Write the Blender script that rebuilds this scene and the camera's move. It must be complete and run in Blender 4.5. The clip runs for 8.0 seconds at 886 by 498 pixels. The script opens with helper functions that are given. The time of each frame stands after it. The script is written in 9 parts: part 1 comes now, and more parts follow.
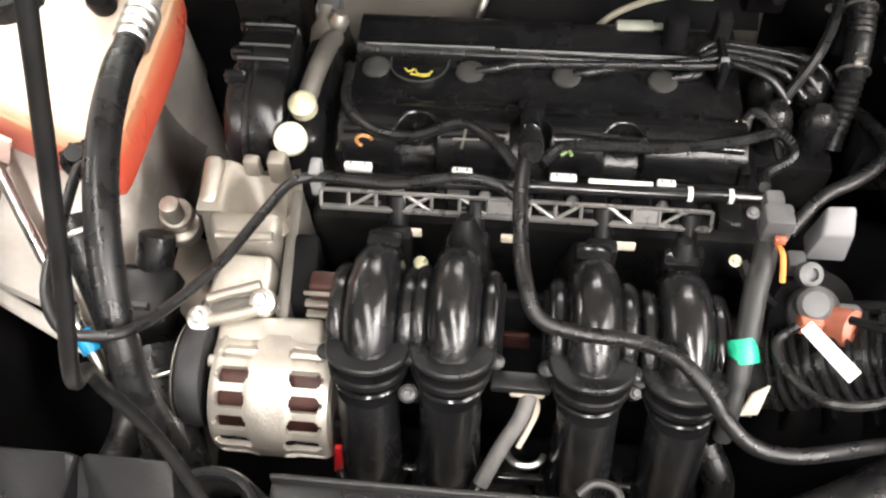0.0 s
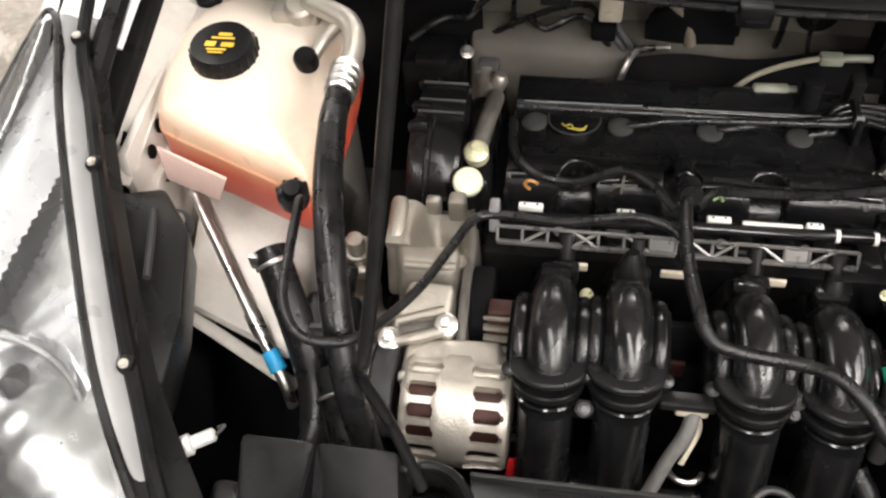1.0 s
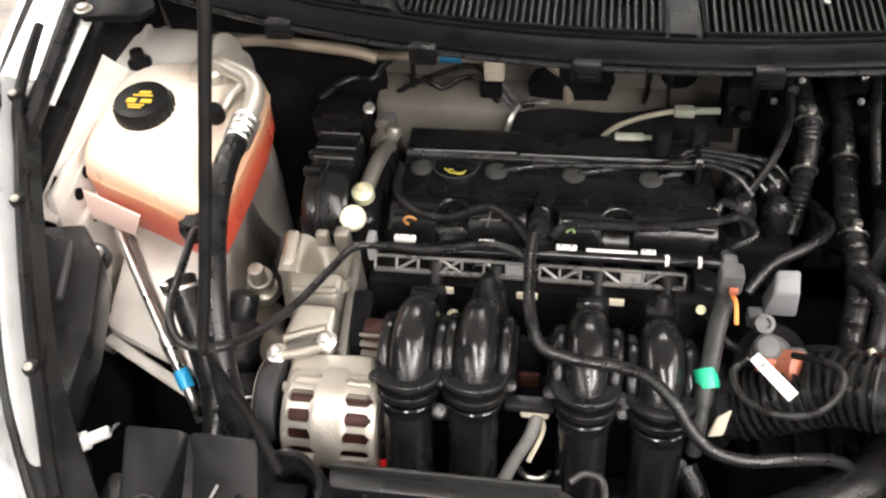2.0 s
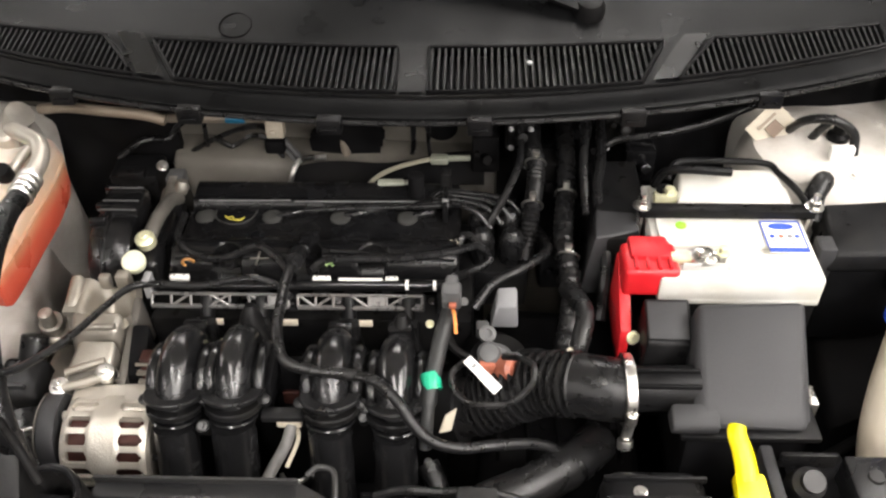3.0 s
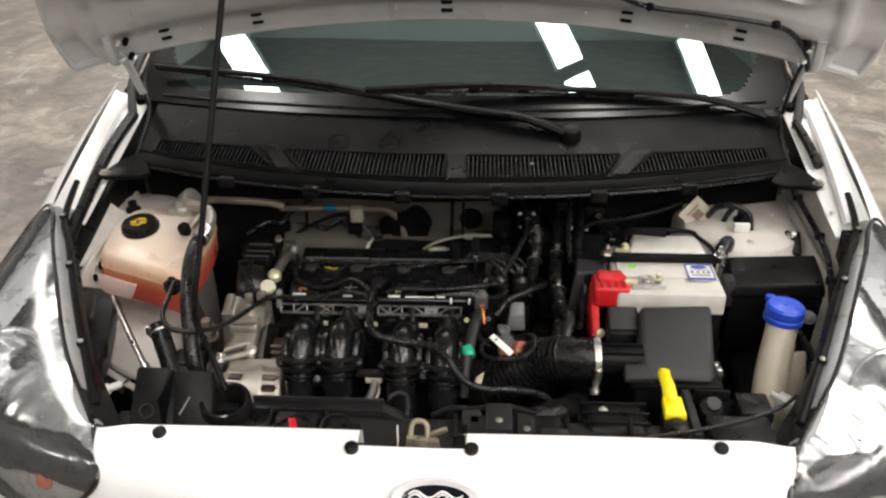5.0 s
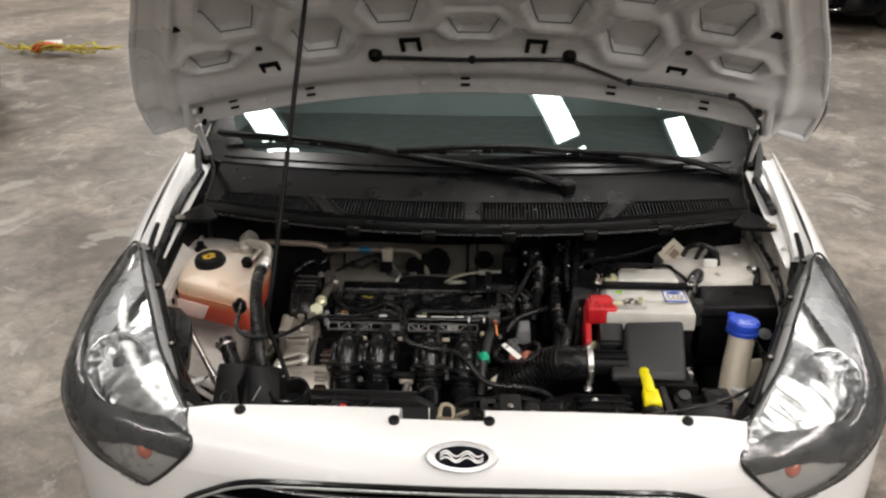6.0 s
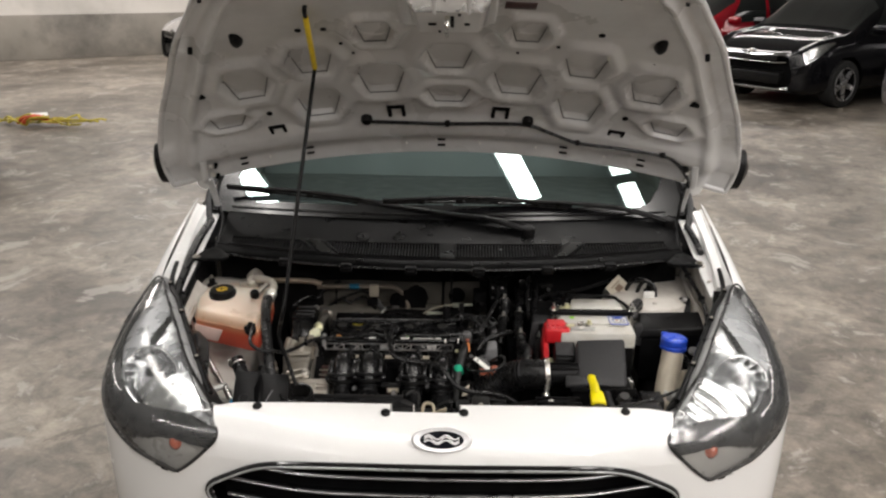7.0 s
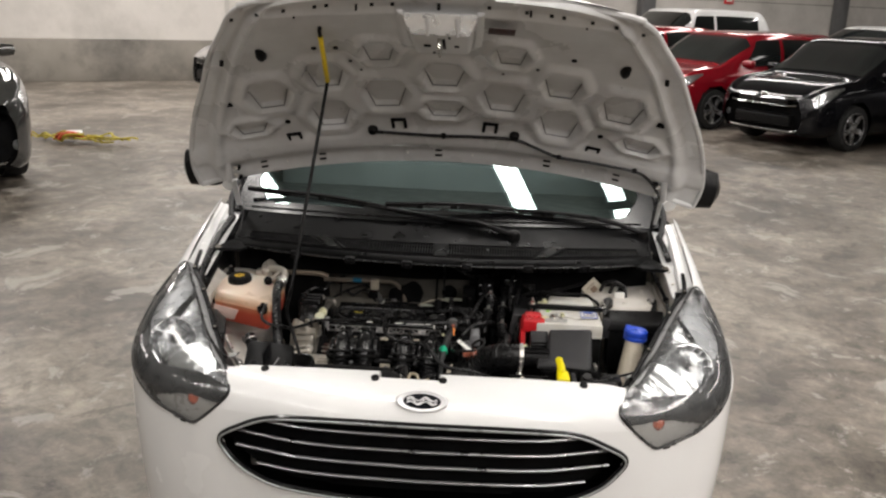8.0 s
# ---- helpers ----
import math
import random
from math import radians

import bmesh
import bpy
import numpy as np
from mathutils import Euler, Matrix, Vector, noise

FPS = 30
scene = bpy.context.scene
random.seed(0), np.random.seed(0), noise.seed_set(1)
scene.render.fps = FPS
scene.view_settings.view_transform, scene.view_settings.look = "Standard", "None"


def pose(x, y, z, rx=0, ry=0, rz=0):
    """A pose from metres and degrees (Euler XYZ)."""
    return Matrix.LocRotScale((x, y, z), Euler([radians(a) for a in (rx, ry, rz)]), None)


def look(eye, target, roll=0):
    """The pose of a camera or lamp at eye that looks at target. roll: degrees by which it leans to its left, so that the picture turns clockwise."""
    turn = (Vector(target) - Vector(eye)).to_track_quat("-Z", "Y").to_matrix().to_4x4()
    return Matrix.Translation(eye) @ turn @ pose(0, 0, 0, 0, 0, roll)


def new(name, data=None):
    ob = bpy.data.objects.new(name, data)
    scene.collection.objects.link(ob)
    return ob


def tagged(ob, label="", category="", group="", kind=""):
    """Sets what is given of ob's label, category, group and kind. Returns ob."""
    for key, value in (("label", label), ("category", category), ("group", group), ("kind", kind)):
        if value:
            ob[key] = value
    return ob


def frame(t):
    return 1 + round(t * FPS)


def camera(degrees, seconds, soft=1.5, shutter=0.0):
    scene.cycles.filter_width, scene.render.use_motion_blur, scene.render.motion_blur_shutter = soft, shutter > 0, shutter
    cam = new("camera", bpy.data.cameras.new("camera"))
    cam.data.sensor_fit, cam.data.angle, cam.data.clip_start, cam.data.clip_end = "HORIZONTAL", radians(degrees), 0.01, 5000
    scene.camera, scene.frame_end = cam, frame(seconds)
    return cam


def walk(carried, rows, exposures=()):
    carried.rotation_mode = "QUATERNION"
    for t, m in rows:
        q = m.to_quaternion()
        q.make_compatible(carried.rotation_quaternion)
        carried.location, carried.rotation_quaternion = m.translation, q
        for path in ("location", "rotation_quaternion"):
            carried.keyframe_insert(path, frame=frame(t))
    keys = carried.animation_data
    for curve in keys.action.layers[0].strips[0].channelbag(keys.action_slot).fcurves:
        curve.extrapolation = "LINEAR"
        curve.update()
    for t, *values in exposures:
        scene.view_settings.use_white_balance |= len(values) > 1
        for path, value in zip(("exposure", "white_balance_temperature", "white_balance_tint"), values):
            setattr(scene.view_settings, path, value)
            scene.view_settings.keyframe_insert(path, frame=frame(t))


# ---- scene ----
cam = camera(53.2, 8.0, soft=2.3)
PATH = [
    (0, (-0.154, -0.004, 1.366), (-0.302, 1.147, -0.263), -2.2),
    (0.5, (-0.231, -0.055, 1.387), (-0.43, 1.154, -0.194), -3.3),
    (1, (-0.26, -0.102, 1.417), (-0.525, 1.166, -0.107), -4.4),
    (1.2, (-0.261, -0.124, 1.424), (-0.542, 1.172, -0.073), -4.4),
    (2.3, (-0.028, -0.225, 1.5), (-0.297, 1.177, 0.099), -4.9),
    (2.5, (0.013, -0.246, 1.52), (-0.208, 1.172, 0.128), -3.9),
    (3, (0.081, -0.313, 1.534), (0.017, 1.191, 0.216), -1.0),
    (3.5, (0.096, -0.425, 1.554), (0.16, 1.149, 0.321), 1.6),
    (4, (0.068, -0.587, 1.591), (0.217, 1.048, 0.449), 2.8),
    (4.5, (0.052, -0.751, 1.625), (0.145, 0.959, 0.592), 1.8),
    (5, (0.059, -0.943, 1.646), (-0.031, 0.818, 0.702), -0.3),
    (5.2, (0.066, -1.019, 1.665), (-0.068, 0.751, 0.744), -0.7),
    (6.5, (0.022, -1.518, 1.711), (-0.034, 0.365, 1.038), 0.2),
    (7, (0.024, -1.716, 1.734), (-0.004, 0.188, 1.123), 0.5),
    (7.5, (0.081, -1.894, 1.729), (0.029, 0.029, 1.183), 1.4),
    (8, (0.117, -2.049, 1.719), (0.042, -0.123, 1.183), 2.2),
]
EXPOSURES = [(0, 1.05), (0.5, 0.8), (1.0, 0.25), (1.2, 0.28), (2.3, 0.7), (2.5, 0.7), (3.0, 0.42), (3.5, 0.5), (4.5, -0.35), (5.2, -0.8), (6.5, -0.98), (7.0, -1.0), (8, -1.02)]
walk(cam, [(t, look(eye, target, roll)) for t, eye, target, roll in PATH], EXPOSURES)

# ---------------------------------------------------------------- light
world = bpy.data.worlds.new("hall_air")
scene.world = world
world.use_nodes = True
world.node_tree.nodes["Background"].inputs[0].default_value = (0.9, 0.95, 1.0, 1)
world.node_tree.nodes["Background"].inputs[1].default_value = 0.03

CEIL = 5.6
HALL_TURN = 31.0  # the hall stands askew to the car
# the middle three follow reflections in the windscreen; the outer two are assumed
LAMP_ROWS = (-8.1, -1.27, 2.14, 3.87, 9.2)  # metres across the hall
LAMP_POWER = 185.0


# ---------------------------------------------------------------- materials
def mat(name, base, rough=0.5, metal=0.0, var=0.15, scale=25.0, bump=0.0, bscale=250.0, coat=0.0, rvar=0.12, emit=0.0, dirt=None, dscale=6.0, damt=0.5, spec=0.5):
    m = bpy.data.materials.new(name)
    m.use_nodes = True
    nt = m.node_tree
    N, L = nt.nodes, nt.links
    b = N["Principled BSDF"]
    tc = N.new("ShaderNodeTexCoord")
    nz = N.new("ShaderNodeTexNoise")
    nz.inputs["Scale"].default_value, nz.inputs["Detail"].default_value = scale, 5
    L.new(tc.outputs["Object"], nz.inputs["Vector"])
    ramp = N.new("ShaderNodeValToRGB")
    lo = [max(0, c * (1 - var)) for c in base]
    hi = [min(1, c * (1 + var)) for c in base]
    ramp.color_ramp.elements[0].position, ramp.color_ramp.elements[1].position = 0.3, 0.7
    ramp.color_ramp.elements[0].color, ramp.color_ramp.elements[1].color = (*lo, 1), (*hi, 1)
    L.new(nz.outputs["Fac"], ramp.inputs["Fac"])
    colour = ramp.outputs["Color"]
    if dirt:
        n2 = N.new("ShaderNodeTexNoise")
        n2.inputs["Scale"].default_value, n2.inputs["Detail"].default_value, n2.inputs["Roughness"].default_value = dscale, 8, 0.65
        L.new(tc.outputs["Object"], n2.inputs["Vector"])
        r2 = N.new("ShaderNodeValToRGB")
        r2.color_ramp.elements[0].position, r2.color_ramp.elements[1].position = 0.45, 0.72
        r2.color_ramp.elements[0].color, r2.color_ramp.elements[1].color = (0, 0, 0, 1), (damt, damt, damt, 1)
        L.new(n2.outputs["Fac"], r2.inputs["Fac"])
        mix = N.new("ShaderNodeMixRGB")
        L.new(r2.outputs["Color"], mix.inputs["Fac"])
        L.new(colour, mix.inputs["Color1"])
        mix.inputs["Color2"].default_value = (*dirt, 1)
        colour = mix.outputs["Color"]
    L.new(colour, b.inputs["Base Color"])
    mr = N.new("ShaderNodeMapRange")
    mr.inputs["From Min"].default_value, mr.inputs["From Max"].default_value = 0.3, 0.7
    mr.inputs["To Min"].default_value, mr.inputs["To Max"].default_value = max(0.02, rough - rvar), min(1, rough + rvar)
    L.new(nz.outputs["Fac"], mr.inputs["Value"])
    L.new(mr.outputs["Result"], b.inputs["Roughness"])
    b.inputs["Metallic"].default_value = metal
    b.inputs["Coat Weight"].default_value = coat
    b.inputs["Coat Roughness"].default_value = 0.05
    b.inputs["Specular IOR Level"].default_value = spec
    if bump:
        nb = N.new("ShaderNodeTexNoise")
        nb.inputs["Scale"].default_value, nb.inputs["Detail"].default_value = bscale, 4
        L.new(tc.outputs["Object"], nb.inputs["Vector"])
        bp = N.new("ShaderNodeBump")
        bp.inputs["Strength"].default_value, bp.inputs["Distance"].default_value = bump, 0.002
        L.new(nb.outputs["Fac"], bp.inputs["Height"])
        L.new(bp.outputs["Normal"], b.inputs["Normal"])
    if emit:
        b.inputs["Emission Color"].default_value = (*base, 1)
        b.inputs["Emission Strength"].default_value = emit
    return m


def glass_mat(name, tint, gloss=0.10, rough=0.01, tone=(1, 1, 1), ior=1.45):
    m = bpy.data.materials.new(name)
    m.use_nodes = True
    nt = m.node_tree
    N, L = nt.nodes, nt.links
    N.remove(N["Principled BSDF"])
    tr, gl, mx = N.new("ShaderNodeBsdfTransparent"), N.new("ShaderNodeBsdfGlossy"), N.new("ShaderNodeMixShader")
    fr, ad = N.new("ShaderNodeFresnel"), N.new("ShaderNodeMath")
    fr.inputs["IOR"].default_value = ior
    gl.inputs["Color"].default_value = (*tone, 1)
    ad.operation, ad.inputs[1].default_value = "ADD", gloss
    tr.inputs["Color"].default_value = (*tint, 1)
    gl.inputs["Roughness"].default_value = rough
    L.new(fr.outputs[0], ad.inputs[0])
    L.new(ad.outputs[0], mx.inputs["Fac"])
    L.new(tr.outputs[0], mx.inputs[1])
    L.new(gl.outputs[0], mx.inputs[2])
    L.new(mx.outputs[0], N["Material Output"].inputs["Surface"])
    return m


def haze(m, amount, colour):
    """Adds the dull film of aged plastic to a clear one."""
    N, L = m.node_tree.nodes, m.node_tree.links
    out = N["Material Output"]
    src = out.inputs["Surface"].links[0].from_socket
    df, mx = N.new("ShaderNodeBsdfDiffuse"), N.new("ShaderNodeMixShader")
    df.inputs["Color"].default_value = (*colour, 1)
    nz, mr = N.new("ShaderNodeTexNoise"), N.new("ShaderNodeMapRange")
    nz.inputs["Scale"].default_value = 14
    mr.inputs["To Min"].default_value, mr.inputs["To Max"].default_value = amount * 0.5, amount * 1.5
    L.new(nz.outputs["Fac"], mr.inputs["Value"])
    L.new(mr.outputs["Result"], mx.inputs["Fac"])
    L.new(src, mx.inputs[1])
    L.new(df.outputs[0], mx.inputs[2])
    L.new(mx.outputs[0], out.inputs["Surface"])


def floor_mat():
    m = mat("polished_concrete", (0.2, 0.185, 0.165), 0.42, var=0.2, scale=1.4, bump=0.15, bscale=30)
    nt = m.node_tree
    N, L = nt.nodes, nt.links
    b = N["Principled BSDF"]
    tc = N.new("ShaderNodeTexCoord")
    mp = N.new("ShaderNodeMapping")
    mp.inputs["Rotation"].default_value = (0, 0, 0.5)
    mp.inputs["Scale"].default_value = (1.0, 0.92, 1)
    L.new(tc.outputs["Object"], mp.inputs["Vector"])
    a, c, d = [N.new("ShaderNodeTexNoise") for _ in range(3)]
    for n, s, de, ro, di in ((a, 0.9, 12, 0.7, 0.35), (c, 6.5, 10, 0.78, 0.3), (d, 3.0, 11, 0.72, 0.6)):
        n.inputs["Scale"].default_value, n.inputs["Detail"].default_value = s, de
        n.inputs["Roughness"].default_value, n.inputs["Distortion"].default_value = ro, di
        L.new(mp.outputs["Vector"], n.inputs["Vector"])
    r1 = N.new("ShaderNodeValToRGB")
    e = r1.color_ramp.elements
    e[0].position, e[0].color = 0.38, (0.082, 0.07, 0.056, 1)
    e[1].position, e[1].color = 0.62, (0.27, 0.237, 0.198, 1)
    x = e.new(0.5)
    x.color = (0.165, 0.143, 0.119, 1)
    L.new(a.outputs["Fac"], r1.inputs["Fac"])
    r2 = N.new("ShaderNodeValToRGB")
    e = r2.color_ramp.elements
    e[0].position, e[0].color = 0.38, (0.5, 0.5, 0.49, 1)
    e[1].position, e[1].color = 0.63, (1.42, 1.41, 1.39, 1)
    L.new(c.outputs["Fac"], r2.inputs["Fac"])
    mx = N.new("ShaderNodeMixRGB")
    mx.blend_type, mx.inputs["Fac"].default_value = "MULTIPLY", 1.0
    L.new(r1.outputs["Color"], mx.inputs["Color1"])
    L.new(r2.outputs["Color"], mx.inputs["Color2"])
    r3, m3 = N.new("ShaderNodeValToRGB"), N.new("ShaderNodeMixRGB")
    e = r3.color_ramp.elements
    e[0].position, e[0].color = 0.56, (0, 0, 0, 1)
    e[1].position, e[1].color = 0.6, (0.46, 0.46, 0.46, 1)
    L.new(d.outputs["Fac"], r3.inputs["Fac"])
    L.new(r3.outputs["Color"], m3.inputs["Fac"])
    L.new(mx.outputs["Color"], m3.inputs["Color1"])
    m3.inputs["Color2"].default_value = (0.42, 0.395, 0.355, 1)
    r4, m4 = N.new("ShaderNodeValToRGB"), N.new("ShaderNodeMixRGB")
    e = r4.color_ramp.elements
    e[0].position, e[0].color = 0.40, (0.60, 0.59, 0.58, 1)
    e[1].position, e[1].color = 0.44, (1, 1, 1, 1)
    L.new(d.outputs["Fac"], r4.inputs["Fac"])
    m4.blend_type, m4.inputs["Fac"].default_value = "MULTIPLY", 1.0
    L.new(m3.outputs["Color"], m4.inputs["Color1"])
    L.new(r4.outputs["Color"], m4.inputs["Color2"])
    L.new(m4.outputs["Color"], b.inputs["Base Color"])
    mr = N.new("ShaderNodeMapRange")
    mr.inputs["To Min"].default_value, mr.inputs["To Max"].default_value = 0.22, 0.62
    L.new(c.outputs["Fac"], mr.inputs["Value"])
    L.new(mr.outputs["Result"], b.inputs["Roughness"])
    return m


WHITE = mat("white_paint", (0.80, 0.80, 0.79), 0.25, var=0.02, scale=6, coat=0.5, rvar=0.03)
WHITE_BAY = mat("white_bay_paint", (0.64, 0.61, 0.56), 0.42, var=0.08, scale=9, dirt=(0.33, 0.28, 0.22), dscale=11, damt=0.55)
# dusty white paint given a dark base that stands for shade under the cowl
FIREWALL = mat("dusty_firewall_shade", (0.115, 0.106, 0.09), 0.6, var=0.15, scale=7, dirt=(0.05, 0.043, 0.036), dscale=8, damt=0.7)
GREY_PRIMER = mat("grey_hood_primer", (0.575, 0.577, 0.575), 0.30, var=0.07, scale=4, bump=0.06, bscale=120, dirt=(0.38, 0.375, 0.37), dscale=5, damt=0.6, spec=0.7)
BLACK = mat("black_plastic", (0.007, 0.007, 0.0074), 0.36, var=0.3, scale=40, bump=0.12, bscale=500, dirt=(0.015, 0.014, 0.012), dscale=14, damt=0.5, spec=0.12)
BLACK_GLOSS = mat("glossy_black_plastic", (0.0065, 0.0065, 0.007), 0.17, var=0.3, scale=30, rvar=0.07, bump=0.05, bscale=200, spec=0.5)
COVER = mat("valve_cover_plastic", (0.0055, 0.0055, 0.0060), 0.25, var=0.3, scale=30, rvar=0.08, bump=0.12, bscale=400, dirt=(0.015, 0.014, 0.013), dscale=12, damt=0.4, spec=0.42)
COWL = mat("cowl_plastic", (0.0045, 0.0047, 0.005), 0.36, var=0.2, scale=18, bump=0.2, bscale=700, dirt=(0.007, 0.007, 0.0067), dscale=7, damt=0.5, spec=0.09)
SLAT = mat("vent_slat_plastic", (0.0055, 0.0055, 0.0058), 0.42, var=0.2, scale=30, spec=0.11)
BRIDGE = mat("smooth_cowl_bridge", (0.008, 0.008, 0.0082), 0.3, var=0.15, scale=14, spec=0.2)
BOX_GREY = mat("airbox_plastic", (0.03, 0.03, 0.0315), 0.5, var=0.08, scale=20, bump=0.3, bscale=900, spec=0.3)
RUBBER = mat("hose_rubber", (0.0085, 0.0085, 0.009), 0.31, var=0.25, scale=60, bump=0.2, bscale=300, dirt=(0.017, 0.016, 0.0145), dscale=20, damt=0.4, spec=0.34)
# near-black plastic, also used to fill holes and gaps that lie in shade
DARK = mat("dark_plastic_and_shade", (0.006, 0.006, 0.0065), 0.6, var=0.4, scale=20, dirt=(0.010, 0.009, 0.008), dscale=9, damt=0.6, spec=0.03)
ALU = mat("cast_aluminium", (0.36, 0.337, 0.295), 0.45, 0.8, var=0.12, scale=30, bump=0.35, bscale=420, dirt=(0.33, 0.28, 0.22), dscale=18, damt=0.5)
STEEL = mat("bright_steel", (0.72, 0.71, 0.68), 0.33, 1.0, var=0.1, scale=40, dirt=(0.4, 0.36, 0.3), dscale=25, damt=0.4)
ALU_BRIGHT = mat("machined_aluminium", (0.52, 0.49, 0.435), 0.42, 0.7, var=0.1, scale=30, bump=0.3, bscale=420, dirt=(0.42, 0.37, 0.30), dscale=20, damt=0.45)
DULL_STEEL = mat("grimy_steel", (0.36, 0.34, 0.30), 0.42, 0.8, var=0.2, scale=40, dirt=(0.13, 0.10, 0.08), dscale=25, damt=0.6)
GREYED_STEEL = mat("dull_grey_casting", (0.15, 0.14, 0.125), 0.5, 0.5, var=0.2, scale=30, bump=0.3, bscale=400, dirt=(0.07, 0.06, 0.05), dscale=18, damt=0.5)
LATTICE = mat("bright_rail_bracket", (0.18, 0.178, 0.175), 0.34, 0.55, var=0.12, scale=60, dirt=(0.25, 0.22, 0.20), dscale=35, damt=0.6)
GROMMET = mat("faded_grommet_rubber", (0.034, 0.034, 0.032), 0.6, var=0.12, scale=60, spec=0.2)
LEAD = mat("lead_rubber", (0.008, 0.008, 0.0085), 0.28, var=0.25, scale=60, bump=0.1, bscale=300, spec=0.5)
GREYCAST = mat("grey_rail_bracket", (0.23, 0.23, 0.23), 0.42, 0.3, var=0.15, scale=50)
COPPER = mat("copper_winding", (0.05, 0.017, 0.013), 0.5, 0.3, var=0.35, scale=90)
ZINC = mat("yellow_zinc", (0.72, 0.70, 0.48), 0.33, 0.5, var=0.12, scale=60)
IVORY = mat("ivory_plastic", (0.70, 0.70, 0.52), 0.35, var=0.06, scale=40)
RED = mat("red_plastic", (0.56, 0.014, 0.02), 0.38, var=0.12, scale=30, bump=0.08, bscale=300)
BLUE = mat("blue_plastic", (0.025, 0.085, 0.62), 0.33, var=0.1, scale=30)
BLUE_TAPE = mat("blue_tape", (0.012, 0.15, 0.28), 0.4, var=0.15, scale=60)
GREEN = mat("green_tape", (0.01, 0.36, 0.20), 0.4, var=0.12, scale=60)
YELLOW = mat("yellow_plastic", (0.74, 0.63, 0.0), 0.4, var=0.08, scale=40)
ROD_YELLOW = mat("yellow_sleeve", (0.75, 0.55, 0.02), 0.45, var=0.12, scale=50)
PALE_GREEN = mat("pale_green_clip", (0.20, 0.30, 0.12), 0.5, var=0.1, scale=50)
ORANGE = mat("orange_wire", (0.75, 0.25, 0.06), 0.45, var=0.1, scale=50)
RUST = mat("brown_red_plastic", (0.36, 0.115, 0.07), 0.45, var=0.25, scale=50)


def tank_mat():
    """Milky plastic through which the coolant shows red below its level."""
    m = mat("translucent_tank_plastic", (0.70, 0.62, 0.53), 0.34, var=0.04, scale=8)
    N, L = m.node_tree.nodes, m.node_tree.links
    b = N["Principled BSDF"]
    tc, sp, nz = N.new("ShaderNodeTexCoord"), N.new("ShaderNodeSeparateXYZ"), N.new("ShaderNodeTexNoise")
    nz.inputs["Scale"].default_value, nz.inputs["Detail"].default_value = 9, 3
    L.new(tc.outputs["Object"], sp.inputs[0])
    L.new(tc.outputs["Object"], nz.inputs["Vector"])
    wob, add = N.new("ShaderNodeMath"), N.new("ShaderNodeMath")
    wob.operation, wob.inputs[1].default_value = "MULTIPLY", 0.03
    add.operation = "ADD"
    L.new(nz.outputs["Fac"], wob.inputs[0])
    L.new(sp.outputs["Z"], add.inputs[0])
    L.new(wob.outputs[0], add.inputs[1])
    mr, ramp = N.new("ShaderNodeMapRange"), N.new("ShaderNodeValToRGB")
    mr.inputs["From Min"].default_value, mr.inputs["From Max"].default_value = 0.74, 0.86
    L.new(add.outputs[0], mr.inputs["Value"])
    e = ramp.color_ramp.elements
    e[0].position, e[0].color = 0.0, (0.55, 0.075, 0.045, 1)
    e[1].position, e[1].color = 1.0, (0.72, 0.66, 0.58, 1)
    for p, c in ((0.36, (0.62, 0.11, 0.062, 1)), (0.50, (0.66, 0.26, 0.14, 1)), (0.60, (0.68, 0.44, 0.29, 1)), (0.78, (0.70, 0.55, 0.43, 1))):
        e.new(p).color = c
    L.new(mr.outputs["Result"], ramp.inputs["Fac"])
    L.new(ramp.outputs["Color"], b.inputs["Base Color"])
    b.inputs["Subsurface Weight"].default_value = 0.25
    b.inputs["Subsurface Radius"].default_value = (0.012, 0.006, 0.004)
    return m


COOLANT_TANK = tank_mat()
BATTERY = mat("battery_white", (0.60, 0.59, 0.55), 0.4, var=0.05, scale=20, dirt=(0.5, 0.46, 0.36), dscale=16, damt=0.5)
BOTTLE = mat("washer_bottle_plastic", (0.56, 0.50, 0.40), 0.42, var=0.1, scale=14, dirt=(0.4, 0.34, 0.25), dscale=10, damt=0.5)
PAPER = mat("white_label", (0.8, 0.79, 0.75), 0.55, var=0.04, scale=40)
CLEAR_PLASTIC = mat("cloudy_clear_plastic", (0.50, 0.50, 0.48), 0.25, var=0.1, scale=60)
PAPER_OLD = mat("aged_label", (0.50, 0.45, 0.36), 0.6, var=0.15, scale=40)
GREY_PLUG = mat("grey_plug_plastic", (0.2, 0.2, 0.2), 0.45, var=0.08, scale=40)
PLUG_DARK = mat("dark_grey_plug", (0.075, 0.075, 0.076), 0.45, var=0.1, scale=40)
CHROME = mat("chrome", (0.85, 0.85, 0.86), 0.07, 1.0, var=0.03, scale=20, rvar=0.03)
LAMP_POCKET = mat("pale_lamp_pocket", (0.42, 0.41, 0.385), 0.35, 0.2, var=0.08, scale=20)
LAMP_TIP = mat("lamp_tip_grey", (0.60, 0.61, 0.62), 0.30, 0.6, var=0.1, scale=15)
REFLECTOR = mat("lamp_reflector", (0.86, 0.87, 0.88), 0.24, 1.0, var=0.04, scale=30, rvar=0.05)
LAMP_DARK = mat("lamp_housing", (0.014, 0.014, 0.014), 0.3, var=0.2, scale=20)
LAMP_GREY = mat("lamp_bezel_grey", (0.30, 0.31, 0.31), 0.34, 0.3, var=0.1, scale=15)
LIP_GREY = mat("lamp_lip_grey", (0.26, 0.26, 0.26), 0.35, var=0.1, scale=20)
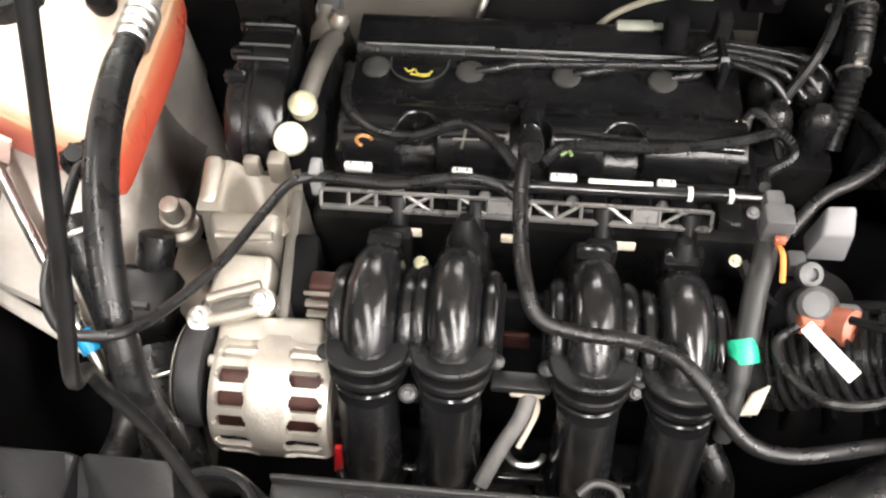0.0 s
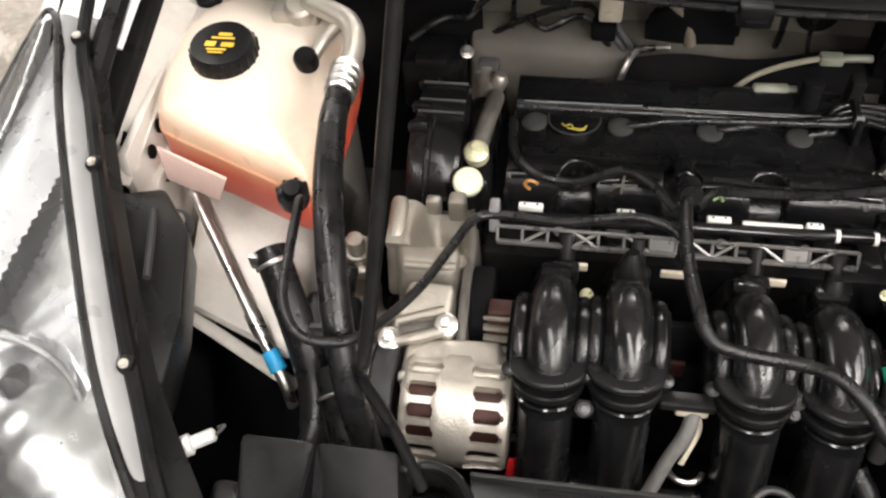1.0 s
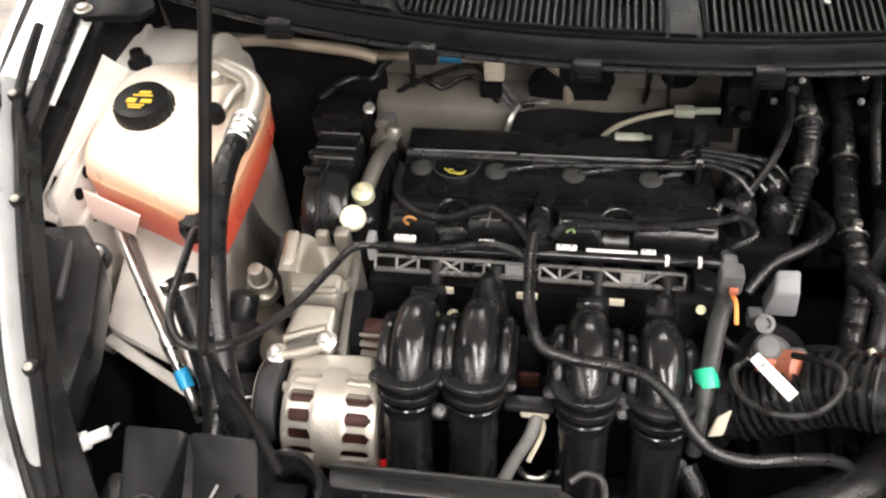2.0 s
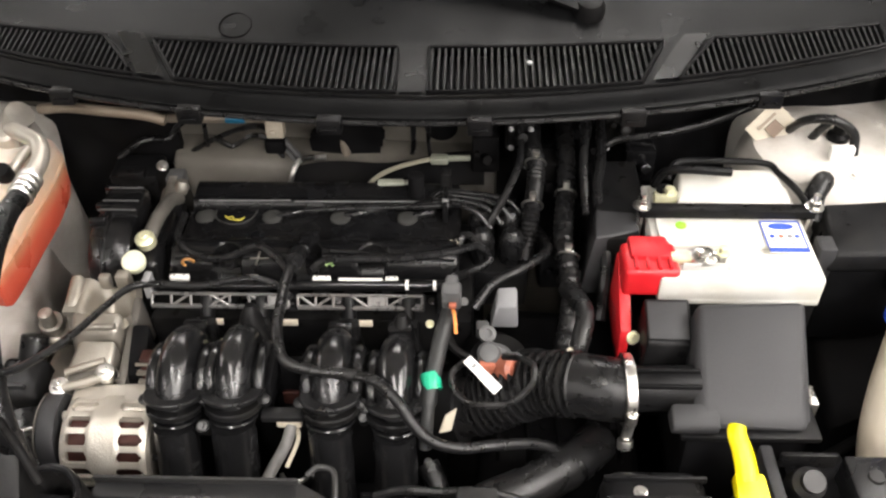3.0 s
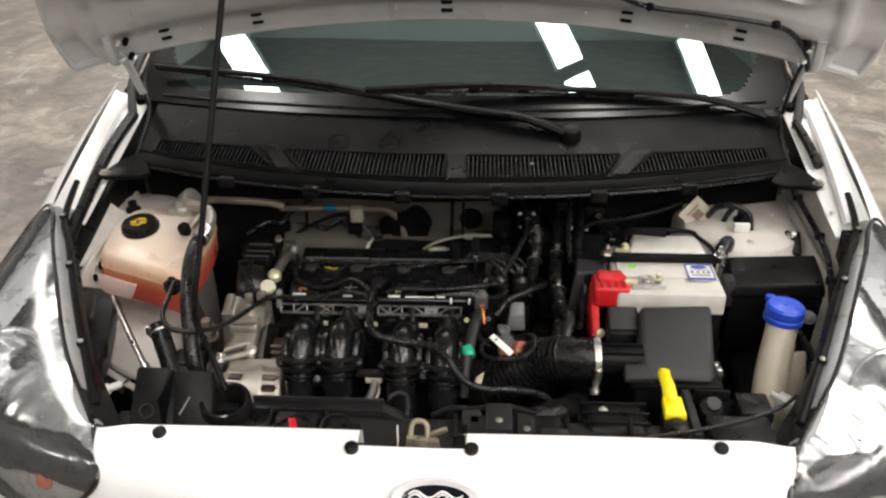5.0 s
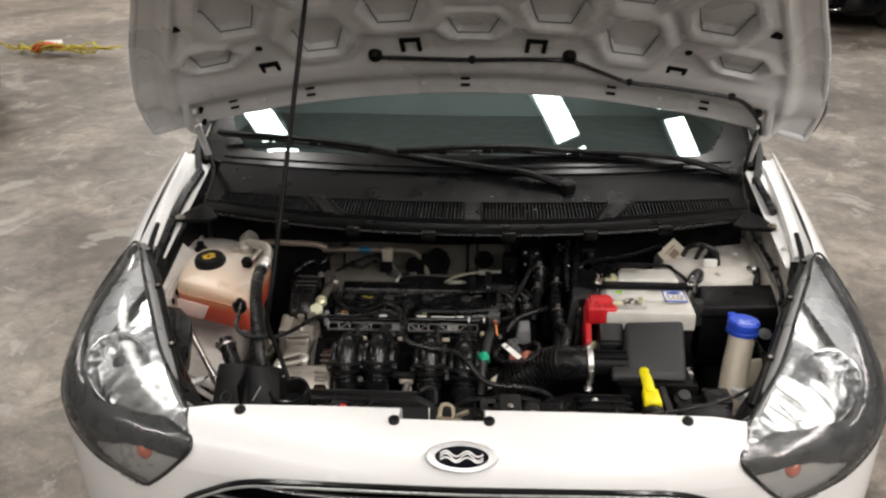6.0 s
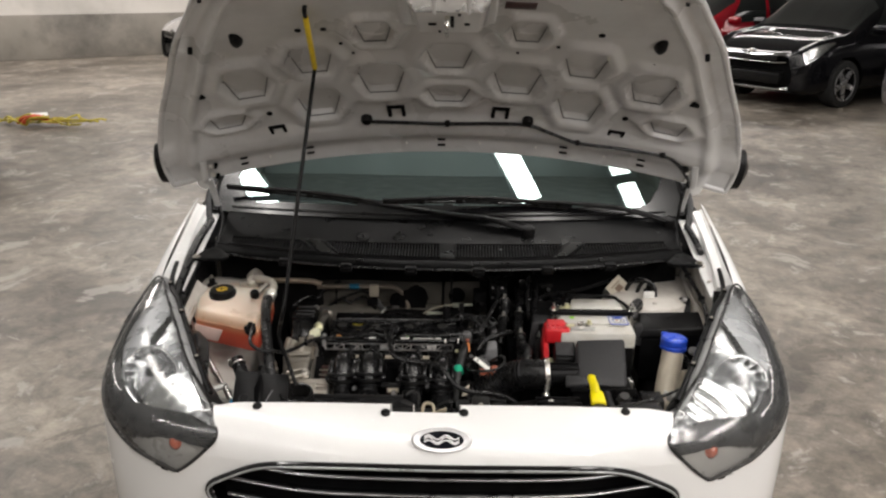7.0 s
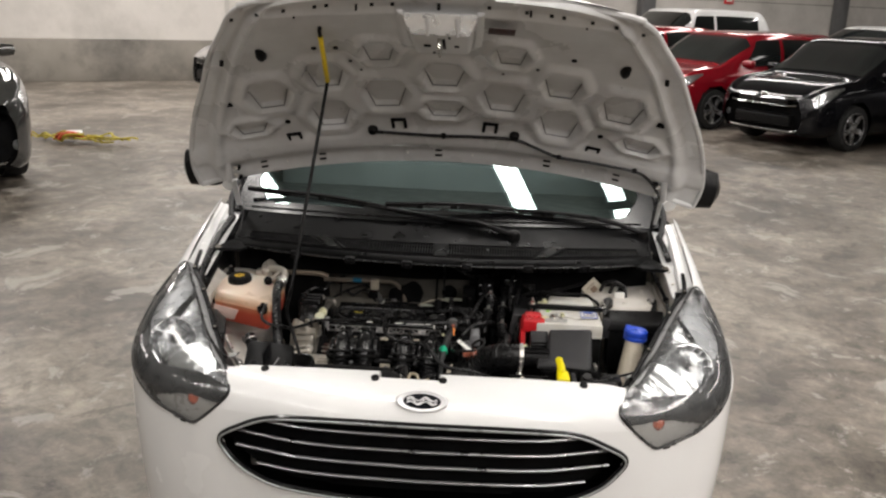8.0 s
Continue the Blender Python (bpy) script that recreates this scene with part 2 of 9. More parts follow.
BAR_SILVER = mat("satin_grille_bar", (0.42, 0.42, 0.43), 0.34, 0.9, var=0.06, scale=20)
BAND = mat("ceramic_band", (0.004, 0.004, 0.0045), 0.20, var=0.2, scale=10, rvar=0.05, spec=0.4)
DECK_GREY = mat("dusty_support_plastic", (0.015, 0.015, 0.0152), 0.36, var=0.2, scale=18, bump=0.2, bscale=500, dirt=(0.024, 0.022, 0.020), dscale=10, damt=0.5, spec=0.4)
RUNNER = mat("runner_plastic", (0.008, 0.008, 0.0085), 0.23, var=0.3, scale=30, rvar=0.08, bump=0.08, bscale=250, spec=0.6)
DECK = mat("deck_plastic", (0.010, 0.010, 0.0105), 0.3, var=0.15, scale=20, bump=0.2, bscale=500, rvar=0.06, spec=0.35)
AMBER = mat("amber_bulb", (0.36, 0.085, 0.045), 0.2, var=0.1, scale=40)
BADGE_SILVER = mat("badge_silver", (0.82, 0.82, 0.83), 0.34, 0.25, var=0.04, scale=20)
BADGE_BLUE = mat("badge_blue", (0.003, 0.0038, 0.008), 0.12, var=0.05, scale=10, coat=1.0)
TYRE = mat("tyre_rubber", (0.01, 0.01, 0.01), 0.75, var=0.2, scale=40, bump=0.2)
RIM = mat("alloy_rim", (0.5, 0.5, 0.51), 0.3, 0.9, var=0.08, scale=20)
CAR_BLACK = mat("black_car_paint", (0.004, 0.004, 0.005), 0.08, var=0.1, scale=5, coat=0.05, spec=0.3, rvar=0.03)
CAR_RED = mat("red_car_paint", (0.25, 0.006, 0.014), 0.12, 0.2, var=0.08, scale=5, coat=0.6, rvar=0.03)
CAR_GREY = mat("dark_grey_car_paint", (0.05, 0.05, 0.048), 0.14, 0.3, var=0.08, scale=5, coat=1.0, rvar=0.03)
CAR_SILVER = mat("silver_car_paint", (0.4, 0.4, 0.41), 0.2, 0.7, var=0.06, scale=5, coat=1.0, rvar=0.03)
CAR_GLASS = mat("dark_car_window", (0.010, 0.012, 0.012), 0.05, var=0.2, scale=3, coat=1.0, rvar=0.02)
WALL = mat("painted_block_wall", (0.62, 0.59, 0.55), 0.75, var=0.06, scale=1.2, bump=0.2, bscale=60, dirt=(0.44, 0.42, 0.385), dscale=0.9, damt=0.8)
DADO = mat("raw_concrete_dado", (0.25, 0.23, 0.20), 0.8, var=0.2, scale=1.6, bump=0.3, bscale=50, dirt=(0.085, 0.08, 0.07), dscale=0.9, damt=1.0)
PILLAR = mat("dark_grey_column", (0.14, 0.14, 0.14), 0.6, var=0.15, scale=3)
CEILING = mat("pale_roof_sheet", (0.38, 0.42, 0.41), 0.7, var=0.1, scale=1)
TUBE_GLOW = mat("lamp_tube", (1.0, 0.97, 0.92), 0.5, var=0.0, emit=22.0)
SIGN_RED = mat("red_sign", (0.6, 0.03, 0.03), 0.5, var=0.05)
STRAP_YELLOW = mat("yellow_strap_webbing", (0.5, 0.41, 0.05), 0.7, var=0.3, scale=25, bump=0.3, bscale=300)
STRAP_ORANGE = mat("orange_strap_webbing", (0.7, 0.13, 0.05), 0.7, var=0.2, scale=25, bump=0.3, bscale=300)
FLOOR = floor_mat()
GLASS = glass_mat("windscreen_glass", (0.60, 0.74, 0.72), 0.20, tone=(0.80, 1.0, 0.99), ior=1.15)
LENS = glass_mat("clear_lamp_lens", (0.86, 0.87, 0.87), 0.015, 0.12)
haze(LENS, 0.055, (0.62, 0.63, 0.63))


# ---------------------------------------------------------------- mesh kit
def V(*a):
    return Vector(a)


def thing(name, at, label, category, group="", kind=""):
    e = new(name)
    e.empty_display_size = 0.05
    e.location = at
    return tagged(e, label, category, group, kind)




def part(name, bm, material, parent=None, label="", smooth=True):
    """One mesh, its vertices given in world places, under a thing or a part."""
    me = bpy.data.meshes.new(name)
    bmesh.ops.recalc_face_normals(bm, faces=bm.faces[:])
    for f in bm.faces:
        f.smooth = smooth
    bm.to_mesh(me)
    bm.free()
    if smooth:
        me.set_sharp_from_angle(angle=radians(38))
    me.materials.append(material)
    ob = new(name, me)
    if parent:
        ob.parent = parent
        base = parent if parent.parent is None else parent.parent
        ob.matrix_parent_inverse = Matrix.Translation(-base.location)
        if parent.parent is not None:
            ob.matrix_parent_inverse = Matrix.Identity(4)
    if label:
        ob["label"] = label
    return ob


def into(bm, other):
    me = bpy.data.meshes.new("tmp")
    other.to_mesh(me)
    other.free()
    bm.from_mesh(me)
    bpy.data.meshes.remove(me)
    return bm


def join(*bms):
    out = bmesh.new()
    for b in bms:
        into(out, b)
    return out


def xf(bm, m):
    bmesh.ops.transform(bm, matrix=m, verts=bm.verts[:])
    return bm


def box(x0, x1, y0, y1, z0, z1, bevel=0.003, seg=2):
    bm = bmesh.new()
    bmesh.ops.create_cube(bm, size=1)
    for v in bm.verts:
        v.co = V((x0 + x1) / 2 + v.co.x * (x1 - x0), (y0 + y1) / 2 + v.co.y * (y1 - y0), (z0 + z1) / 2 + v.co.z * (z1 - z0))
    if bevel:
        bmesh.ops.bevel(bm, geom=bm.edges[:], offset=bevel, segments=seg, affect="EDGES", profile=0.5)
    return bm


def hull8(bottom, top, bevel=0.004, seg=2):
    """A block from four corners below and four above, in the same turn."""
    bm = bmesh.new()
    a = [bm.verts.new(p) for p in bottom]
    b = [bm.verts.new(p) for p in top]
    n = len(a)
    bm.faces.new(a[::-1])
    bm.faces.new(b)
    for i in range(n):
        bm.faces.new((a[i], a[(i + 1) % n], b[(i + 1) % n], b[i]))
    if bevel:
        bmesh.ops.bevel(bm, geom=bm.edges[:], offset=bevel, segments=seg, affect="EDGES", profile=0.5)
    return bm


def smooth_path(pts, n=8):
    pts = [Vector(p) for p in pts]
    if len(pts) < 3:
        return pts
    out = []
    q = [2 * pts[0] - pts[1], *pts, 2 * pts[-1] - pts[-2]]
    for i in range(1, len(q) - 2):
        a, b, c, d = q[i - 1:i + 3]
        for k in range(n):
            t = k / n
            out.append(0.5 * (2 * b + (c - a) * t + (2 * a - 5 * b + 4 * c - d) * t * t + (3 * b - a - 3 * c + d) * t ** 3))
    out.append(pts[-1])
    return out


def tube(pts, r, seg=10, n=8, caps=True, flat=1.0, wave=None):
    """A hose along the points; r a number or a function of 0..1; flat squeezes its second axis."""
    P = smooth_path(pts, n) if n else [Vector(p) for p in pts]
    bm = bmesh.new()
    rings = []
    up = V(0, 0, 1)
    t0 = (P[1] - P[0]).normalized()
    if abs(t0.dot(up)) > 0.9:
        up = V(0, 1, 0)
    u = (up - t0 * up.dot(t0)).normalized()
    for i, p in enumerate(P):
        t = (P[min(i + 1, len(P) - 1)] - P[max(i - 1, 0)]).normalized()
        u = (u - t * u.dot(t)).normalized()
        w = t.cross(u)
        f = i / (len(P) - 1)
        rr = r(f) if callable(r) else r
        rings.append([bm.verts.new(p + (u * math.cos(a) * flat + w * math.sin(a)) * rr) for a in [2 * math.pi * k / seg for k in range(seg)]])
    for a, b in zip(rings, rings[1:]):
        for k in range(seg):
            bm.faces.new((a[k], a[(k + 1) % seg], b[(k + 1) % seg], b[k]))
    if caps:
        bm.faces.new(rings[0][::-1])
        bm.faces.new(rings[-1])
    return bm


def rod(a, b, r, seg=12, bevel=0.0):
    bm = tube([a, b], r, seg, 0)
    if bevel:
        es = [e for e in bm.edges if any(len(f.verts) > 4 for f in e.link_faces)]
        bmesh.ops.bevel(bm, geom=es, offset=bevel, segments=2, affect="EDGES", profile=0.5)
    return bm


def lathe(profile, a, axis, seg=24):
    """profile: (radius, height) rows turned about axis from the place a."""
    axis = Vector(axis).normalized()
    q = V(0, 0, 1).rotation_difference(axis).to_matrix()
    bm = bmesh.new()
    rings = [[bm.verts.new(Vector(a) + q @ V(r * math.cos(2 * math.pi * k / seg), r * math.sin(2 * math.pi * k / seg), h)) for k in range(seg)] for r, h in profile]
    for p, n in zip(rings, rings[1:]):
        for k in range(seg):
            bm.faces.new((p[k], p[(k + 1) % seg], n[(k + 1) % seg], n[k]))
    bm.faces.new(rings[0][::-1])
    bm.faces.new(rings[-1])
    return bm


def bolt(at, axis=(0, 0, 1), r=0.006, h=0.005):
    axis = Vector(axis).normalized()
    return join(lathe([(r * 1.5, 0), (r * 1.5, 0.0015), (r * 1.3, 0.002)], at, axis, 14), lathe([(r, 0.0015), (r, h), (r * 0.85, h + 0.0008)], at, axis, 6))


def ring(at, axis, R, r, seg=32, n=8, a0=0.0, a1=360.0):
    axis = Vector(axis).normalized()
    q = V(0, 0, 1).rotation_difference(axis).to_matrix()
    full = a1 - a0 >= 359.9
    pts = [Vector(at) + q @ V(R * math.cos(radians(a0 + (a1 - a0) * i / seg)), R * math.sin(radians(a0 + (a1 - a0) * i / seg)), 0) for i in range(seg + 1)]
    return tube(pts, r, n, 0, caps=not full)


def grid_surface(f, us, vs, keep=None, thick=0.0):
    """A sheet f(u, v) over the steps us and vs, of some thickness."""
    bm = bmesh.new()
    P = {(i, j): bm.verts.new(f(u, v)) for i, u in enumerate(us) for j, v in enumerate(vs)}
    for i in range(len(us) - 1):
        for j in range(len(vs) - 1):
            if keep and not keep((us[i] + us[i + 1]) / 2, (vs[j] + vs[j + 1]) / 2):
                continue
            bm.faces.new((P[i, j], P[i + 1, j], P[i + 1, j + 1], P[i, j + 1]))
    loose = [v for v in bm.verts if not v.link_faces]
    bmesh.ops.delete(bm, geom=loose, context="VERTS")
    if thick:
        bmesh.ops.recalc_face_normals(bm, faces=bm.faces[:])
        bmesh.ops.solidify(bm, geom=bm.faces[:], thickness=thick)
    return bm


def steps(a, b, n):
    return [a + (b - a) * i / n for i in range(n + 1)]


def lerp_rows(rows, t):
    """Smooth reading of rows (t, values...) at t."""
    if t <= rows[0][0]:
        return rows[0][1:]
    if t >= rows[-1][0]:
        return rows[-1][1:]
    for i in range(len(rows) - 1):
        if rows[i][0] <= t <= rows[i + 1][0]:
            a, b = rows[i], rows[i + 1]
            p, n = rows[max(i - 1, 0)], rows[min(i + 2, len(rows) - 1)]
            h = b[0] - a[0]
            s = (t - a[0]) / h
            out = []
            for k in range(1, len(a)):
                ma = (b[k] - p[k]) / (b[0] - p[0])
                mb = (n[k] - a[k]) / (n[0] - a[0])
                out.append((2 * s ** 3 - 3 * s * s + 1) * a[k] + (s ** 3 - 2 * s * s + s) * h * ma + (3 * s * s - 2 * s ** 3) * b[k] + (s ** 3 - s * s) * h * mb)
            return tuple(out)


def smoothstep(a, b, t):
    t = min(1, max(0, (t - a) / (b - a)))
    return t * t * (3 - 2 * t)


def inside(poly, x, y):
    c = False
    for (x0, y0), (x1, y1) in zip(poly, poly[1:] + poly[:1]):
        if (y0 > y) != (y1 > y) and x < (x1 - x0) * (y - y0) / (y1 - y0) + x0:
            c = not c
    return c


def plate(outline, z0, z1, bevel=0.002, m=None):
    """A flat piece cut to an outline in x and y."""
    bm = hull8([V(x, y, z0) for x, y in outline], [V(x, y, z1) for x, y in outline], bevel)
    return xf(bm, m) if m else bm


# ---------------------------------------------------------------- hall
HALL = Matrix.Rotation(radians(HALL_TURN), 4, "Z")
WALL_AT = V(-6.3, 15.9, 0)  # a point at the foot of the long wall
along, away = HALL @ V(1, 0, 0), HALL @ V(0, 1, 0)


def hall_box(a0, a1, d0, d1, z0, z1, bevel=0.0):
    """A block in the hall's own axes: along the long wall, and off it towards the car (minus)."""
    return xf(box(a0, a1, d0, d1, z0, z1, bevel), Matrix.Translation(WALL_AT) @ HALL)


fl = bmesh.new()
bmesh.ops.create_grid(fl, x_segments=4, y_segments=4, size=45)
tagged(part("floor", fl, FLOOR), "mottled grey polished concrete floor of the hall", "floor", kind="structure")
tagged(part("wall_north", hall_box(-32, 42, 0.0, 0.3, 0, CEIL), WALL), "pale painted hall wall behind the parked cars", "wall", kind="structure")
tagged(part("wall_south", hall_box(-32, 42, -40.3, -40.0, 0, CEIL), WALL), "pale painted hall wall", "wall", kind="structure")
tagged(part("wall_west", hall_box(-32.3, -32, -40, 0, 0, CEIL), WALL), "pale painted hall wall", "wall", kind="structure")
tagged(part("wall_east", hall_box(42, 42.3, -40, 0, 0, CEIL), WALL), "pale painted hall wall", "wall", kind="structure")
tagged(part("ceiling", hall_box(-32, 42, -40, 0, CEIL + 0.25, CEIL + 0.4), CEILING), "pale sheet roof of the hall", "ceiling", kind="structure")
dado = hall_box(-32, 6.0, -0.14, -0.003, 0, 0.80, 0.01)
tagged(part("trim_dado", dado, DADO), "stained raw concrete plinth along the wall foot", "plinth", kind="structure")
for k, a in enumerate((-4.6, 4.0, 12.0, 19.5, 27.0)):
    if a > 6:
        tagged(part("column_%d" % (k + 1), hall_box(a, a + 0.45, -0.22, -0.003, 0, CEIL, 0.01), PILLAR), "dark grey steel column against the wall", "column", kind="structure")
for k, a in enumerate((-7.5, -3.2, 1.2)):
    tagged(part("trim_joint_%d" % (k + 1), hall_box(a, a + 0.09, -0.012, -0.003, 0.80, CEIL), mat("wall_joint_%d" % k, (0.48, 0.46, 0.425), 0.8, var=0.05, scale=2)), "faint vertical joint in the wall", "wall joint", kind="structure")
for z in (2.05, 2.9):
    tagged(part("trim_course", hall_box(-32, 42, -0.006, -0.002, z, z + 0.02), DADO), "thin joint line along the wall", "wall joint", kind="structure")
ws = thing("wall_sign", WALL_AT + along * 15.2 + V(0, 0, 2.2), "small red and white safety sign on the wall", "sign")
part("sign_board", hall_box(15.05, 15.4, -0.03, -0.01, 1.98, 2.42, 0.004), SIGN_RED, ws)
for dx, dz in ((0.07, 0.06), (0.19, 0.06), (0.07, 0.24), (0.19, 0.24)):
    part("sign_mark", hall_box(15.05 + dx, 15.05 + dx + 0.09, -0.036, -0.031, 1.98 + dz, 1.98 + dz + 0.12, 0), PAPER, ws)


def strip_lamp(a, d0, d1, power):
    m = HALL @ Matrix.Translation((a, (d0 + d1) / 2, CEIL))
    h = (d1 - d0) / 2
    t = thing("ceiling_light", m.translation, "long white strip lamp hung under the roof", "ceiling light", "strip lamps of the hall")
    part("lamp_body", xf(box(-0.22, 0.22, -h, h, 0.0, 0.08, 0.01), m), CEILING, t)
    part("lamp_tube", xf(box(-0.17, 0.17, -h + 0.02, h - 0.02, -0.03, -0.002, 0.008), m), TUBE_GLOW, t)
    d = bpy.data.lights.new("strip_light", "AREA")
    d.shape, d.size, d.size_y, d.energy, d.color = "RECTANGLE", 0.34, 2 * h - 0.04, power, (1.0, 0.93, 0.9)
    o = new("strip_light", d)
    o.parent = t
    o.matrix_basis = Matrix.Translation((0, 0, -0.06)) @ HALL


for a in LAMP_ROWS:
    for k in (-3, -2, -1, 0, 2) if -2 < a < 4 else (-2, -1, 1, 2):
        # lamps over the car are dimmed and the others raised to balance the light
        strip_lamp(a, 1.17 + 4.92 * k, 1.17 + 4.92 * k + 4.8, LAMP_POWER * ((0.5 if k in (-1, 0) else 1.45) if -2 < a < 4 else 1.2))

# unseen lamps added to brighten the far right wall and the parked cars
for d in (6.2, 11.1):
    strip_lamp(16.0, d, d + 4.8, LAMP_POWER)
strip_lamp(24.0, 7.5, 12.3, LAMP_POWER * 1.2)


# ---------------------------------------------------------------- cars
def wheel(parent, at, r=0.30, w=0.19, side=1, label=""):
    at = Vector(at)
    n = V(0, side, 0)
    t = part("wheel", lathe([(r * 0.72, -w / 2), (r * 0.96, -w / 2), (r, -w * 0.3), (r, w * 0.3), (r * 0.96, w / 2), (r * 0.72, w / 2), (r * 0.71, 0.0)], at, n, 36), TYRE, parent)
    part("rim", lathe([(r * 0.7, -0.03), (r * 0.72, w / 2 - 0.005), (r * 0.67, w / 2 + 0.002), (r * 0.64, w / 2 - 0.03), (r * 0.62, -0.02)], at, n, 32), DARK, t)
    part("rim_edge", ring(at + n * (w / 2 + 0.0), n, r * 0.68, 0.008, 36, 6), RIM, t)
    q = V(0, 0, 1).rotation_difference(n).to_matrix().to_4x4()
    for k in range(5):
        s = box(-0.034, 0.034, 0.03, r * 0.67, w / 2 - 0.035, w / 2 - 0.008, 0.006)
        xf(s, Matrix.Translation(at) @ q @ Matrix.Rotation(2 * math.pi * k / 5, 4, "Z"))
        part("spoke", s, RIM, t)
    part("hub", lathe([(0.05, w / 2 - 0.04), (0.05, w / 2 - 0.006), (0.035, w / 2)], at, n, 20), RIM, t)
    return t


def shell(rows, width):
    """The skin of a car: rows of (x, half width factor, sill, belt, top, top half width); returns a function of x and v."""
    def f(x, v, out=0.0):
        k, sill, belt, top, tw = lerp_rows(rows, x)
        w = width / 2 * k
        prof = [(0.0, w * 0.88, sill), (0.10, w * 0.965, sill + 0.06), (0.28, w, sill + (belt - sill) * 0.45), (0.45, w * 0.985, sill + (belt - sill) * 0.82), (0.55, w * 0.94, belt),
                (0.75, (w * 0.94 + tw) / 2 + 0.02, (belt + top) / 2 + 0.03), (0.86, tw, top - 0.045 * (0.4 + 0.6 * min(1, (top - belt) / 0.3))), (0.93, tw * 0.8, top - 0.01), (1.0, 0.0, top)]
        y, z = lerp_rows(prof, v)
        return y, z
    def g(x, v, side=1, out=0.0):
        y, z = f(x, v)
        if out:
            y2, z2 = f(x, min(1, v + 0.01))
            y1, z1 = f(x, max(0, v - 0.01))
            d = Vector((z2 - z1, -(y2 - y1)))
            d = d.normalized() if d.length > 1e-6 else Vector((0, 1))
            y, z = y + d.x * out, z + d.y * out
        return V(x, side * y, z)
    return g


def parked_car(name, paint, at, heading, label, length=4.05, width=1.72, height=1.45, suv=0.0, lamp=True):
    t = thing(name, (0, 0, 0), label, "car", "parked cars in the hall")
    h = height
    F, R = length / 2, -length / 2
    hood = 0.93 + suv * 0.14
    belt = 0.90 + suv * 0.13
    rows = [(R, 0.80, 0.42, belt - 0.12, belt - 0.05, width * 0.33), (R + 0.10, 0.92, 0.30, belt, h - 0.40, width * 0.36), (R + 0.42, 0.97, 0.25, belt + 0.02, h - 0.06, width * 0.37),
            (R + 0.95, 1.0, 0.22, belt + 0.02, h - 0.005, width * 0.37), (0.0, 1.0, 0.2, belt, h, width * 0.375), (0.42, 1.0, 0.2, belt - 0.01, h - 0.06, width * 0.37),
            (F - 1.02, 1.0, 0.2, belt - 0.01, hood + 0.06, width * 0.385), (F - 0.9, 1.0, 0.2, belt - 0.03, hood + 0.015, width * 0.39), (F - 0.45, 0.985, 0.2, belt - 0.08, hood - 0.055, width * 0.375),
            (F - 0.20, 0.93, 0.2, belt - 0.16, hood - 0.13, width * 0.345), (F - 0.06, 0.84, 0.21, 0.63 + 0.1 * suv, 0.735 + 0.1 * suv, width * 0.31), (F, 0.74, 0.25, 0.56 + 0.1 * suv, 0.69 + 0.1 * suv, width * 0.28)]
    g = shell(rows, width)
    xs, vs = steps(R, F, 150), steps(0, 1, 44)
    wx = (F - 0.83, R + 0.72)
    body = bmesh.new()
    for s in (1, -1):
        into(body, grid_surface(lambda x, v: g(x, v, s), xs, vs, lambda x, v: not (v < 0.42 and any((x - a) ** 2 + (g(x, v).z - 0.31) ** 2 < 0.355 ** 2 for a in wx))))
    bmesh.ops.remove_doubles(body, verts=body.verts[:], dist=0.0015)
    for e in (R, F):
        es = [ed for ed in body.edges if ed.is_boundary and all(abs(v.co.x - e) < 1e-4 for v in ed.verts)]
        bmesh.ops.holes_fill(body, edges=es)
    part("body", body, paint, t)
    part("underbody", box(R + 0.1, F - 0.12, -width * 0.40, width * 0.40, 0.2, 0.62, 0.03), DARK, t)
    for s in (1, -1):
        part("side_window", grid_surface(lambda x, v: g(x, v, s, 0.004), steps(R + 0.62, -0.28, 16), steps(0.585, 0.82, 8)), CAR_GLASS, t)
        part("side_window", grid_surface(lambda x, v: g(x, v, s, 0.004), steps(-0.2, 0.70, 60), steps(0.585, 0.82, 40), lambda x, v: v < 0.84 - max(0, x - 0.28) * 0.6), CAR_GLASS, t)
        part("headlight", grid_surface(lambda x, v: g(x, v, s, 0.006), steps(F - 0.56, F - 0.10, 50), steps(0.44, 0.66, 30), lambda x, v: v < 0.56 + (x - F + 0.52) * 0.16 and v > 0.53 - (x - F + 0.56) * 0.25), REFLECTOR if lamp else LAMP_GREY, t)
        part("tail_light", grid_surface(lambda x, v: g(x, v, s, 0.006), steps(R + 0.04, R + 0.22, 5), steps(0.42, 0.6, 5)), RED, t)
        m = part("wing_mirror", xf(lathe([(0.02, -0.1), (0.07, -0.08), (0.085, 0.0), (0.07, 0.09), (0.03, 0.11)], (0, 0, 0), (0, 1, 0), 16), Matrix.Translation((0.72, s * (width / 2 + 0.08), belt + 0.09)) @ Matrix.Diagonal((0.7, 1, 0.75, 1))), paint, t)
        part("door_handle", box(0.02, 0.18, s * width * 0.492, s * width * 0.508, belt - 0.12, belt - 0.09, 0.006), paint, t)
        for a in wx:
            wheel(t, (a, s * (width / 2 - 0.105), 0.305), 0.305, 0.2, s)
    part("windscreen", grid_surface(lambda x, v: g(x, abs(v), 1 if v >= 0 else -1, 0.005) if abs(v) < 1 else g(x, 1, 1, 0.005), steps(0.46, F - 1.03, 10), steps(0.80, 1.0, 6)), CAR_GLASS, t)
    part("windscreen", grid_surface(lambda x, v: g(x, v, -1, 0.005), steps(0.46, F - 1.03, 10), steps(0.80, 1.0, 6)), CAR_GLASS, t)
    up = 0.1 * suv
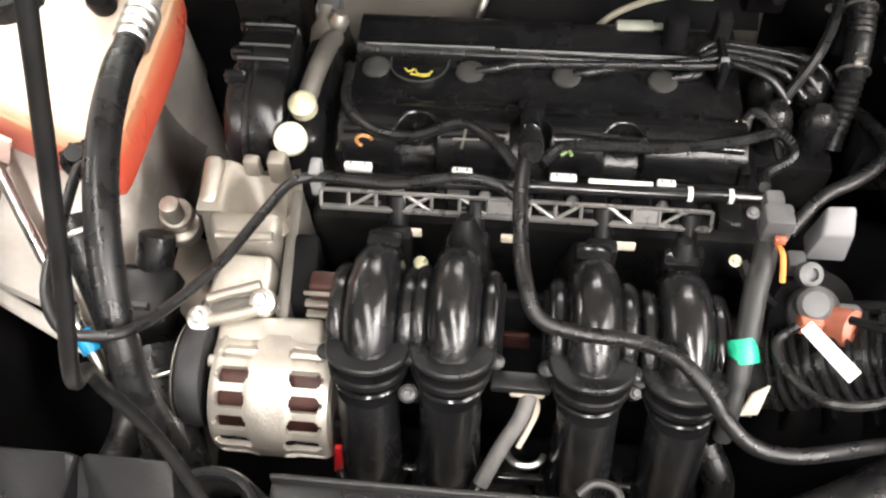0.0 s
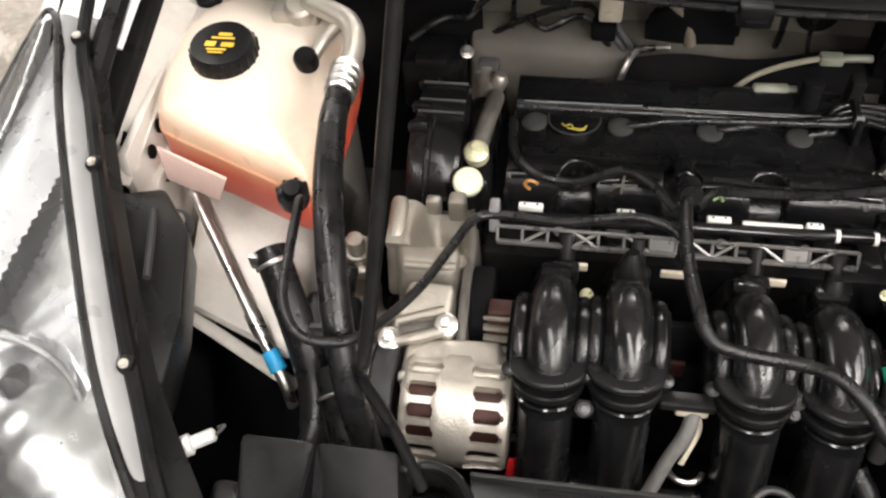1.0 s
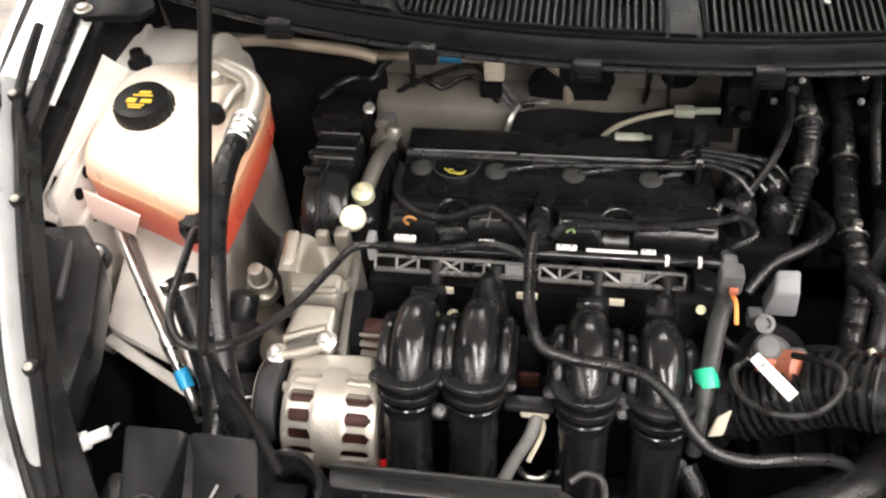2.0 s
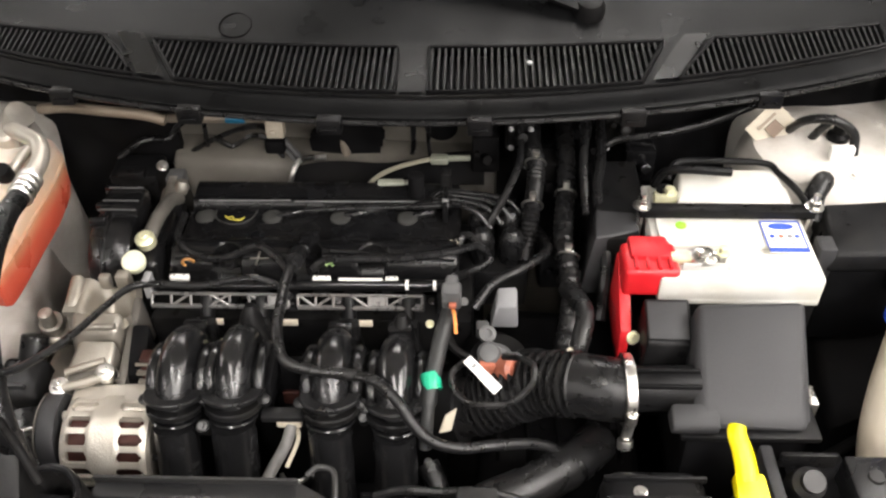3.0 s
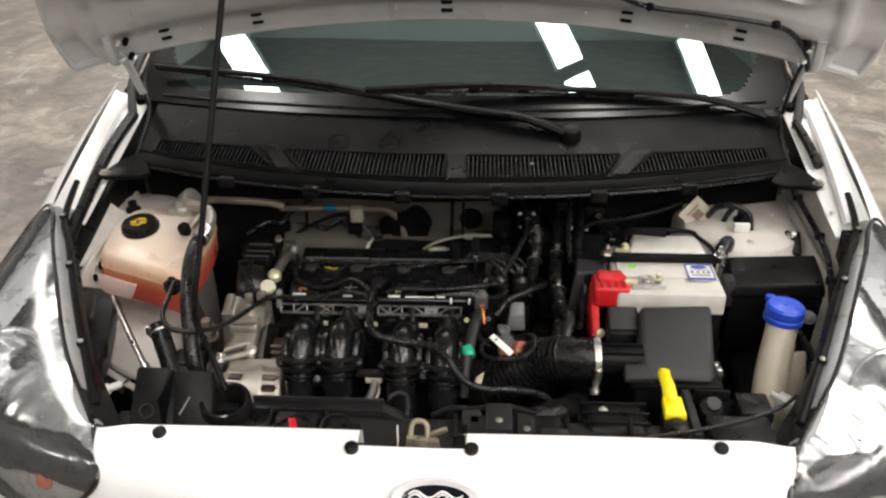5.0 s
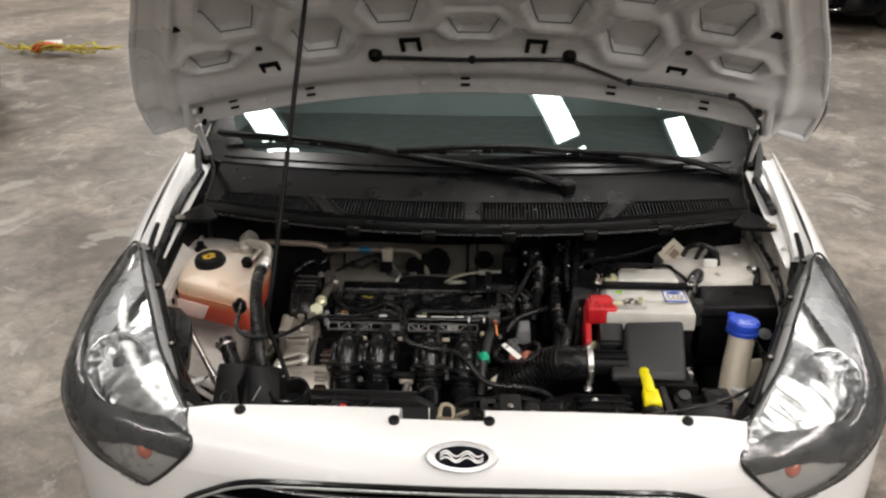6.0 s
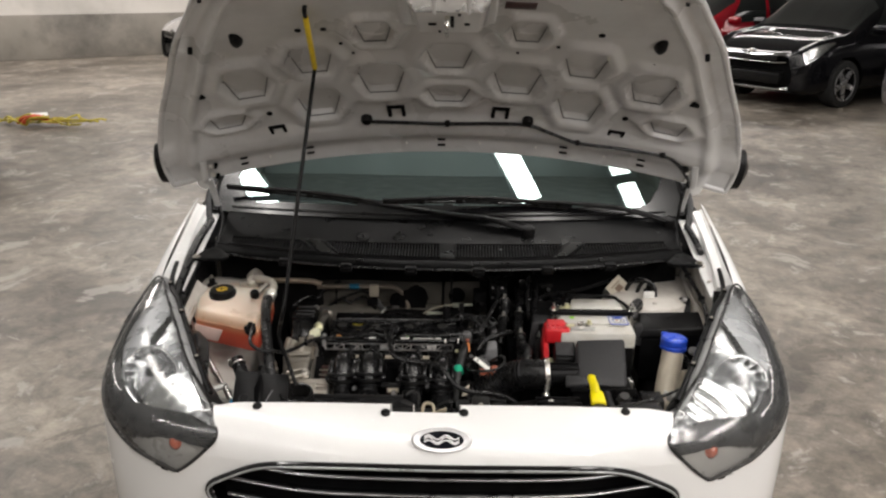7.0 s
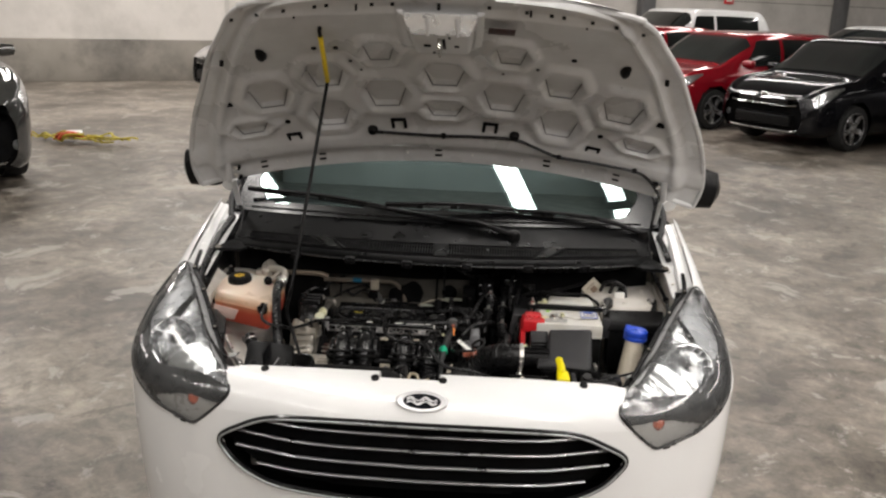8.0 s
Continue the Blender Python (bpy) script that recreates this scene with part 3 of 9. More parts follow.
    gr = part("grille", box(F - 0.10, F + 0.010, -0.40, 0.40, 0.585 + up, 0.672 + up, 0.02), BLACK_GLOSS, t)
    for z in (0.595, 0.612, 0.629, 0.646):
        part("grille_slat", box(F - 0.02, F + 0.016, -0.36, 0.36, z + up, z + 0.006 + up, 0.002), BLACK, gr)
    for a, b in ((0.672, 0.685), (0.578, 0.590)):
        part("grille_bar", tube([V(F + 0.012 - 0.28 * max(0, abs(y) - 0.3) ** 1.5, y, (a + b) / 2 + up + dz) for y, dz in ((-0.52, 0.012), (-0.38, 0.0), (-0.16, 0.0), (0.0, -0.014 if a > 0.6 else 0.0), (0.16, 0.0), (0.38, 0.0), (0.52, 0.012))], 0.0055, 8, 6), CHROME, gr)
    part("nose_badge", xf(lathe([(0.05, 0), (0.05, 0.008), (0.04, 0.011)], (0, 0, 0), (1, 0, 0), 24), Matrix.Translation((F - 0.012, 0, 0.715 + up)) @ Matrix.Diagonal((1, 1, 0.5, 1))), CHROME, t)
    part("lower_grille", box(F - 0.12, F - 0.003, -0.45, 0.45, 0.31, 0.46, 0.03), BLACK, t)
    for s in (1, -1):
        part("fog_lamp", lathe([(0.045, 0), (0.045, 0.01), (0.035, 0.014)], (F - 0.13, s * width * 0.385, 0.40), (1, s * 0.35, 0), 20), LAMP_GREY, t)
    part("lip", tube([V(F - 0.16, -0.66, 0.30), V(F - 0.02, -0.52, 0.262), V(F + 0.015, -0.3, 0.252), V(F + 0.015, 0.3, 0.252), V(F - 0.02, 0.52, 0.262), V(F - 0.16, 0.66, 0.30)], 0.012, 8, 6), CHROME, t)
    t.matrix_basis = pose(at[0], at[1], 0, 0, 0, math.degrees(math.atan2(heading[1], heading[0])))
    return t


HEAD = (-0.83, -0.56)
parked_car("black_hatchback", CAR_BLACK, (5.55, 11.3), HEAD, "glossy black hatchback with chrome grille parked in the row", length=4.05)
parked_car("red_hatchback", CAR_RED, (4.20, 13.1), HEAD, "glossy red hatchback parked beside the black one", length=4.2)
parked_car("red_hatchback", CAR_RED, (2.85, 15.6), HEAD, "second red hatchback parked behind the first")
parked_car("white_suv", WHITE, (4.45, 18.6), HEAD, "white sport utility car with dark windows by the wall", 4.5, 1.8, 1.80, 1.0)
parked_car("dark_saloon", CAR_GREY, (8.8, 14.9), HEAD, "dark grey car parked behind the black one")
parked_car("white_pickup", WHITE, (9.1, 19.3), HEAD, "white van standing far off by the wall", 4.8, 1.8, 1.56, 1.0)
parked_car("grey_crossover", CAR_GREY, (-5.78, 6.40), (0.68, -0.73), "dark grey crossover with clear headlamps parked apart", 4.3, 1.8, 1.62, 1.0)
parked_car("silver_hatchback", CAR_SILVER, (-2.92, 14.0), HEAD, "silver car half hidden by the raised hood")
parked_car("silver_hatchback", CAR_SILVER, (6.98, 9.2), HEAD, "silver hatchback parked in the row beside the black one")

# tangled straps on the floor
st = thing("lashing_straps", (-4.5, 8.1, 0), "tangle of yellow lashing straps with an orange piece on the floor", "strap")
rs = random.Random(5)
for k in range(9):
    x, y = -5.25 + 0.1 * k, 7.98 + rs.uniform(-0.12, 0.12)
    pts = [(x + i * 0.13 + rs.uniform(-0.05, 0.05), y - 0.035 * i * 0.5 + rs.uniform(-0.09, 0.09), 0.025 + rs.uniform(0, 0.09)) for i in range(6)]
    part("strap_loop", tube(pts, 0.017, 6, 6, flat=0.6), STRAP_YELLOW, st)
for k in range(5):
    x = -4.66 + rs.uniform(-0.1, 0.1)
    part("orange_loop", tube([(x - 0.12, 7.84, 0.05), (x, 7.80 + rs.uniform(-0.06, 0.1), 0.13), (x + 0.12, 7.94, 0.06), (x + 0.2, 7.86, 0.06)], 0.023, 6, 6, flat=0.6), STRAP_ORANGE, st)
part("tag", xf(box(-0.09, 0.09, -0.04, 0.04, 0, 0.01, 0.002), pose(-4.78, 8.36, 0.05, 30, 0, 25)), PAPER, st)

# ---------------------------------------------------------------- the white hatchback
car = thing("white_hatchback", (0, 1.8, 0), "white hatchback with its hood propped open in the hall", "car")

PLAN = [(0, 0.0, -0.045), (1, 0.25, -0.036), (2, 0.45, -0.004), (3, 0.62, 0.04), (4, 0.755, 0.11), (5, 0.832, 0.21), (6, 0.862, 0.36), (7, 0.872, 0.6), (8, 0.872, 0.8), (9, 0.868, 1.05)]
TOP = [(0, 0.0, 0.085, 0.785), (1, 0.25, 0.087, 0.785), (2, 0.45, 0.089, 0.782), (3, 0.545, 0.10, 0.775), (4, 0.612, 0.21, 0.815), (5, 0.672, 0.33, 0.852), (6, 0.735, 0.465, 0.88), (7, 0.795, 0.60, 0.895), (8, 0.808, 0.82, 0.955), (9, 0.81, 1.05, 1.01)]


def skin(u, v, out=0.0):
    """The front of the car from the middle (u 0) round to the right fender (u 9), from below (v 0) to its upper edge (v 1)."""
    s = 1 if u >= 0 else -1
    a = abs(u)
    px, py = lerp_rows(PLAN, a)
    tx, ty, tz = lerp_rows(TOP, a)
    zs = 0.635 + 0.02 * min(a, 6)
    if a < 2.5:
        zs = 0.69
    if v < 0.5:
        f = v / 0.5
        k = 1 - 0.035 * (1 - f) ** 2
        p = V(px * k, py + 0.05 * (1 - f) ** 2, 0.16 + (zs - 0.16) * f)
    else:
        f = (v - 0.5) / 0.5
        p0, p2 = V(px, py, zs), V(tx, ty, tz)
        p1 = V(px + (tx - px) * 0.12, py + (ty - py) * 0.12, zs + (tz - zs) * 0.88)
        p = p0 * (1 - f) ** 2 + p1 * 2 * f * (1 - f) + p2 * f * f
    return V(p.x * s, p.y, p.z)


def skin_out(u, v, out):
    e = 0.01
    n = (skin(u + e, v) - skin(u - e, v)).cross(skin(u, min(1, v + e)) - skin(u, max(0, v - e)))
    n = n.normalized() if n.length > 1e-9 else V(0, -1, 0)
    if n.y > 0 and abs(u) < 5 or n.dot(skin(u, v) - V(0, 1.2, 0.4)) < 0:
        n = -n
    return skin(u, v) + n * out


LAMP_RIM = [(0.530, 0.785), (0.500, 0.737), (0.528, 0.70), (0.600, 0.632), (0.64, 0.632), (0.72, 0.668), (0.79, 0.712), (0.826, 0.765), (0.838, 0.83), (0.822, 0.88), (0.79, 0.908), (0.735, 0.905), (0.672, 0.875), (0.605, 0.83)]
GRILLE_RIM = [(0.0, 0.70), (0.30, 0.695), (0.395, 0.683), (0.46, 0.655), (0.523, 0.612), (0.50, 0.565), (0.45, 0.525), (0.36, 0.495), (0.2, 0.484), (0.0, 0.481)]
GRILLE_POLY = GRILLE_RIM + [(-x, z) for x, z in GRILLE_RIM[-2:0:-1]]
LOW_POLY = [(-0.42, 0.40), (0.42, 0.40), (0.36, 0.24), (-0.36, 0.24)]


LAMP_HOLE = [(0.68 + (x - 0.68) * 1.012, 0.77 + (z - 0.77) * 1.015) for x, z in LAMP_RIM]


def body_keep(u, v):
    p = skin(u, v)
    if abs(u) < 7 and inside(LAMP_HOLE, abs(p.x), p.z):
        return False
    if abs(u) < 3.2 and (inside(GRILLE_POLY, p.x, p.z) or inside(LOW_POLY, p.x, p.z)):
        return False
    if abs(u) > 6 and (p.y - 0.82) ** 2 + (p.z - 0.31) ** 2 < 0.36 ** 2:
        return False
    if v > 0.93 and -0.118 < p.x < 0.039 and abs(u) < 1:
        return False
    return True


part("front_bumper", grid_surface(skin, steps(-5, 5, 560), steps(0, 1, 220), body_keep), WHITE, car, "white painted front bumper panel")
for s in (1, -1):
    part("fender", grid_surface(lambda u, v: skin(s * u, v), steps(5, 9, 90), steps(0, 1, 110), body_keep), WHITE, car)
# the upper edge of the bumper turns down into the bay
part("bumper_lip", grid_surface(lambda u, v: skin(u, 1) + V(0, 0.0 + 0.006 * v, -0.03 * v), steps(-3, 3, 120), steps(0, 1, 2), lambda u, v: not -0.118 < skin(u, 1).x < 0.039), WHITE, car)
for x, y, z in ((-0.419, 0.068, 0.783), (-0.127, 0.046, 0.7835), (0.048, 0.05, 0.7835), (0.411, 0.068, 0.783)):
    part("push_clip", lathe([(0.0105, -0.004), (0.0105, 0.002), (0.008, 0.004), (0.003, 0.0045)], (x, y + 0.004, z - 0.001), (0, -0.35, 1), 16), BLACK, car, "black plastic push clip")

# grille
gr = part("grille", grid_surface(lambda u, v: skin(u, v) + V(0, 0.055, 0), steps(-3.2, 3.2, 120), steps(0.2, 0.62, 60), lambda u, v: inside(GRILLE_POLY, skin(u, v).x, skin(u, v).z)), DARK, car, "black grille with thin bright bars")


def on_front(x, z, out=0.0):
    """The place on the bumper's face at that x and z."""
    s = 1 if x >= 0 else -1
    lo, hi = 0.0, 6.0
    vv = 0.3
    for _ in range(3):
        lo, hi = 0.0, 6.0
        for _ in range(22):
            m = (lo + hi) / 2
            if skin(m, vv).x < abs(x):
                lo = m
            else:
                hi = m
        a, b = 0.0, 1.0
        for _ in range(22):
            m = (a + b) / 2
            if skin(lo, m).z < z:
                a = m
            else:
                b = m
        vv = a
    p = skin_out(lo, vv, out)
    return V(p.x * s, p.y, p.z)


rim = [on_front(x, z, 0.004) for x, z in GRILLE_POLY]
part("grille_frame", tube(rim + [rim[0], rim[1]], 0.0085, 8, 6), BLACK_GLOSS, gr, "glossy black grille surround")
part("grille_frame_edge", tube([p + V(0, -0.009, 0) for p in rim + [rim[0], rim[1]]], 0.0028, 6, 6), LAMP_GREY, gr)
for zc, half in ((0.662, 0.43), (0.619, 0.485), (0.576, 0.488), (0.533, 0.43)):
    pts = [on_front(x, zc + (0.010 * ((abs(x) - 0.33) / 0.15) if abs(x) > 0.33 else 0), -0.016) for x in steps(-half, half, 24)]
    part("grille_bar", tube(pts, 0.0045, 8, 0, flat=0.7), BAR_SILVER, gr, "thin bright grille bar")
    part("grille_slat", tube([p + V(0, 0.022, -0.012) for p in pts], 0.014, 8, 0, flat=0.45), BLACK_GLOSS, gr)
part("lower_grille", grid_surface(lambda u, v: skin(u, v) + V(0, 0.04, 0), steps(-3, 3, 60), steps(0.0, 0.4, 30), lambda u, v: inside(LOW_POLY, skin(u, v).x, skin(u, v).z)), BLACK, car)

# oval badge
bd = part("badge", xf(lathe([(0.066, 0), (0.066, 0.007), (0.061, 0.011), (0.053, 0.0092)], (0, 0, 0), (0, 0, 1), 48), Matrix.Translation(V(0, -0.014, 0.752)) @ Matrix.Rotation(radians(58), 4, "X") @ Matrix.Diagonal((1, 0.42, 1, 1))), BADGE_SILVER, car, "dark blue oval badge with a chrome edge")
part("badge_field", xf(lathe([(0.0545, 0.004), (0.0545, 0.0085), (0.045, 0.0095), (0.02, 0.0098)], (0, 0, 0), (0, 0, 1), 48), Matrix.Translation(V(0, -0.014, 0.752)) @ Matrix.Rotation(radians(58), 4, "X") @ Matrix.Diagonal((1, 0.40, 1, 1))), BADGE_BLUE, bd)
for y0, amp, w in ((0.0055, 0.0045, 0.0016), (-0.0050, 0.0040, 0.0016), (0.0, 0.0060, 0.0014)):
    part("badge_wave", xf(tube([(0.001 * k, y0 + amp * math.sin(0.165 * k), 0.011) for k in range(-38, 39, 2)], w, 6, 2), Matrix.Translation(V(0, -0.014, 0.752)) @ Matrix.Rotation(radians(58), 4, "X")), BADGE_SILVER, bd)


# headlamps
def headlamp(s):
    def cut(u, v):
        p = skin(u, v)
        return inside(LAMP_RIM, p.x, p.z)
    def sk(u, v, o):
        p = skin_out(u, v, o)
        return V(s * p.x, p.y, p.z)
    us, vs = steps(1.8, 7, 130), steps(0.40, 1, 100)
    sh = V(-s * 0.018, 0.046, -0.036)

    def zone(u, v):
        """Which piece of the lamp's inside lies there: lower pocket, dark band, mirror or grey tip."""
        p = skin(u, v)
        if p.z < 0.712 - 0.30 * max(0, p.x - 0.655) - 0.12 * max(0, 0.60 - p.x) and p.x < 0.745:
            return "pocket"
        if p.z < 0.764 + 0.60 * max(0, p.x - 0.735) - 0.25 * max(0, 0.60 - p.x) or p.x > 0.832:
            return "band"
        return "mirror" if (p.x - 0.53) * 0.8 + (p.z - 0.70) * 0.6 < 0.265 else "tip"

    h = part("headlight", grid_surface(lambda u, v: sk(u, v, 0.0) + sh * 1.06, us, vs, cut), LAMP_DARK, car, "large swept clear headlamp with mirrored bowl and dark bezel")
    part("mirror_back", grid_surface(lambda u, v: sk(u, v, 0.0) + sh * 0.86 + V(0, 0.007 * math.sin(4.2 * u + 0.6) + 0.0016 * math.sin(26 * u - 8 * v), 0.006 * math.sin(3.4 * u + 7 * v)), us, vs, lambda u, v: cut(u, v) and zone(u, v) == "mirror"), REFLECTOR, h, "fluted mirrored reflector back")
    part("lamp_tip", grid_surface(lambda u, v: sk(u, v, 0.0) + sh * 0.45, us, vs, lambda u, v: cut(u, v) and zone(u, v) == "tip"), LAMP_TIP, h, "grey translucent tip")
    part("dark_band", grid_surface(lambda u, v: sk(u, v, 0.0) + sh * 0.30, us, vs, lambda u, v: cut(u, v) and zone(u, v) == "band"), LAMP_DARK, h, "glossy dark bezel band")
    part("lower_pocket", grid_surface(lambda u, v: sk(u, v, 0.0) + sh * 0.42, us, vs, lambda u, v: cut(u, v) and zone(u, v) == "pocket"), LAMP_POCKET, h, "pale grey indicator pocket")
    lens = part("lens", grid_surface(lambda u, v: sk(u, v, 0.004), us, vs, cut), LENS, h, "clear plastic lens")
    lens.visible_shadow = False
    edge = []
    for x, z in LAMP_RIM:
        best = None
        for u in steps(1.8, 7, 104):
            for v in steps(0.45, 1, 55):
                p = skin(u, v)
                d = (p.x - x) ** 2 + (p.z - z) ** 2
                if best is None or d < best[0]:
                    best = (d, u, v)
        edge.append(sk(best[1], best[2], 0.001))
    E = smooth_path(edge + [edge[0], edge[1]], 6)
    part("gasket", tube(E[:-6], 0.0042, 7, 0), LAMP_DARK, h)
    # wall from the lens back to the housing
    bm = bmesh.new()
    prev = None
    for p in E[:-5]:
        a, b = bm.verts.new(p), bm.verts.new(p + sh * 1.06)
        if prev:
            bm.faces.new((prev[0], a, b, prev[1]))
        prev = (a, b)
    part("housing_wall", bm, LAMP_DARK, h)
    c = V(s * 0.712, 0.225, 0.785)
    ax = V(-s * 0.10, -1, 0.42)
    part("reflector", lathe([(0.012, -0.052), (0.034, -0.046), (0.052, -0.028), (0.062, -0.004), (0.066, 0.006), (0.061, 0.007), (0.055, -0.004), (0.026, -0.042), (0.012, -0.05)], c, ax, 16), REFLECTOR, h, "faceted mirrored bowl", smooth=False)
    part("bulb", lathe([(0.010, -0.05), (0.016, -0.02), (0.014, -0.006), (0.004, 0.0)], c, ax, 16), LAMP_DARK, h)
    part("bowl_rim", ring(c + ax.normalized() * 0.006, ax, 0.065, 0.0022, 40, 6), LAMP_GREY, h)
    part("band_edge", tube([V(s * 0.640, 0.150, 0.740), V(s * 0.668, 0.150, 0.726), V(s * 0.702, 0.158, 0.722), V(s * 0.742, 0.180, 0.738), V(s * 0.772, 0.212, 0.765), V(s * 0.786, 0.255, 0.80)], 0.0032, 8, 8), REFLECTOR, h, "thin bright bezel edge")
    part("indicator_bulb", lathe([(0.010, -0.02), (0.019, -0.012), (0.020, 0.002), (0.013, 0.014), (0.003, 0.018)], V(s * 0.607, 0.068, 0.690), (0, -1, 0.4), 16), AMBER, h, "amber indicator bulb")
    # grey lip and black seal on the bay's side of the lamp
    part("lamp_flange", grid_surface(lambda u, v: V(s * (skin(u, 1).x - 0.017 * v), skin(u, 1).y + 0.011 * v, skin(u, 1).z + 0.003 * math.sin(3 * v) - 0.008 * v * v), steps(2.9, 7.0, 40), steps(0, 1, 6), None, 0.003), LIP_GREY, h, "grey plastic lamp lip")
    part("lamp_seal", tube([V(s * (skin(u, 1).x - 0.023), skin(u, 1).y + 0.015, skin(u, 1).z - 0.008) for u in steps(3.3, 7.4, 16)], 0.007, 8, 2), BLACK, h)
    for u in (4.2, 5.6, 6.8):
        q = skin(u, 1)
        part("lamp_clip", box(s * (q.x - 0.022) - 0.007, s * (q.x - 0.022) + 0.007, q.y + 0.006, q.y + 0.02, q.z - 0.012, q.z + 0.002, 0.003), BLACK, h)
        part("clip_stud", bolt((s * (q.x - 0.022), q.y + 0.010, q.z + 0.002), (0, -0.2, 1), 0.003, 0.002), DULL_STEEL, h)
    return h


headlamp(1)
headlamp(-1)

# cabin behind: pillars, roof, doors, glass
CAB = [(0.95, 0.80, 0.20, 0.98, 1.02, 0.72), (1.15, 0.99, 0.2, 0.99, 1.13, 0.655), (1.45, 1.0, 0.2, 0.99, 1.31, 0.60), (1.80, 1.0, 0.2, 0.99, 1.46, 0.56), (2.2, 1.0, 0.2, 1.0, 1.515, 0.56),
       (2.8, 1.0, 0.2, 1.01, 1.52, 0.55), (3.3, 0.98, 0.22, 1.02, 1.47, 0.53), (3.62, 0.94, 0.25, 1.02, 1.30, 0.52), (3.82, 0.85, 0.3, 0.95, 1.0, 0.50)]
cab = shell([(a, k if a > 1 else 0.99, b, c, d, e) for a, k, b, c, d, e in CAB], 1.72)


def cabin(s, y, v, out=0.0):
    p = cab(y, v, 1, out)
    return V(s * p.y, p.x, p.z)


rear_arch = lambda y, z: (y - 3.30) ** 2 + (z - 0.31) ** 2 < 0.36 ** 2 or (y - 0.82) ** 2 + (z - 0.31) ** 2 < 0.36 ** 2
for s in (1, -1):
    part("body_side", grid_surface(lambda y, v: cabin(s, y, v), steps(1.05, 3.82, 60), steps(0, 0.56, 16), lambda y, v: not rear_arch(y, cab(y, v).z)), WHITE, car)
    part("side_window", grid_surface(lambda y, v: cabin(s, y, v), steps(1.22, 3.3, 24), steps(0.56, 0.84, 8)), CAR_GLASS, car)
    part("pillar", tube([V(s * 0.808, 1.12, 1.04), V(s * 0.80, 1.20, 1.08), V(s * 0.78, 1.35, 1.16), V(s * 0.73, 1.65, 1.32), V(s * 0.69, 1.88, 1.42)] + [cabin(s, y, 0.855) for y in (2.2, 2.8, 3.3, 3.62)], 0.024, 8, 6), WHITE, car)
    part("door_handle", box(s * 0.855 - 0.01, s * 0.855 + 0.01, 2.0, 2.16, 0.86, 0.885, 0.006), WHITE, car)
    mir = part("wing_mirror", xf(lathe([(0.03, -0.11), (0.075, -0.095), (0.09, 0.0), (0.075, 0.09), (0.03, 0.11)], (0, 0, 0), (1, 0, 0), 20), Matrix.Translation((s * 0.915, 1.28, 1.085)) @ Matrix.Rotation(radians(s * 8), 4, "Y") @ Matrix.Diagonal((0.95, 0.62, 0.92, 1))), BLACK, car, "black wing mirror")
    part("mirror_foot", box(s * 0.83 - 0.04, s * 0.83 + 0.04, 1.25, 1.31, 1.02, 1.06, 0.01), BLACK, car)
    for y in (0.82, 3.30):
        w = lathe([(0.21, -0.09), (0.285, -0.09), (0.30, -0.05), (0.30, 0.05), (0.285, 0.09), (0.21, 0.09), (0.205, 0.0)], (s * 0.76, y, 0.30), (s, 0, 0), 36)
        wp = part("wheel", w, TYRE, car)
        part("rim", lathe([(0.21, -0.02), (0.215, 0.085), (0.19, 0.088), (0.18, 0.05), (0.05, 0.055), (0.04, 0.07)], (s * 0.76, y, 0.30), (s, 0, 0), 28), RIM, wp)
part("roof", join(grid_surface(lambda y, v: cabin(1, y, v), steps(1.78, 3.82, 30), steps(0.84, 1, 8)), grid_surface(lambda y, v: cabin(-1, y, v), steps(1.78, 3.82, 30), steps(0.84, 1, 8))), WHITE, car)

part("tailgate", box(-0.74, 0.74, 3.78, 3.85, 0.28, 0.985, 0.03, 3), WHITE, car)


def screen(x, f, out=0.0):
    """The windscreen: x across, f from its foot to its head."""
    foot = V(x, 0.885 + 0.26 * x * x, 1.005 - 0.03 * x * x)
    head = V(x * 0.80, 1.78 + 0.12 * x * x, 1.475 - 0.07 * x * x)
    p = foot.lerp(head, f)
    return p + V(0, -0.35, 0.75) * (0.06 * 4 * f * (1 - f) * 0.35 + out)


ws = part("windscreen", grid_surface(lambda x, f: screen(x, f), steps(-0.775, 0.775, 44), steps(-0.02, 1, 22)), GLASS, car, "green-tinted windscreen glass")
ws.visible_shadow = False
part("screen_band", grid_surface(lambda x, f: screen(x, f, 0.003), steps(-0.775, 0.775, 155), steps(-0.02, 1.0, 150), lambda x, f: f < 0.045 - 0.025 * abs(x) + 9.0 * max(0, abs(x) - 0.60) ** 2 or abs(x) > 0.715), BAND, ws, "black ceramic edge band")
part("dashboard", grid_surface(lambda x, f: V(x, 0.95 + 0.26 * x * x + 0.75 * f, 1.0 - 0.06 * f - 0.03 * x * x), steps(-0.76, 0.76, 12), steps(0, 1, 6), None, 0.03), BOX_GREY, car)
part("cabin_lining", box(-0.76, 0.76, 1.75, 3.5, 0.3, 1.05, 0.05), mat("grey_cabin_cloth", (0.14, 0.15, 0.155), 0.9, var=0.2, scale=6), car)
for s in (1, -1):
    part("pillar_trim", tube([screen(s * x, f, 0.012) for x, f in ((0.735, -0.09), (0.785, 0.03), (0.79, 0.2), (0.785, 0.5), (0.78, 1.0))], 0.010, 8, 6), BOX_GREY, car)


# ---------------------------------------------------------------- cowl, wipers
def cowl_front(x):
    return 0.625 + 0.36 * x * x


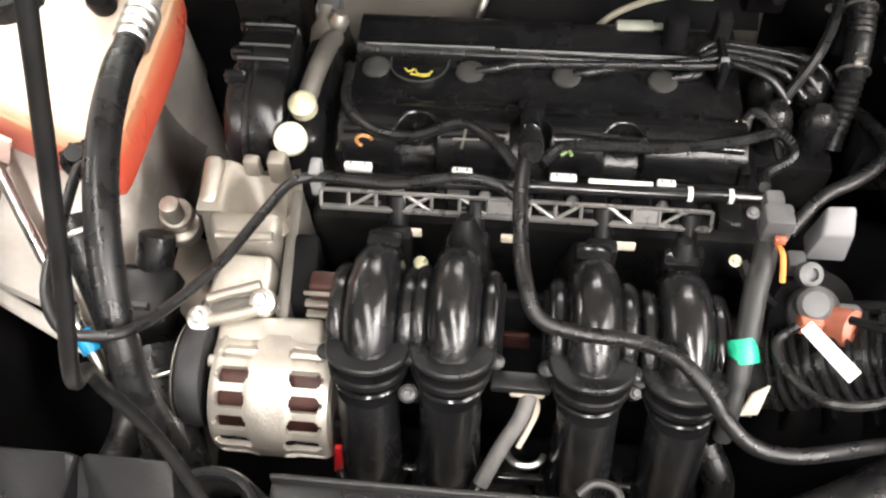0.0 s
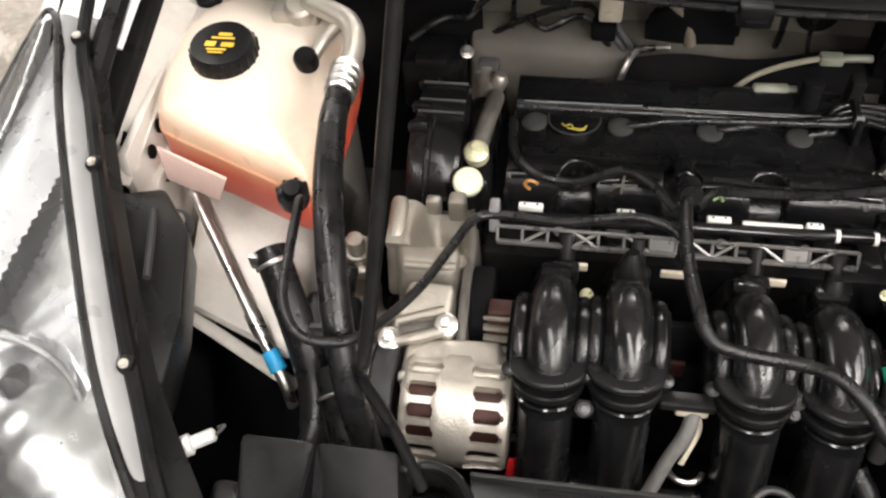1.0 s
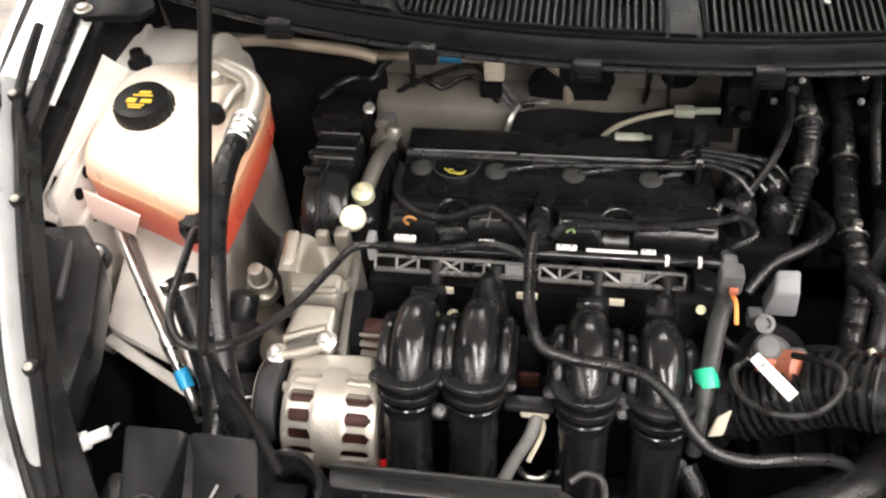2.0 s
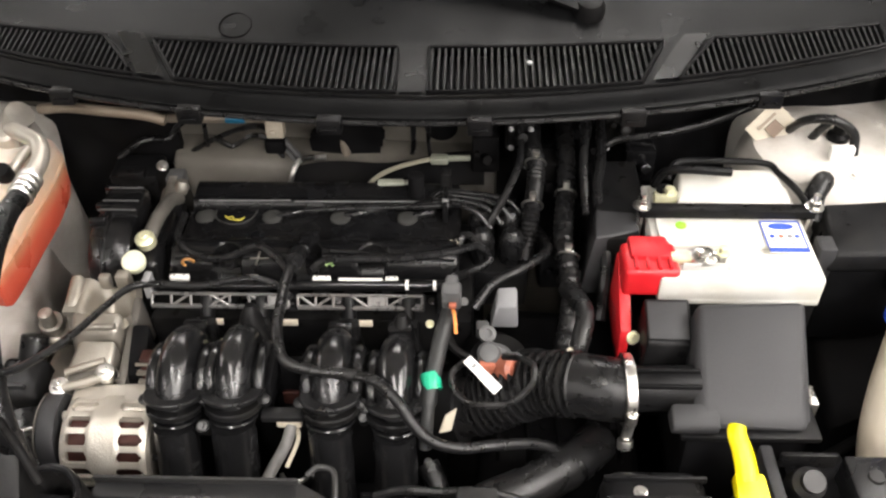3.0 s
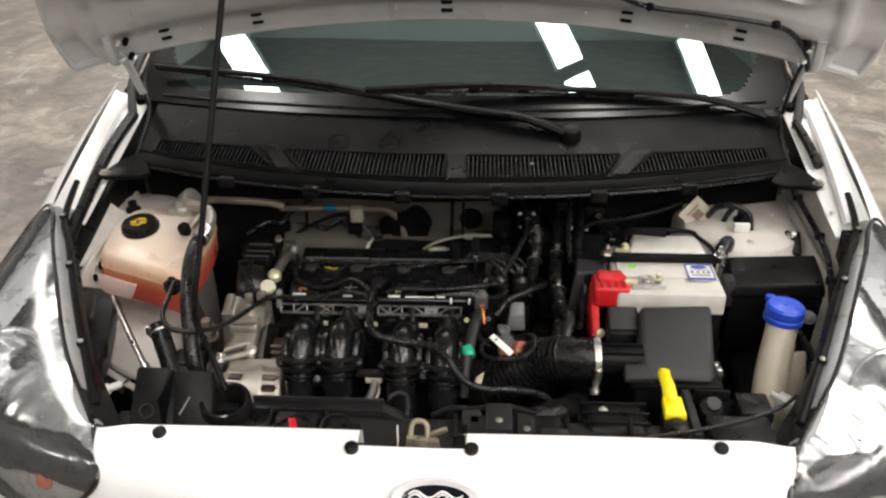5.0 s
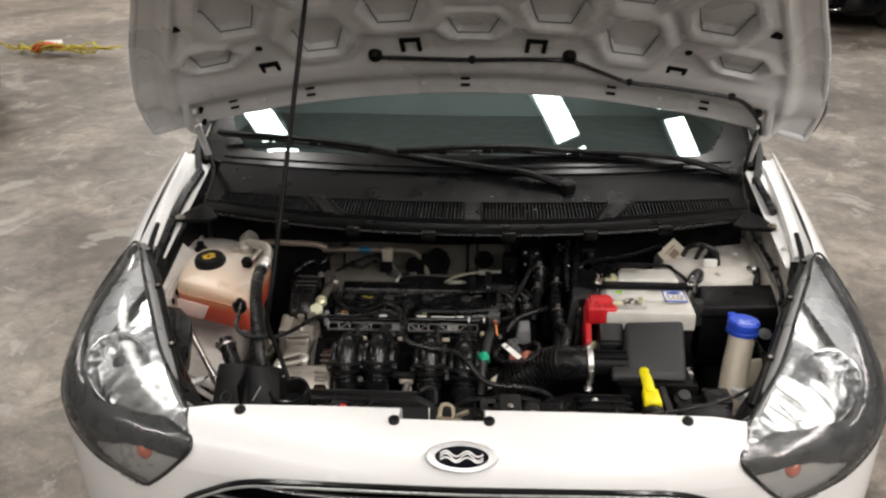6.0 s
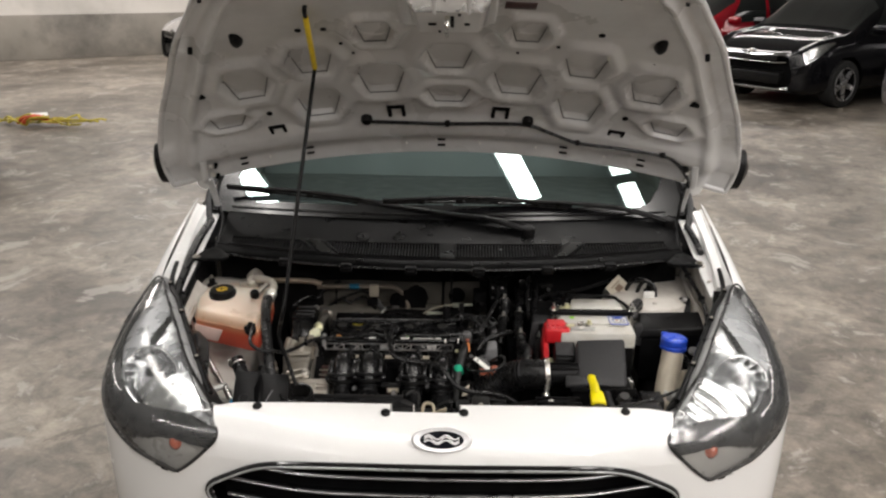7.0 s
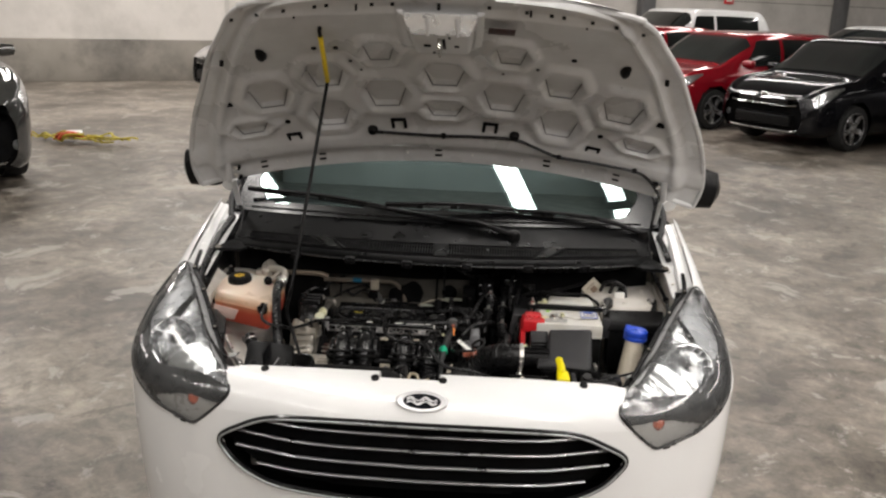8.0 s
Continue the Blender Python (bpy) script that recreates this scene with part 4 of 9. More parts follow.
def cowl(x, f):
    """The black scuttle panel: x across, f from the front lip (0) to the glass (1)."""
    rows = [(0.0, cowl_front(x) + 0.003, 0.921), (0.06, cowl_front(x) + 0.005, 0.929), (0.16, cowl_front(x) + 0.035, 0.940), (0.42, 0.765 + 0.22 * x * x, 0.950), (0.5, 0.785 + 0.22 * x * x, 0.955), (0.8, 0.85 + 0.24 * x * x, 0.982), (1.0, 0.895 + 0.26 * x * x, 1.004)]
    y, z = lerp_rows(rows, f)
    return V(x, y, z - 0.03 * x * x)


# vents: framed fields of upright slats; a near-black sheet stands for shade below
V_LO, V_HI = 0.17, 0.415
VENTS = [[(-0.660, V_LO), (-0.372, V_LO), (-0.438, V_HI), (-0.655, V_HI)],
         [(-0.312, V_LO), (-0.019, V_LO), (-0.021, V_HI), (-0.366, V_HI)],
         [(0.024, V_LO), (0.299, V_LO), (0.340, V_HI), (0.022, V_HI)],
         [(0.348, V_LO), (0.660, V_LO), (0.655, V_HI), (0.410, V_HI)]]
cw = part("cowl_panel", grid_surface(cowl, steps(-0.70, 0.70, 280), steps(0, 1, 50), lambda x, f: not any(inside(q, x, f) for q in VENTS), 0.004), COWL, car, "black plastic cowl panel with slotted vents")
part("cowl_lip", tube([cowl(x, 0.01) + V(0, -0.003, -0.002) for x in steps(-0.70, 0.70, 24)], 0.0035, 8, 2), RUBBER, cw, "rubber seal along the cowl edge")
part("cowl_fold", tube([cowl(x, 0.155) + V(0, -0.001, 0.001) for x in steps(-0.70, 0.70, 24)], 0.0022, 6, 2), BLACK, cw)
for x in (-0.47, -0.285, -0.10, 0.09, 0.285, 0.47):
    p = cowl(x, 0.0)
    part("cowl_clip", join(box(x - 0.016, x + 0.016, p.y - 0.014, p.y + 0.004, p.z - 0.014, p.z + 0.008, 0.003), box(x - 0.01, x + 0.01, p.y - 0.018, p.y - 0.013, p.z - 0.006, p.z - 0.002, 0.001)), BLACK, cw)
part("cowl_ridge", tube([cowl(x, 1.0) + V(0, -0.012, 0.004) for x in steps(-0.69, 0.69, 20)], 0.0035, 6, 2), BLACK, cw)
for quad in VENTS:
    loop = []
    for (a, b), (c, d) in zip(quad, quad[1:] + quad[:1]):
        loop += [cowl(a + (c - a) * t / 8, b + (d - b) * t / 8) + V(0, 0, 0.0035) for t in range(8)]
    part("vent_frame", tube(loop + [loop[0]], 0.0030, 6, 0, caps=False), SLAT, cw)
    x0, x1 = min(q[0] for q in quad), max(q[0] for q in quad)
    part("vent_shade", grid_surface(lambda x, f: cowl(x, f) + V(0, 0, -0.016), steps(x0, x1, 24), steps(V_LO - 0.02, V_HI + 0.02, 4)), DARK, cw)
    n = int((x1 - x0) / 0.0088)
    for k in range(n):
        x = x0 + (x1 - x0) * (k + 0.5) / n
        fs = [f for f in steps(V_LO, V_HI, 40) if inside(quad, x, f)]
        if len(fs) < 5:
            continue
        a, b = cowl(x, fs[0]) + V(0, 0, 0.0035), cowl(x, fs[-1]) + V(0, 0, 0.0035)
        sl = hull8([a + V(-0.0017, 0, -0.012), a + V(0.0017, 0, -0.012), b + V(0.0017, 0, -0.012), b + V(-0.0017, 0, -0.012)], [a + V(-0.0015, 0, 0), a + V(0.0015, 0, 0), b + V(0.0015, 0, 0), b + V(-0.0015, 0, 0)], 0)
        part("slat", sl, SLAT, cw, smooth=False)
part("cowl_badge", join(lathe([(0.004, 0), (0.004, 0.002)], cowl(0.155, 0.3) + V(0, 0, 0.006), (0, 0, 1), 10)), LAMP_GREY, cw)
part("cowl_plug", ring(cowl(-0.252, 0.56) + V(0, 0, 0.001), (0, -0.35, 1), 0.0225, 0.0012, 32, 6), DARK, cw)
part("centre_bridge", grid_surface(lambda x, f: cowl(x, f) + V(0, 0, 0.006), steps(-0.014, 0.017, 4), steps(0.16, 0.40, 8)), COWL, cw)
part("cowl_bridge", grid_surface(lambda x, f: cowl(x + (f - 0.3) * -0.20, f) + V(0, 0, 0.005), steps(-0.392, -0.352, 4), steps(0.17, 0.45, 8)), BRIDGE, cw)
part("cowl_bridge", grid_surface(lambda x, f: cowl(x + (f - 0.3) * 0.20, f) + V(0, 0, 0.005), steps(0.340, 0.376, 4), steps(0.17, 0.45, 8)), BRIDGE, cw)
for s in (-1, 1):
    part("cowl_ear", plate([(s * 0.640, 0.735), (s * 0.700, 0.845), (s * 0.724, 0.790), (s * 0.742, 0.722), (s * 0.726, 0.706), (s * 0.655, 0.712)], 0.908, 0.918, 0.003), COWL, cw, "black fixing ear of the cowl")
    part("ear_bolt", bolt((s * 0.731, 0.722, 0.918), (0, 0, 1), 0.008, 0.006), DULL_STEEL, cw)
    part("cowl_side", tube([cowl(s * 0.70, 0.02), cowl(s * 0.703, 0.4), cowl(s * 0.715, 0.8), screen(s * 0.765, 0.06), screen(s * 0.78, 0.3)], 0.006, 8, 6), SLAT, cw)


def wiper(pivot, knee, tip, far):
    w = part("wiper", lathe([(0.022, -0.02), (0.022, 0.004), (0.017, 0.014), (0.008, 0.017)], pivot, (0, -0.3, 1), 18), BLACK, car, "black windscreen wiper")
    part("wiper_arm", tube([pivot, V(*pivot).lerp(V(*knee), 0.5) + V(0, 0, 0.012), knee, V(*knee).lerp(V(*tip), 0.5) + V(0, 0, 0.004), tip], lambda f: 0.016 - 0.009 * f, 8, 8, flat=0.6), BLACK, w)
    a, b = V(*knee).lerp(V(*tip), 0.1), V(*far)
    part("wiper_blade", tube([a + V(0, 0.004, -0.006), a.lerp(b, 0.5) + V(0, 0.004, 0.012), b], 0.0075, 6, 8), BLACK, w)
    part("blade_rubber", tube([a.lerp(b, 0.02) + V(0, 0.006, -0.016), a.lerp(b, 0.5) + V(0, 0.012, -0.004), b + V(0, 0.004, -0.008)], 0.004, 6, 8), RUBBER, w)
    for f in (0.2, 0.42, 0.6, 0.8):
        q = a.lerp(b, f) + V(0, 0.005, 0.010 - 0.02 * abs(f - 0.5))
        part("blade_yoke", box(q.x - 0.012, q.x + 0.012, q.y - 0.006, q.y + 0.008, q.z - 0.014, q.z + 0.004, 0.003), BLACK, w)
    return w


wiper((0.241, 0.835, 0.975), (0.02, 0.875, 1.012), (-0.42, 0.985, 1.035), (-0.714, 1.05, 1.05))
wiper((0.69, 0.955, 0.975), (0.42, 0.945, 1.032), (0.05, 0.905, 1.05), (-0.198, 0.87, 1.055))

# ---------------------------------------------------------------- bay structure
bay = thing("engine_bay_shell", (0, 0.5, 0.3), "engine bay shell with dusty white inner panels", "engine bay", kind="structure")
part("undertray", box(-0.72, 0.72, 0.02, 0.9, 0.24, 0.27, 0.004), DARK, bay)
part("firewall", box(-0.72, 0.72, 0.885, 0.91, 0.26, 0.925, 0.003), FIREWALL, bay, "dusty beige firewall, darkened to stand for shade")
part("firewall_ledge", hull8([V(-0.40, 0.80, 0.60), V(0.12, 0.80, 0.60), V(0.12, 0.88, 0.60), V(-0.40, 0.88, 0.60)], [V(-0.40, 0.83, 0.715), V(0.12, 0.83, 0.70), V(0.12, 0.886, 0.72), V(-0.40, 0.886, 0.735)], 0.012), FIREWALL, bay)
part("insulation_shade_mat", grid_surface(lambda u, v: V(u, 0.862 + 0.012 * math.sin(23 * u) * math.sin(31 * v), v), steps(0.10, 0.50, 24), steps(0.5, 0.91, 20), None, 0.012), DARK, bay)
part("insulation_shade_mat", grid_surface(lambda u, v: V(u, 0.868 + 0.01 * math.sin(21 * u + 1) * math.sin(27 * v), v), steps(-0.60, -0.385, 14), steps(0.45, 0.79, 18), None, 0.012), DARK, bay)
# dark sheet along the wall's top stands in for shade under the cowl
part("insulation_shade_mat", grid_surface(lambda u, v: V(u, 0.868 + 0.008 * math.sin(17 * u) * math.sin(41 * v), v), steps(-0.70, 0.70, 60), steps(0.802, 0.918, 8), None, 0.010), DARK, bay)
# ragged dark oval stands in for the shading on the wall plate
part("insulation_shade_mat", grid_surface(lambda u, v: V(u, 0.866 + 0.010 * math.sin(37 * u) * math.sin(31 * v), v), steps(-0.195, -0.035, 50), steps(0.60, 0.795, 60), lambda u, v: (u + 0.115) ** 2 / 0.0030 + (v - 0.715) ** 2 / 0.0052 < 1 + 0.3 * math.sin(45 * u + 38 * v), 0.012), DARK, bay)
part("wall_hole", lathe([(0.026, 0), (0.026, 0.004), (0.02, 0.006)], (0.031, 0.884, 0.748), (0, -1, 0), 24), DARK, bay)
for s in (-1, 1):
    part("inner_fender", hull8([V(s * 0.69, 0.44, 0.50), V(s * 0.71, 0.44, 0.50), V(s * 0.72, 0.90, 0.50), V(s * 0.70, 0.90, 0.50)], [V(s * 0.712, 0.50, 0.80), V(s * 0.722, 0.50, 0.80), V(s * 0.735, 0.86, 0.815), V(s * 0.725, 0.86, 0.815)], 0.003), WHITE_BAY, bay)
    for yy, zz in ((0.535, 0.775), (0.565, 0.785), (0.545, 0.73)):
        part("panel_hole", lathe([(0.008, 0), (0.008, 0.002)], (s * 0.7045, yy, zz), (-s, 0, 0.15), 14), DARK, bay)
    # added near-black liner hides the floor and stands for shade behind the lamp
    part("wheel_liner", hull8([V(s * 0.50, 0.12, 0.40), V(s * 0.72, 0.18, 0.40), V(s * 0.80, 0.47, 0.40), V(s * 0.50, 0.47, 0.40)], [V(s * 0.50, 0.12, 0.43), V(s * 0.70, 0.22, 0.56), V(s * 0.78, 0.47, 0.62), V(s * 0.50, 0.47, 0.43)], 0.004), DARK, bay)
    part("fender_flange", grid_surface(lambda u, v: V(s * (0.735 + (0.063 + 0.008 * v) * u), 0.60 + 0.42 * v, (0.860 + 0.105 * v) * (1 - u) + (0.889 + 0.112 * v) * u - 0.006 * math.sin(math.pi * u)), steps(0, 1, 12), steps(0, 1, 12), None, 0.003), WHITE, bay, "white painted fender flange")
    # right rail and horn coloured near black to stand for the shade there
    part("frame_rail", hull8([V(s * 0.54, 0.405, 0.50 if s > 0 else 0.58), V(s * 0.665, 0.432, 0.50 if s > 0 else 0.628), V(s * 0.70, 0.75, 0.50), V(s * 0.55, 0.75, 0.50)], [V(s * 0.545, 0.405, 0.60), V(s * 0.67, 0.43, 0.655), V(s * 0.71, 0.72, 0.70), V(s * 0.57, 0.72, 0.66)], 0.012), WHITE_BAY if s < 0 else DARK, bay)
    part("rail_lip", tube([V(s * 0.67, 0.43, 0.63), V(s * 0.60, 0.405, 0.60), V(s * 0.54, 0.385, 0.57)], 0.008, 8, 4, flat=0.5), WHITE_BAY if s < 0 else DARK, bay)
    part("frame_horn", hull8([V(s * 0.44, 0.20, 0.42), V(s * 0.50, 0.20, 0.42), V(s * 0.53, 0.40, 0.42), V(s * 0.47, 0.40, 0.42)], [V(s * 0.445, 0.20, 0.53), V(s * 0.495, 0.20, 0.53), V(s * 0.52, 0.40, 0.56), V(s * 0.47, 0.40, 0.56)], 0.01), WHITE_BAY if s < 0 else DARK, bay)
    part("upper_rail", tube([V(s * 0.772, 0.62, 0.875), V(s * 0.782, 0.75, 0.915), V(s * 0.79, 0.9, 0.955), V(s * 0.79, 1.02, 0.985)], 0.018, 8, 6, flat=0.6), WHITE, bay)
    part("fender_seal", tube([V(s * 0.755, 0.80, 0.925), V(s * 0.752, 0.87, 0.945), V(s * 0.745, 0.95, 0.965)] if s > 0 else [V(s * 0.742, 0.50, 0.845), V(s * 0.752, 0.62, 0.872), V(s * 0.757, 0.8, 0.925), V(s * 0.745, 0.95, 0.965)], 0.010 if s > 0 else 0.013, 8, 6), RUBBER, bay)
    # left filler coloured black to stand for the shaded gap
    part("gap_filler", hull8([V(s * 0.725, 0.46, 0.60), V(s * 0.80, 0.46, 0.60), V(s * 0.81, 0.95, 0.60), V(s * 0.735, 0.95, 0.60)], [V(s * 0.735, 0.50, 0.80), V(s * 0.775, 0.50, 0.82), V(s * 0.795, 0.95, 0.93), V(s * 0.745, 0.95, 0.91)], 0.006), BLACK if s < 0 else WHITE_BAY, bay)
    part("hinge_cover", hull8([V(s * 0.70, 0.86, 0.88), V(s * 0.775, 0.84, 0.88), V(s * 0.785, 1.04, 0.93), V(s * 0.70, 1.06, 0.93)], [V(s * 0.705, 0.88, 0.915), V(s * 0.77, 0.86, 0.925), V(s * 0.78, 1.04, 0.985), V(s * 0.71, 1.05, 0.965)], 0.008), DARK, bay)
    for k in range(4):
        yy = 0.52 + 0.07 * k
        part("fender_bolt", bolt((s * 0.746, yy, 0.845 + 0.02 * k), (-s * 0.5, 0, 1), 0.005, 0.003), WHITE_BAY if s > 0 else BLACK, bay)
    o = 0.05 if s > 0 else 0.0
    deck = [(0.665 + o * 0.6, 0.475, 0.792), (0.597 + o, 0.35, 0.792), (0.585 + o, 0.25, 0.765), (0.57 + o * 0.6, 0.17, 0.742), (0.592 + o * 0.2, 0.16, 0.755), (0.625, 0.265, 0.79), (0.70, 0.42, 0.835)]
    if s < 0:
        deck = [(0.660, 0.470, 0.792), (0.622, 0.425, 0.785), (0.602, 0.335, 0.768), (0.602, 0.262, 0.748), (0.612, 0.255, 0.752), (0.640, 0.300, 0.786), (0.70, 0.42, 0.830)]
        flap = [(0.610, 0.262, 0.735), (0.575, 0.225, 0.718), (0.560, 0.180, 0.712), (0.590, 0.165, 0.735), (0.622, 0.25, 0.768)]
        part("shield_flap", hull8([V(s * (px + 0.004), py, pz - 0.035) for px, py, pz in flap], [V(s * px, py, pz) for px, py, pz in flap], 0.004), DARK, bay)
    part("lamp_shield", hull8([V(s * (px - 0.004), py, 0.55) if s > 0 else V(s * (px + 0.006), py, pz - 0.06) for px, py, pz in deck], [V(s * px, py, pz) for px, py, pz in deck], 0.006), BLACK if s > 0 else DECK, bay)
    part("shield_rib", tube([V(s * (0.655 + o * 0.6), 0.43, 0.80), V(s * (0.64 + o * 0.6), 0.385, 0.803), V(s * (0.632 + o * 0.5), 0.35, 0.799)], 0.004, 8, 4), BOX_GREY, bay)


def strut_tower(s):
    c = V(s * 0.60 if s > 0 else -0.70, 0.755, 0)
    t = part("strut_tower", lathe([(0.150, 0.42), (0.150, 0.60), (0.143, 0.70), (0.130, 0.775), (0.115, 0.803), (0.085, 0.812), (0.045, 0.814), (0.012, 0.816)], c, (0, 0, 1), 40), WHITE_BAY, bay, "dusty white strut tower")
    part("top_mount", lathe([(0.016, 0.812), (0.016, 0.822), (0.010, 0.826), (0.009, 0.838)], c, (0, 0, 1), 24), BLACK, t)
    for k in range(3):
        a = radians(30 + 120 * k)
        part("tower_nut", bolt(c + V(0.085 * math.cos(a), 0.085 * math.sin(a), 0.811), (0, 0, 1), 0.006, 0.005), WHITE_BAY, t)
    return t


tw = strut_tower(1)
strut_tower(-1)
part("tower_apron", hull8([V(0.50, 0.66, 0.5), V(0.73, 0.60, 0.5), V(0.74, 0.90, 0.5), V(0.46, 0.90, 0.5)], [V(0.51, 0.68, 0.765), V(0.72, 0.62, 0.765), V(0.73, 0.89, 0.83), V(0.48, 0.89, 0.80)], 0.02, 3), WHITE_BAY, bay)
part("tower_apron", hull8([V(-0.73, 0.60, 0.5), V(-0.60, 0.66, 0.5), V(-0.58, 0.90, 0.5), V(-0.74, 0.90, 0.5)], [V(-0.72, 0.62, 0.74), V(-0.605, 0.68, 0.74), V(-0.585, 0.89, 0.78), V(-0.73, 0.89, 0.81)], 0.02, 3), WHITE_BAY, bay)
lab = thing("tower_label", (0.51, 0.775, 0.82), "curled paper label tied by the strut tower", "label")
label_at = look((0.510, 0.772, 0.824), (0.28, -0.45, 1.70), 38)
part("paper", xf(grid_surface(lambda u, v: V(u, v, -0.006 * math.sin(u * 38) + 3.0 * v * v), steps(-0.024, 0.024, 8), steps(-0.029, 0.029, 8), None, 0.0012), label_at), PAPER_OLD, lab)
part("print_bar", xf(box(-0.014, 0.004, -0.010, 0.010, -0.0035, 0.0035, 0), label_at), mat("faded_print", (0.22, 0.15, 0.10), 0.6), lab)
part("print_bar", xf(box(0.008, 0.012, -0.016, 0.016, -0.004, 0.004, 0), label_at), mat("faded_print_b", (0.30, 0.24, 0.18), 0.6), lab)
br = thing("tower_hose", (0.58, 0.74, 0.82), "black ribbed hose bend over the strut tower", "hose")
part("hose_bend", tube([(0.535, 0.775, 0.815), (0.545, 0.745, 0.852), (0.575, 0.73, 0.862), (0.605, 0.725, 0.845), (0.61, 0.715, 0.815)], 0.0065, 10), RUBBER, br)
part("hose_bend", tube([(0.565, 0.76, 0.81), (0.57, 0.745, 0.84), (0.58, 0.735, 0.862)], 0.006, 10), RUBBER, br)
part("clip", box(0.572, 0.605, 0.70, 0.712, 0.815, 0.835, 0.003), PAPER, br)
bk = thing("tower_bracket", (0.694, 0.706, 0.8), "black bolted earth bracket on the tower", "bracket")
part("bracket_plate", xf(box(-0.016, 0.016, -0.035, 0.025, 0, 0.012, 0.006), pose(0.694, 0.70, 0.795, 28, 0, -8)), BLACK, bk)
part("bracket_nut", bolt((0.694, 0.706, 0.809), (0, -0.5, 1), 0.008, 0.008), STEEL, bk)

fw = thing("fender_wire", (0.72, 0.7, 0.85), "black wire clipped along the white inner fender", "wire")
part("wire_run", tube([(0.70, 0.885, 0.885), (0.712, 0.82, 0.872), (0.722, 0.74, 0.85), (0.727, 0.66, 0.835), (0.722, 0.58, 0.822), (0.712, 0.52, 0.80), (0.70, 0.46, 0.77), (0.69, 0.40, 0.74)], 0.0062, 8), RUBBER, fw)
for yy, zz, xx in ((0.78, 0.862, 0.717), (0.655, 0.835, 0.7275), (0.53, 0.804, 0.714)):
    part("wire_clip", box(xx - 0.009, xx + 0.009, yy - 0.007, yy + 0.007, zz - 0.008, zz + 0.007, 0.003), BLACK, fw)
vp = thing("fender_vent", (0.755, 0.55, 0.85), "black ribbed plastic vent piece at the fender edge", "vent")
part("vent_body", hull8([V(0.735, 0.52, 0.80), V(0.772, 0.52, 0.80), V(0.775, 0.60, 0.82), V(0.74, 0.60, 0.82)], [V(0.738, 0.525, 0.858), V(0.766, 0.525, 0.862), V(0.77, 0.595, 0.884), V(0.742, 0.595, 0.878)], 0.004), BLACK, vp)
for k in range(6):
    part("vent_rib", box(0.738, 0.768, 0.530 + 0.011 * k, 0.534 + 0.011 * k, 0.85, 0.868 + 0.003 * k, 0.001), BLACK_GLOSS, vp)

# radiator support along the front
rsup = thing("radiator_support", (0, 0.16, 0.7), "black plastic radiator support panel behind the bumper", "radiator support")
part("deck", hull8([V(-0.56, 0.085, 0.66), V(0.56, 0.085, 0.66), V(0.56, 0.215, 0.66), V(-0.56, 0.215, 0.66)], [V(-0.54, 0.093, 0.722), V(0.54, 0.093, 0.722), V(0.54, 0.205, 0.715), V(-0.54, 0.205, 0.715)], 0.006), DECK_GREY, rsup)
part("cross_bar", box(-0.32, -0.10, 0.205, 0.232, 0.66, 0.727, 0.004), DECK, rsup)
part("cross_bar_lip", box(-0.32, -0.10, 0.2235, 0.2275, 0.725, 0.736, 0.0015), DECK_GREY, rsup)
part("bar_end", hull8([V(-0.105, 0.205, 0.66), V(-0.056, 0.190, 0.66), V(-0.056, 0.214, 0.66), V(-0.105, 0.232, 0.66)], [V(-0.104, 0.208, 0.726), V(-0.058, 0.192, 0.716), V(-0.058, 0.210, 0.718), V(-0.104, 0.230, 0.728)], 0.003), DECK_GREY, rsup)
part("bar_hook", tube([(-0.092, 0.232, 0.733), (-0.080, 0.240, 0.737), (-0.064, 0.236, 0.736), (-0.060, 0.218, 0.730), (-0.060, 0.200, 0.722)], 0.0035, 8, 6), DECK_GREY, rsup)
part("wire_loop", tube([(-0.192, 0.125, 0.722), (-0.194, 0.150, 0.735), (-0.186, 0.166, 0.743), (-0.170, 0.170, 0.745), (-0.154, 0.166, 0.743), (-0.147, 0.150, 0.735), (-0.149, 0.125, 0.722)], 0.0026, 8, 6), BLACK, rsup)
part("socket_tag", xf(box(-0.006, 0.006, -0.016, 0.016, 0, 0.004, 0.001), pose(-0.237, 0.148, 0.7385, 0, 12, 18)), RED, rsup, "small red tag in the socket")
for x0, x1, y0, y1, z0, z1 in ((0.030, 0.062, 0.165, 0.205, 0.71, 0.738), (0.068, 0.112, 0.150, 0.218, 0.705, 0.742), (0.118, 0.150, 0.140, 0.205, 0.71, 0.734), (0.155, 0.20, 0.120, 0.165, 0.71, 0.737)):
    part("guide_block", box(x0, x1, y0, y1, z0, z1, 0.005), DECK_GREY, rsup)
for x, y, z in ((0.09, 0.17, 0.743), (0.134, 0.16, 0.735), (0.178, 0.135, 0.738)):
    part("guide_stud", bolt((x, y, z), (0, 0, 1), 0.004, 0.003), DULL_STEEL, rsup)
part("corner_box", hull8([V(-0.50, 0.11, 0.70), V(-0.385, 0.11, 0.70), V(-0.385, 0.215, 0.70), V(-0.50, 0.215, 0.70)], [V(-0.497, 0.125, 0.733), V(-0.44, 0.125, 0.733), V(-0.44, 0.205, 0.806), V(-0.497, 0.205, 0.806)], 0.005), BLACK, rsup)
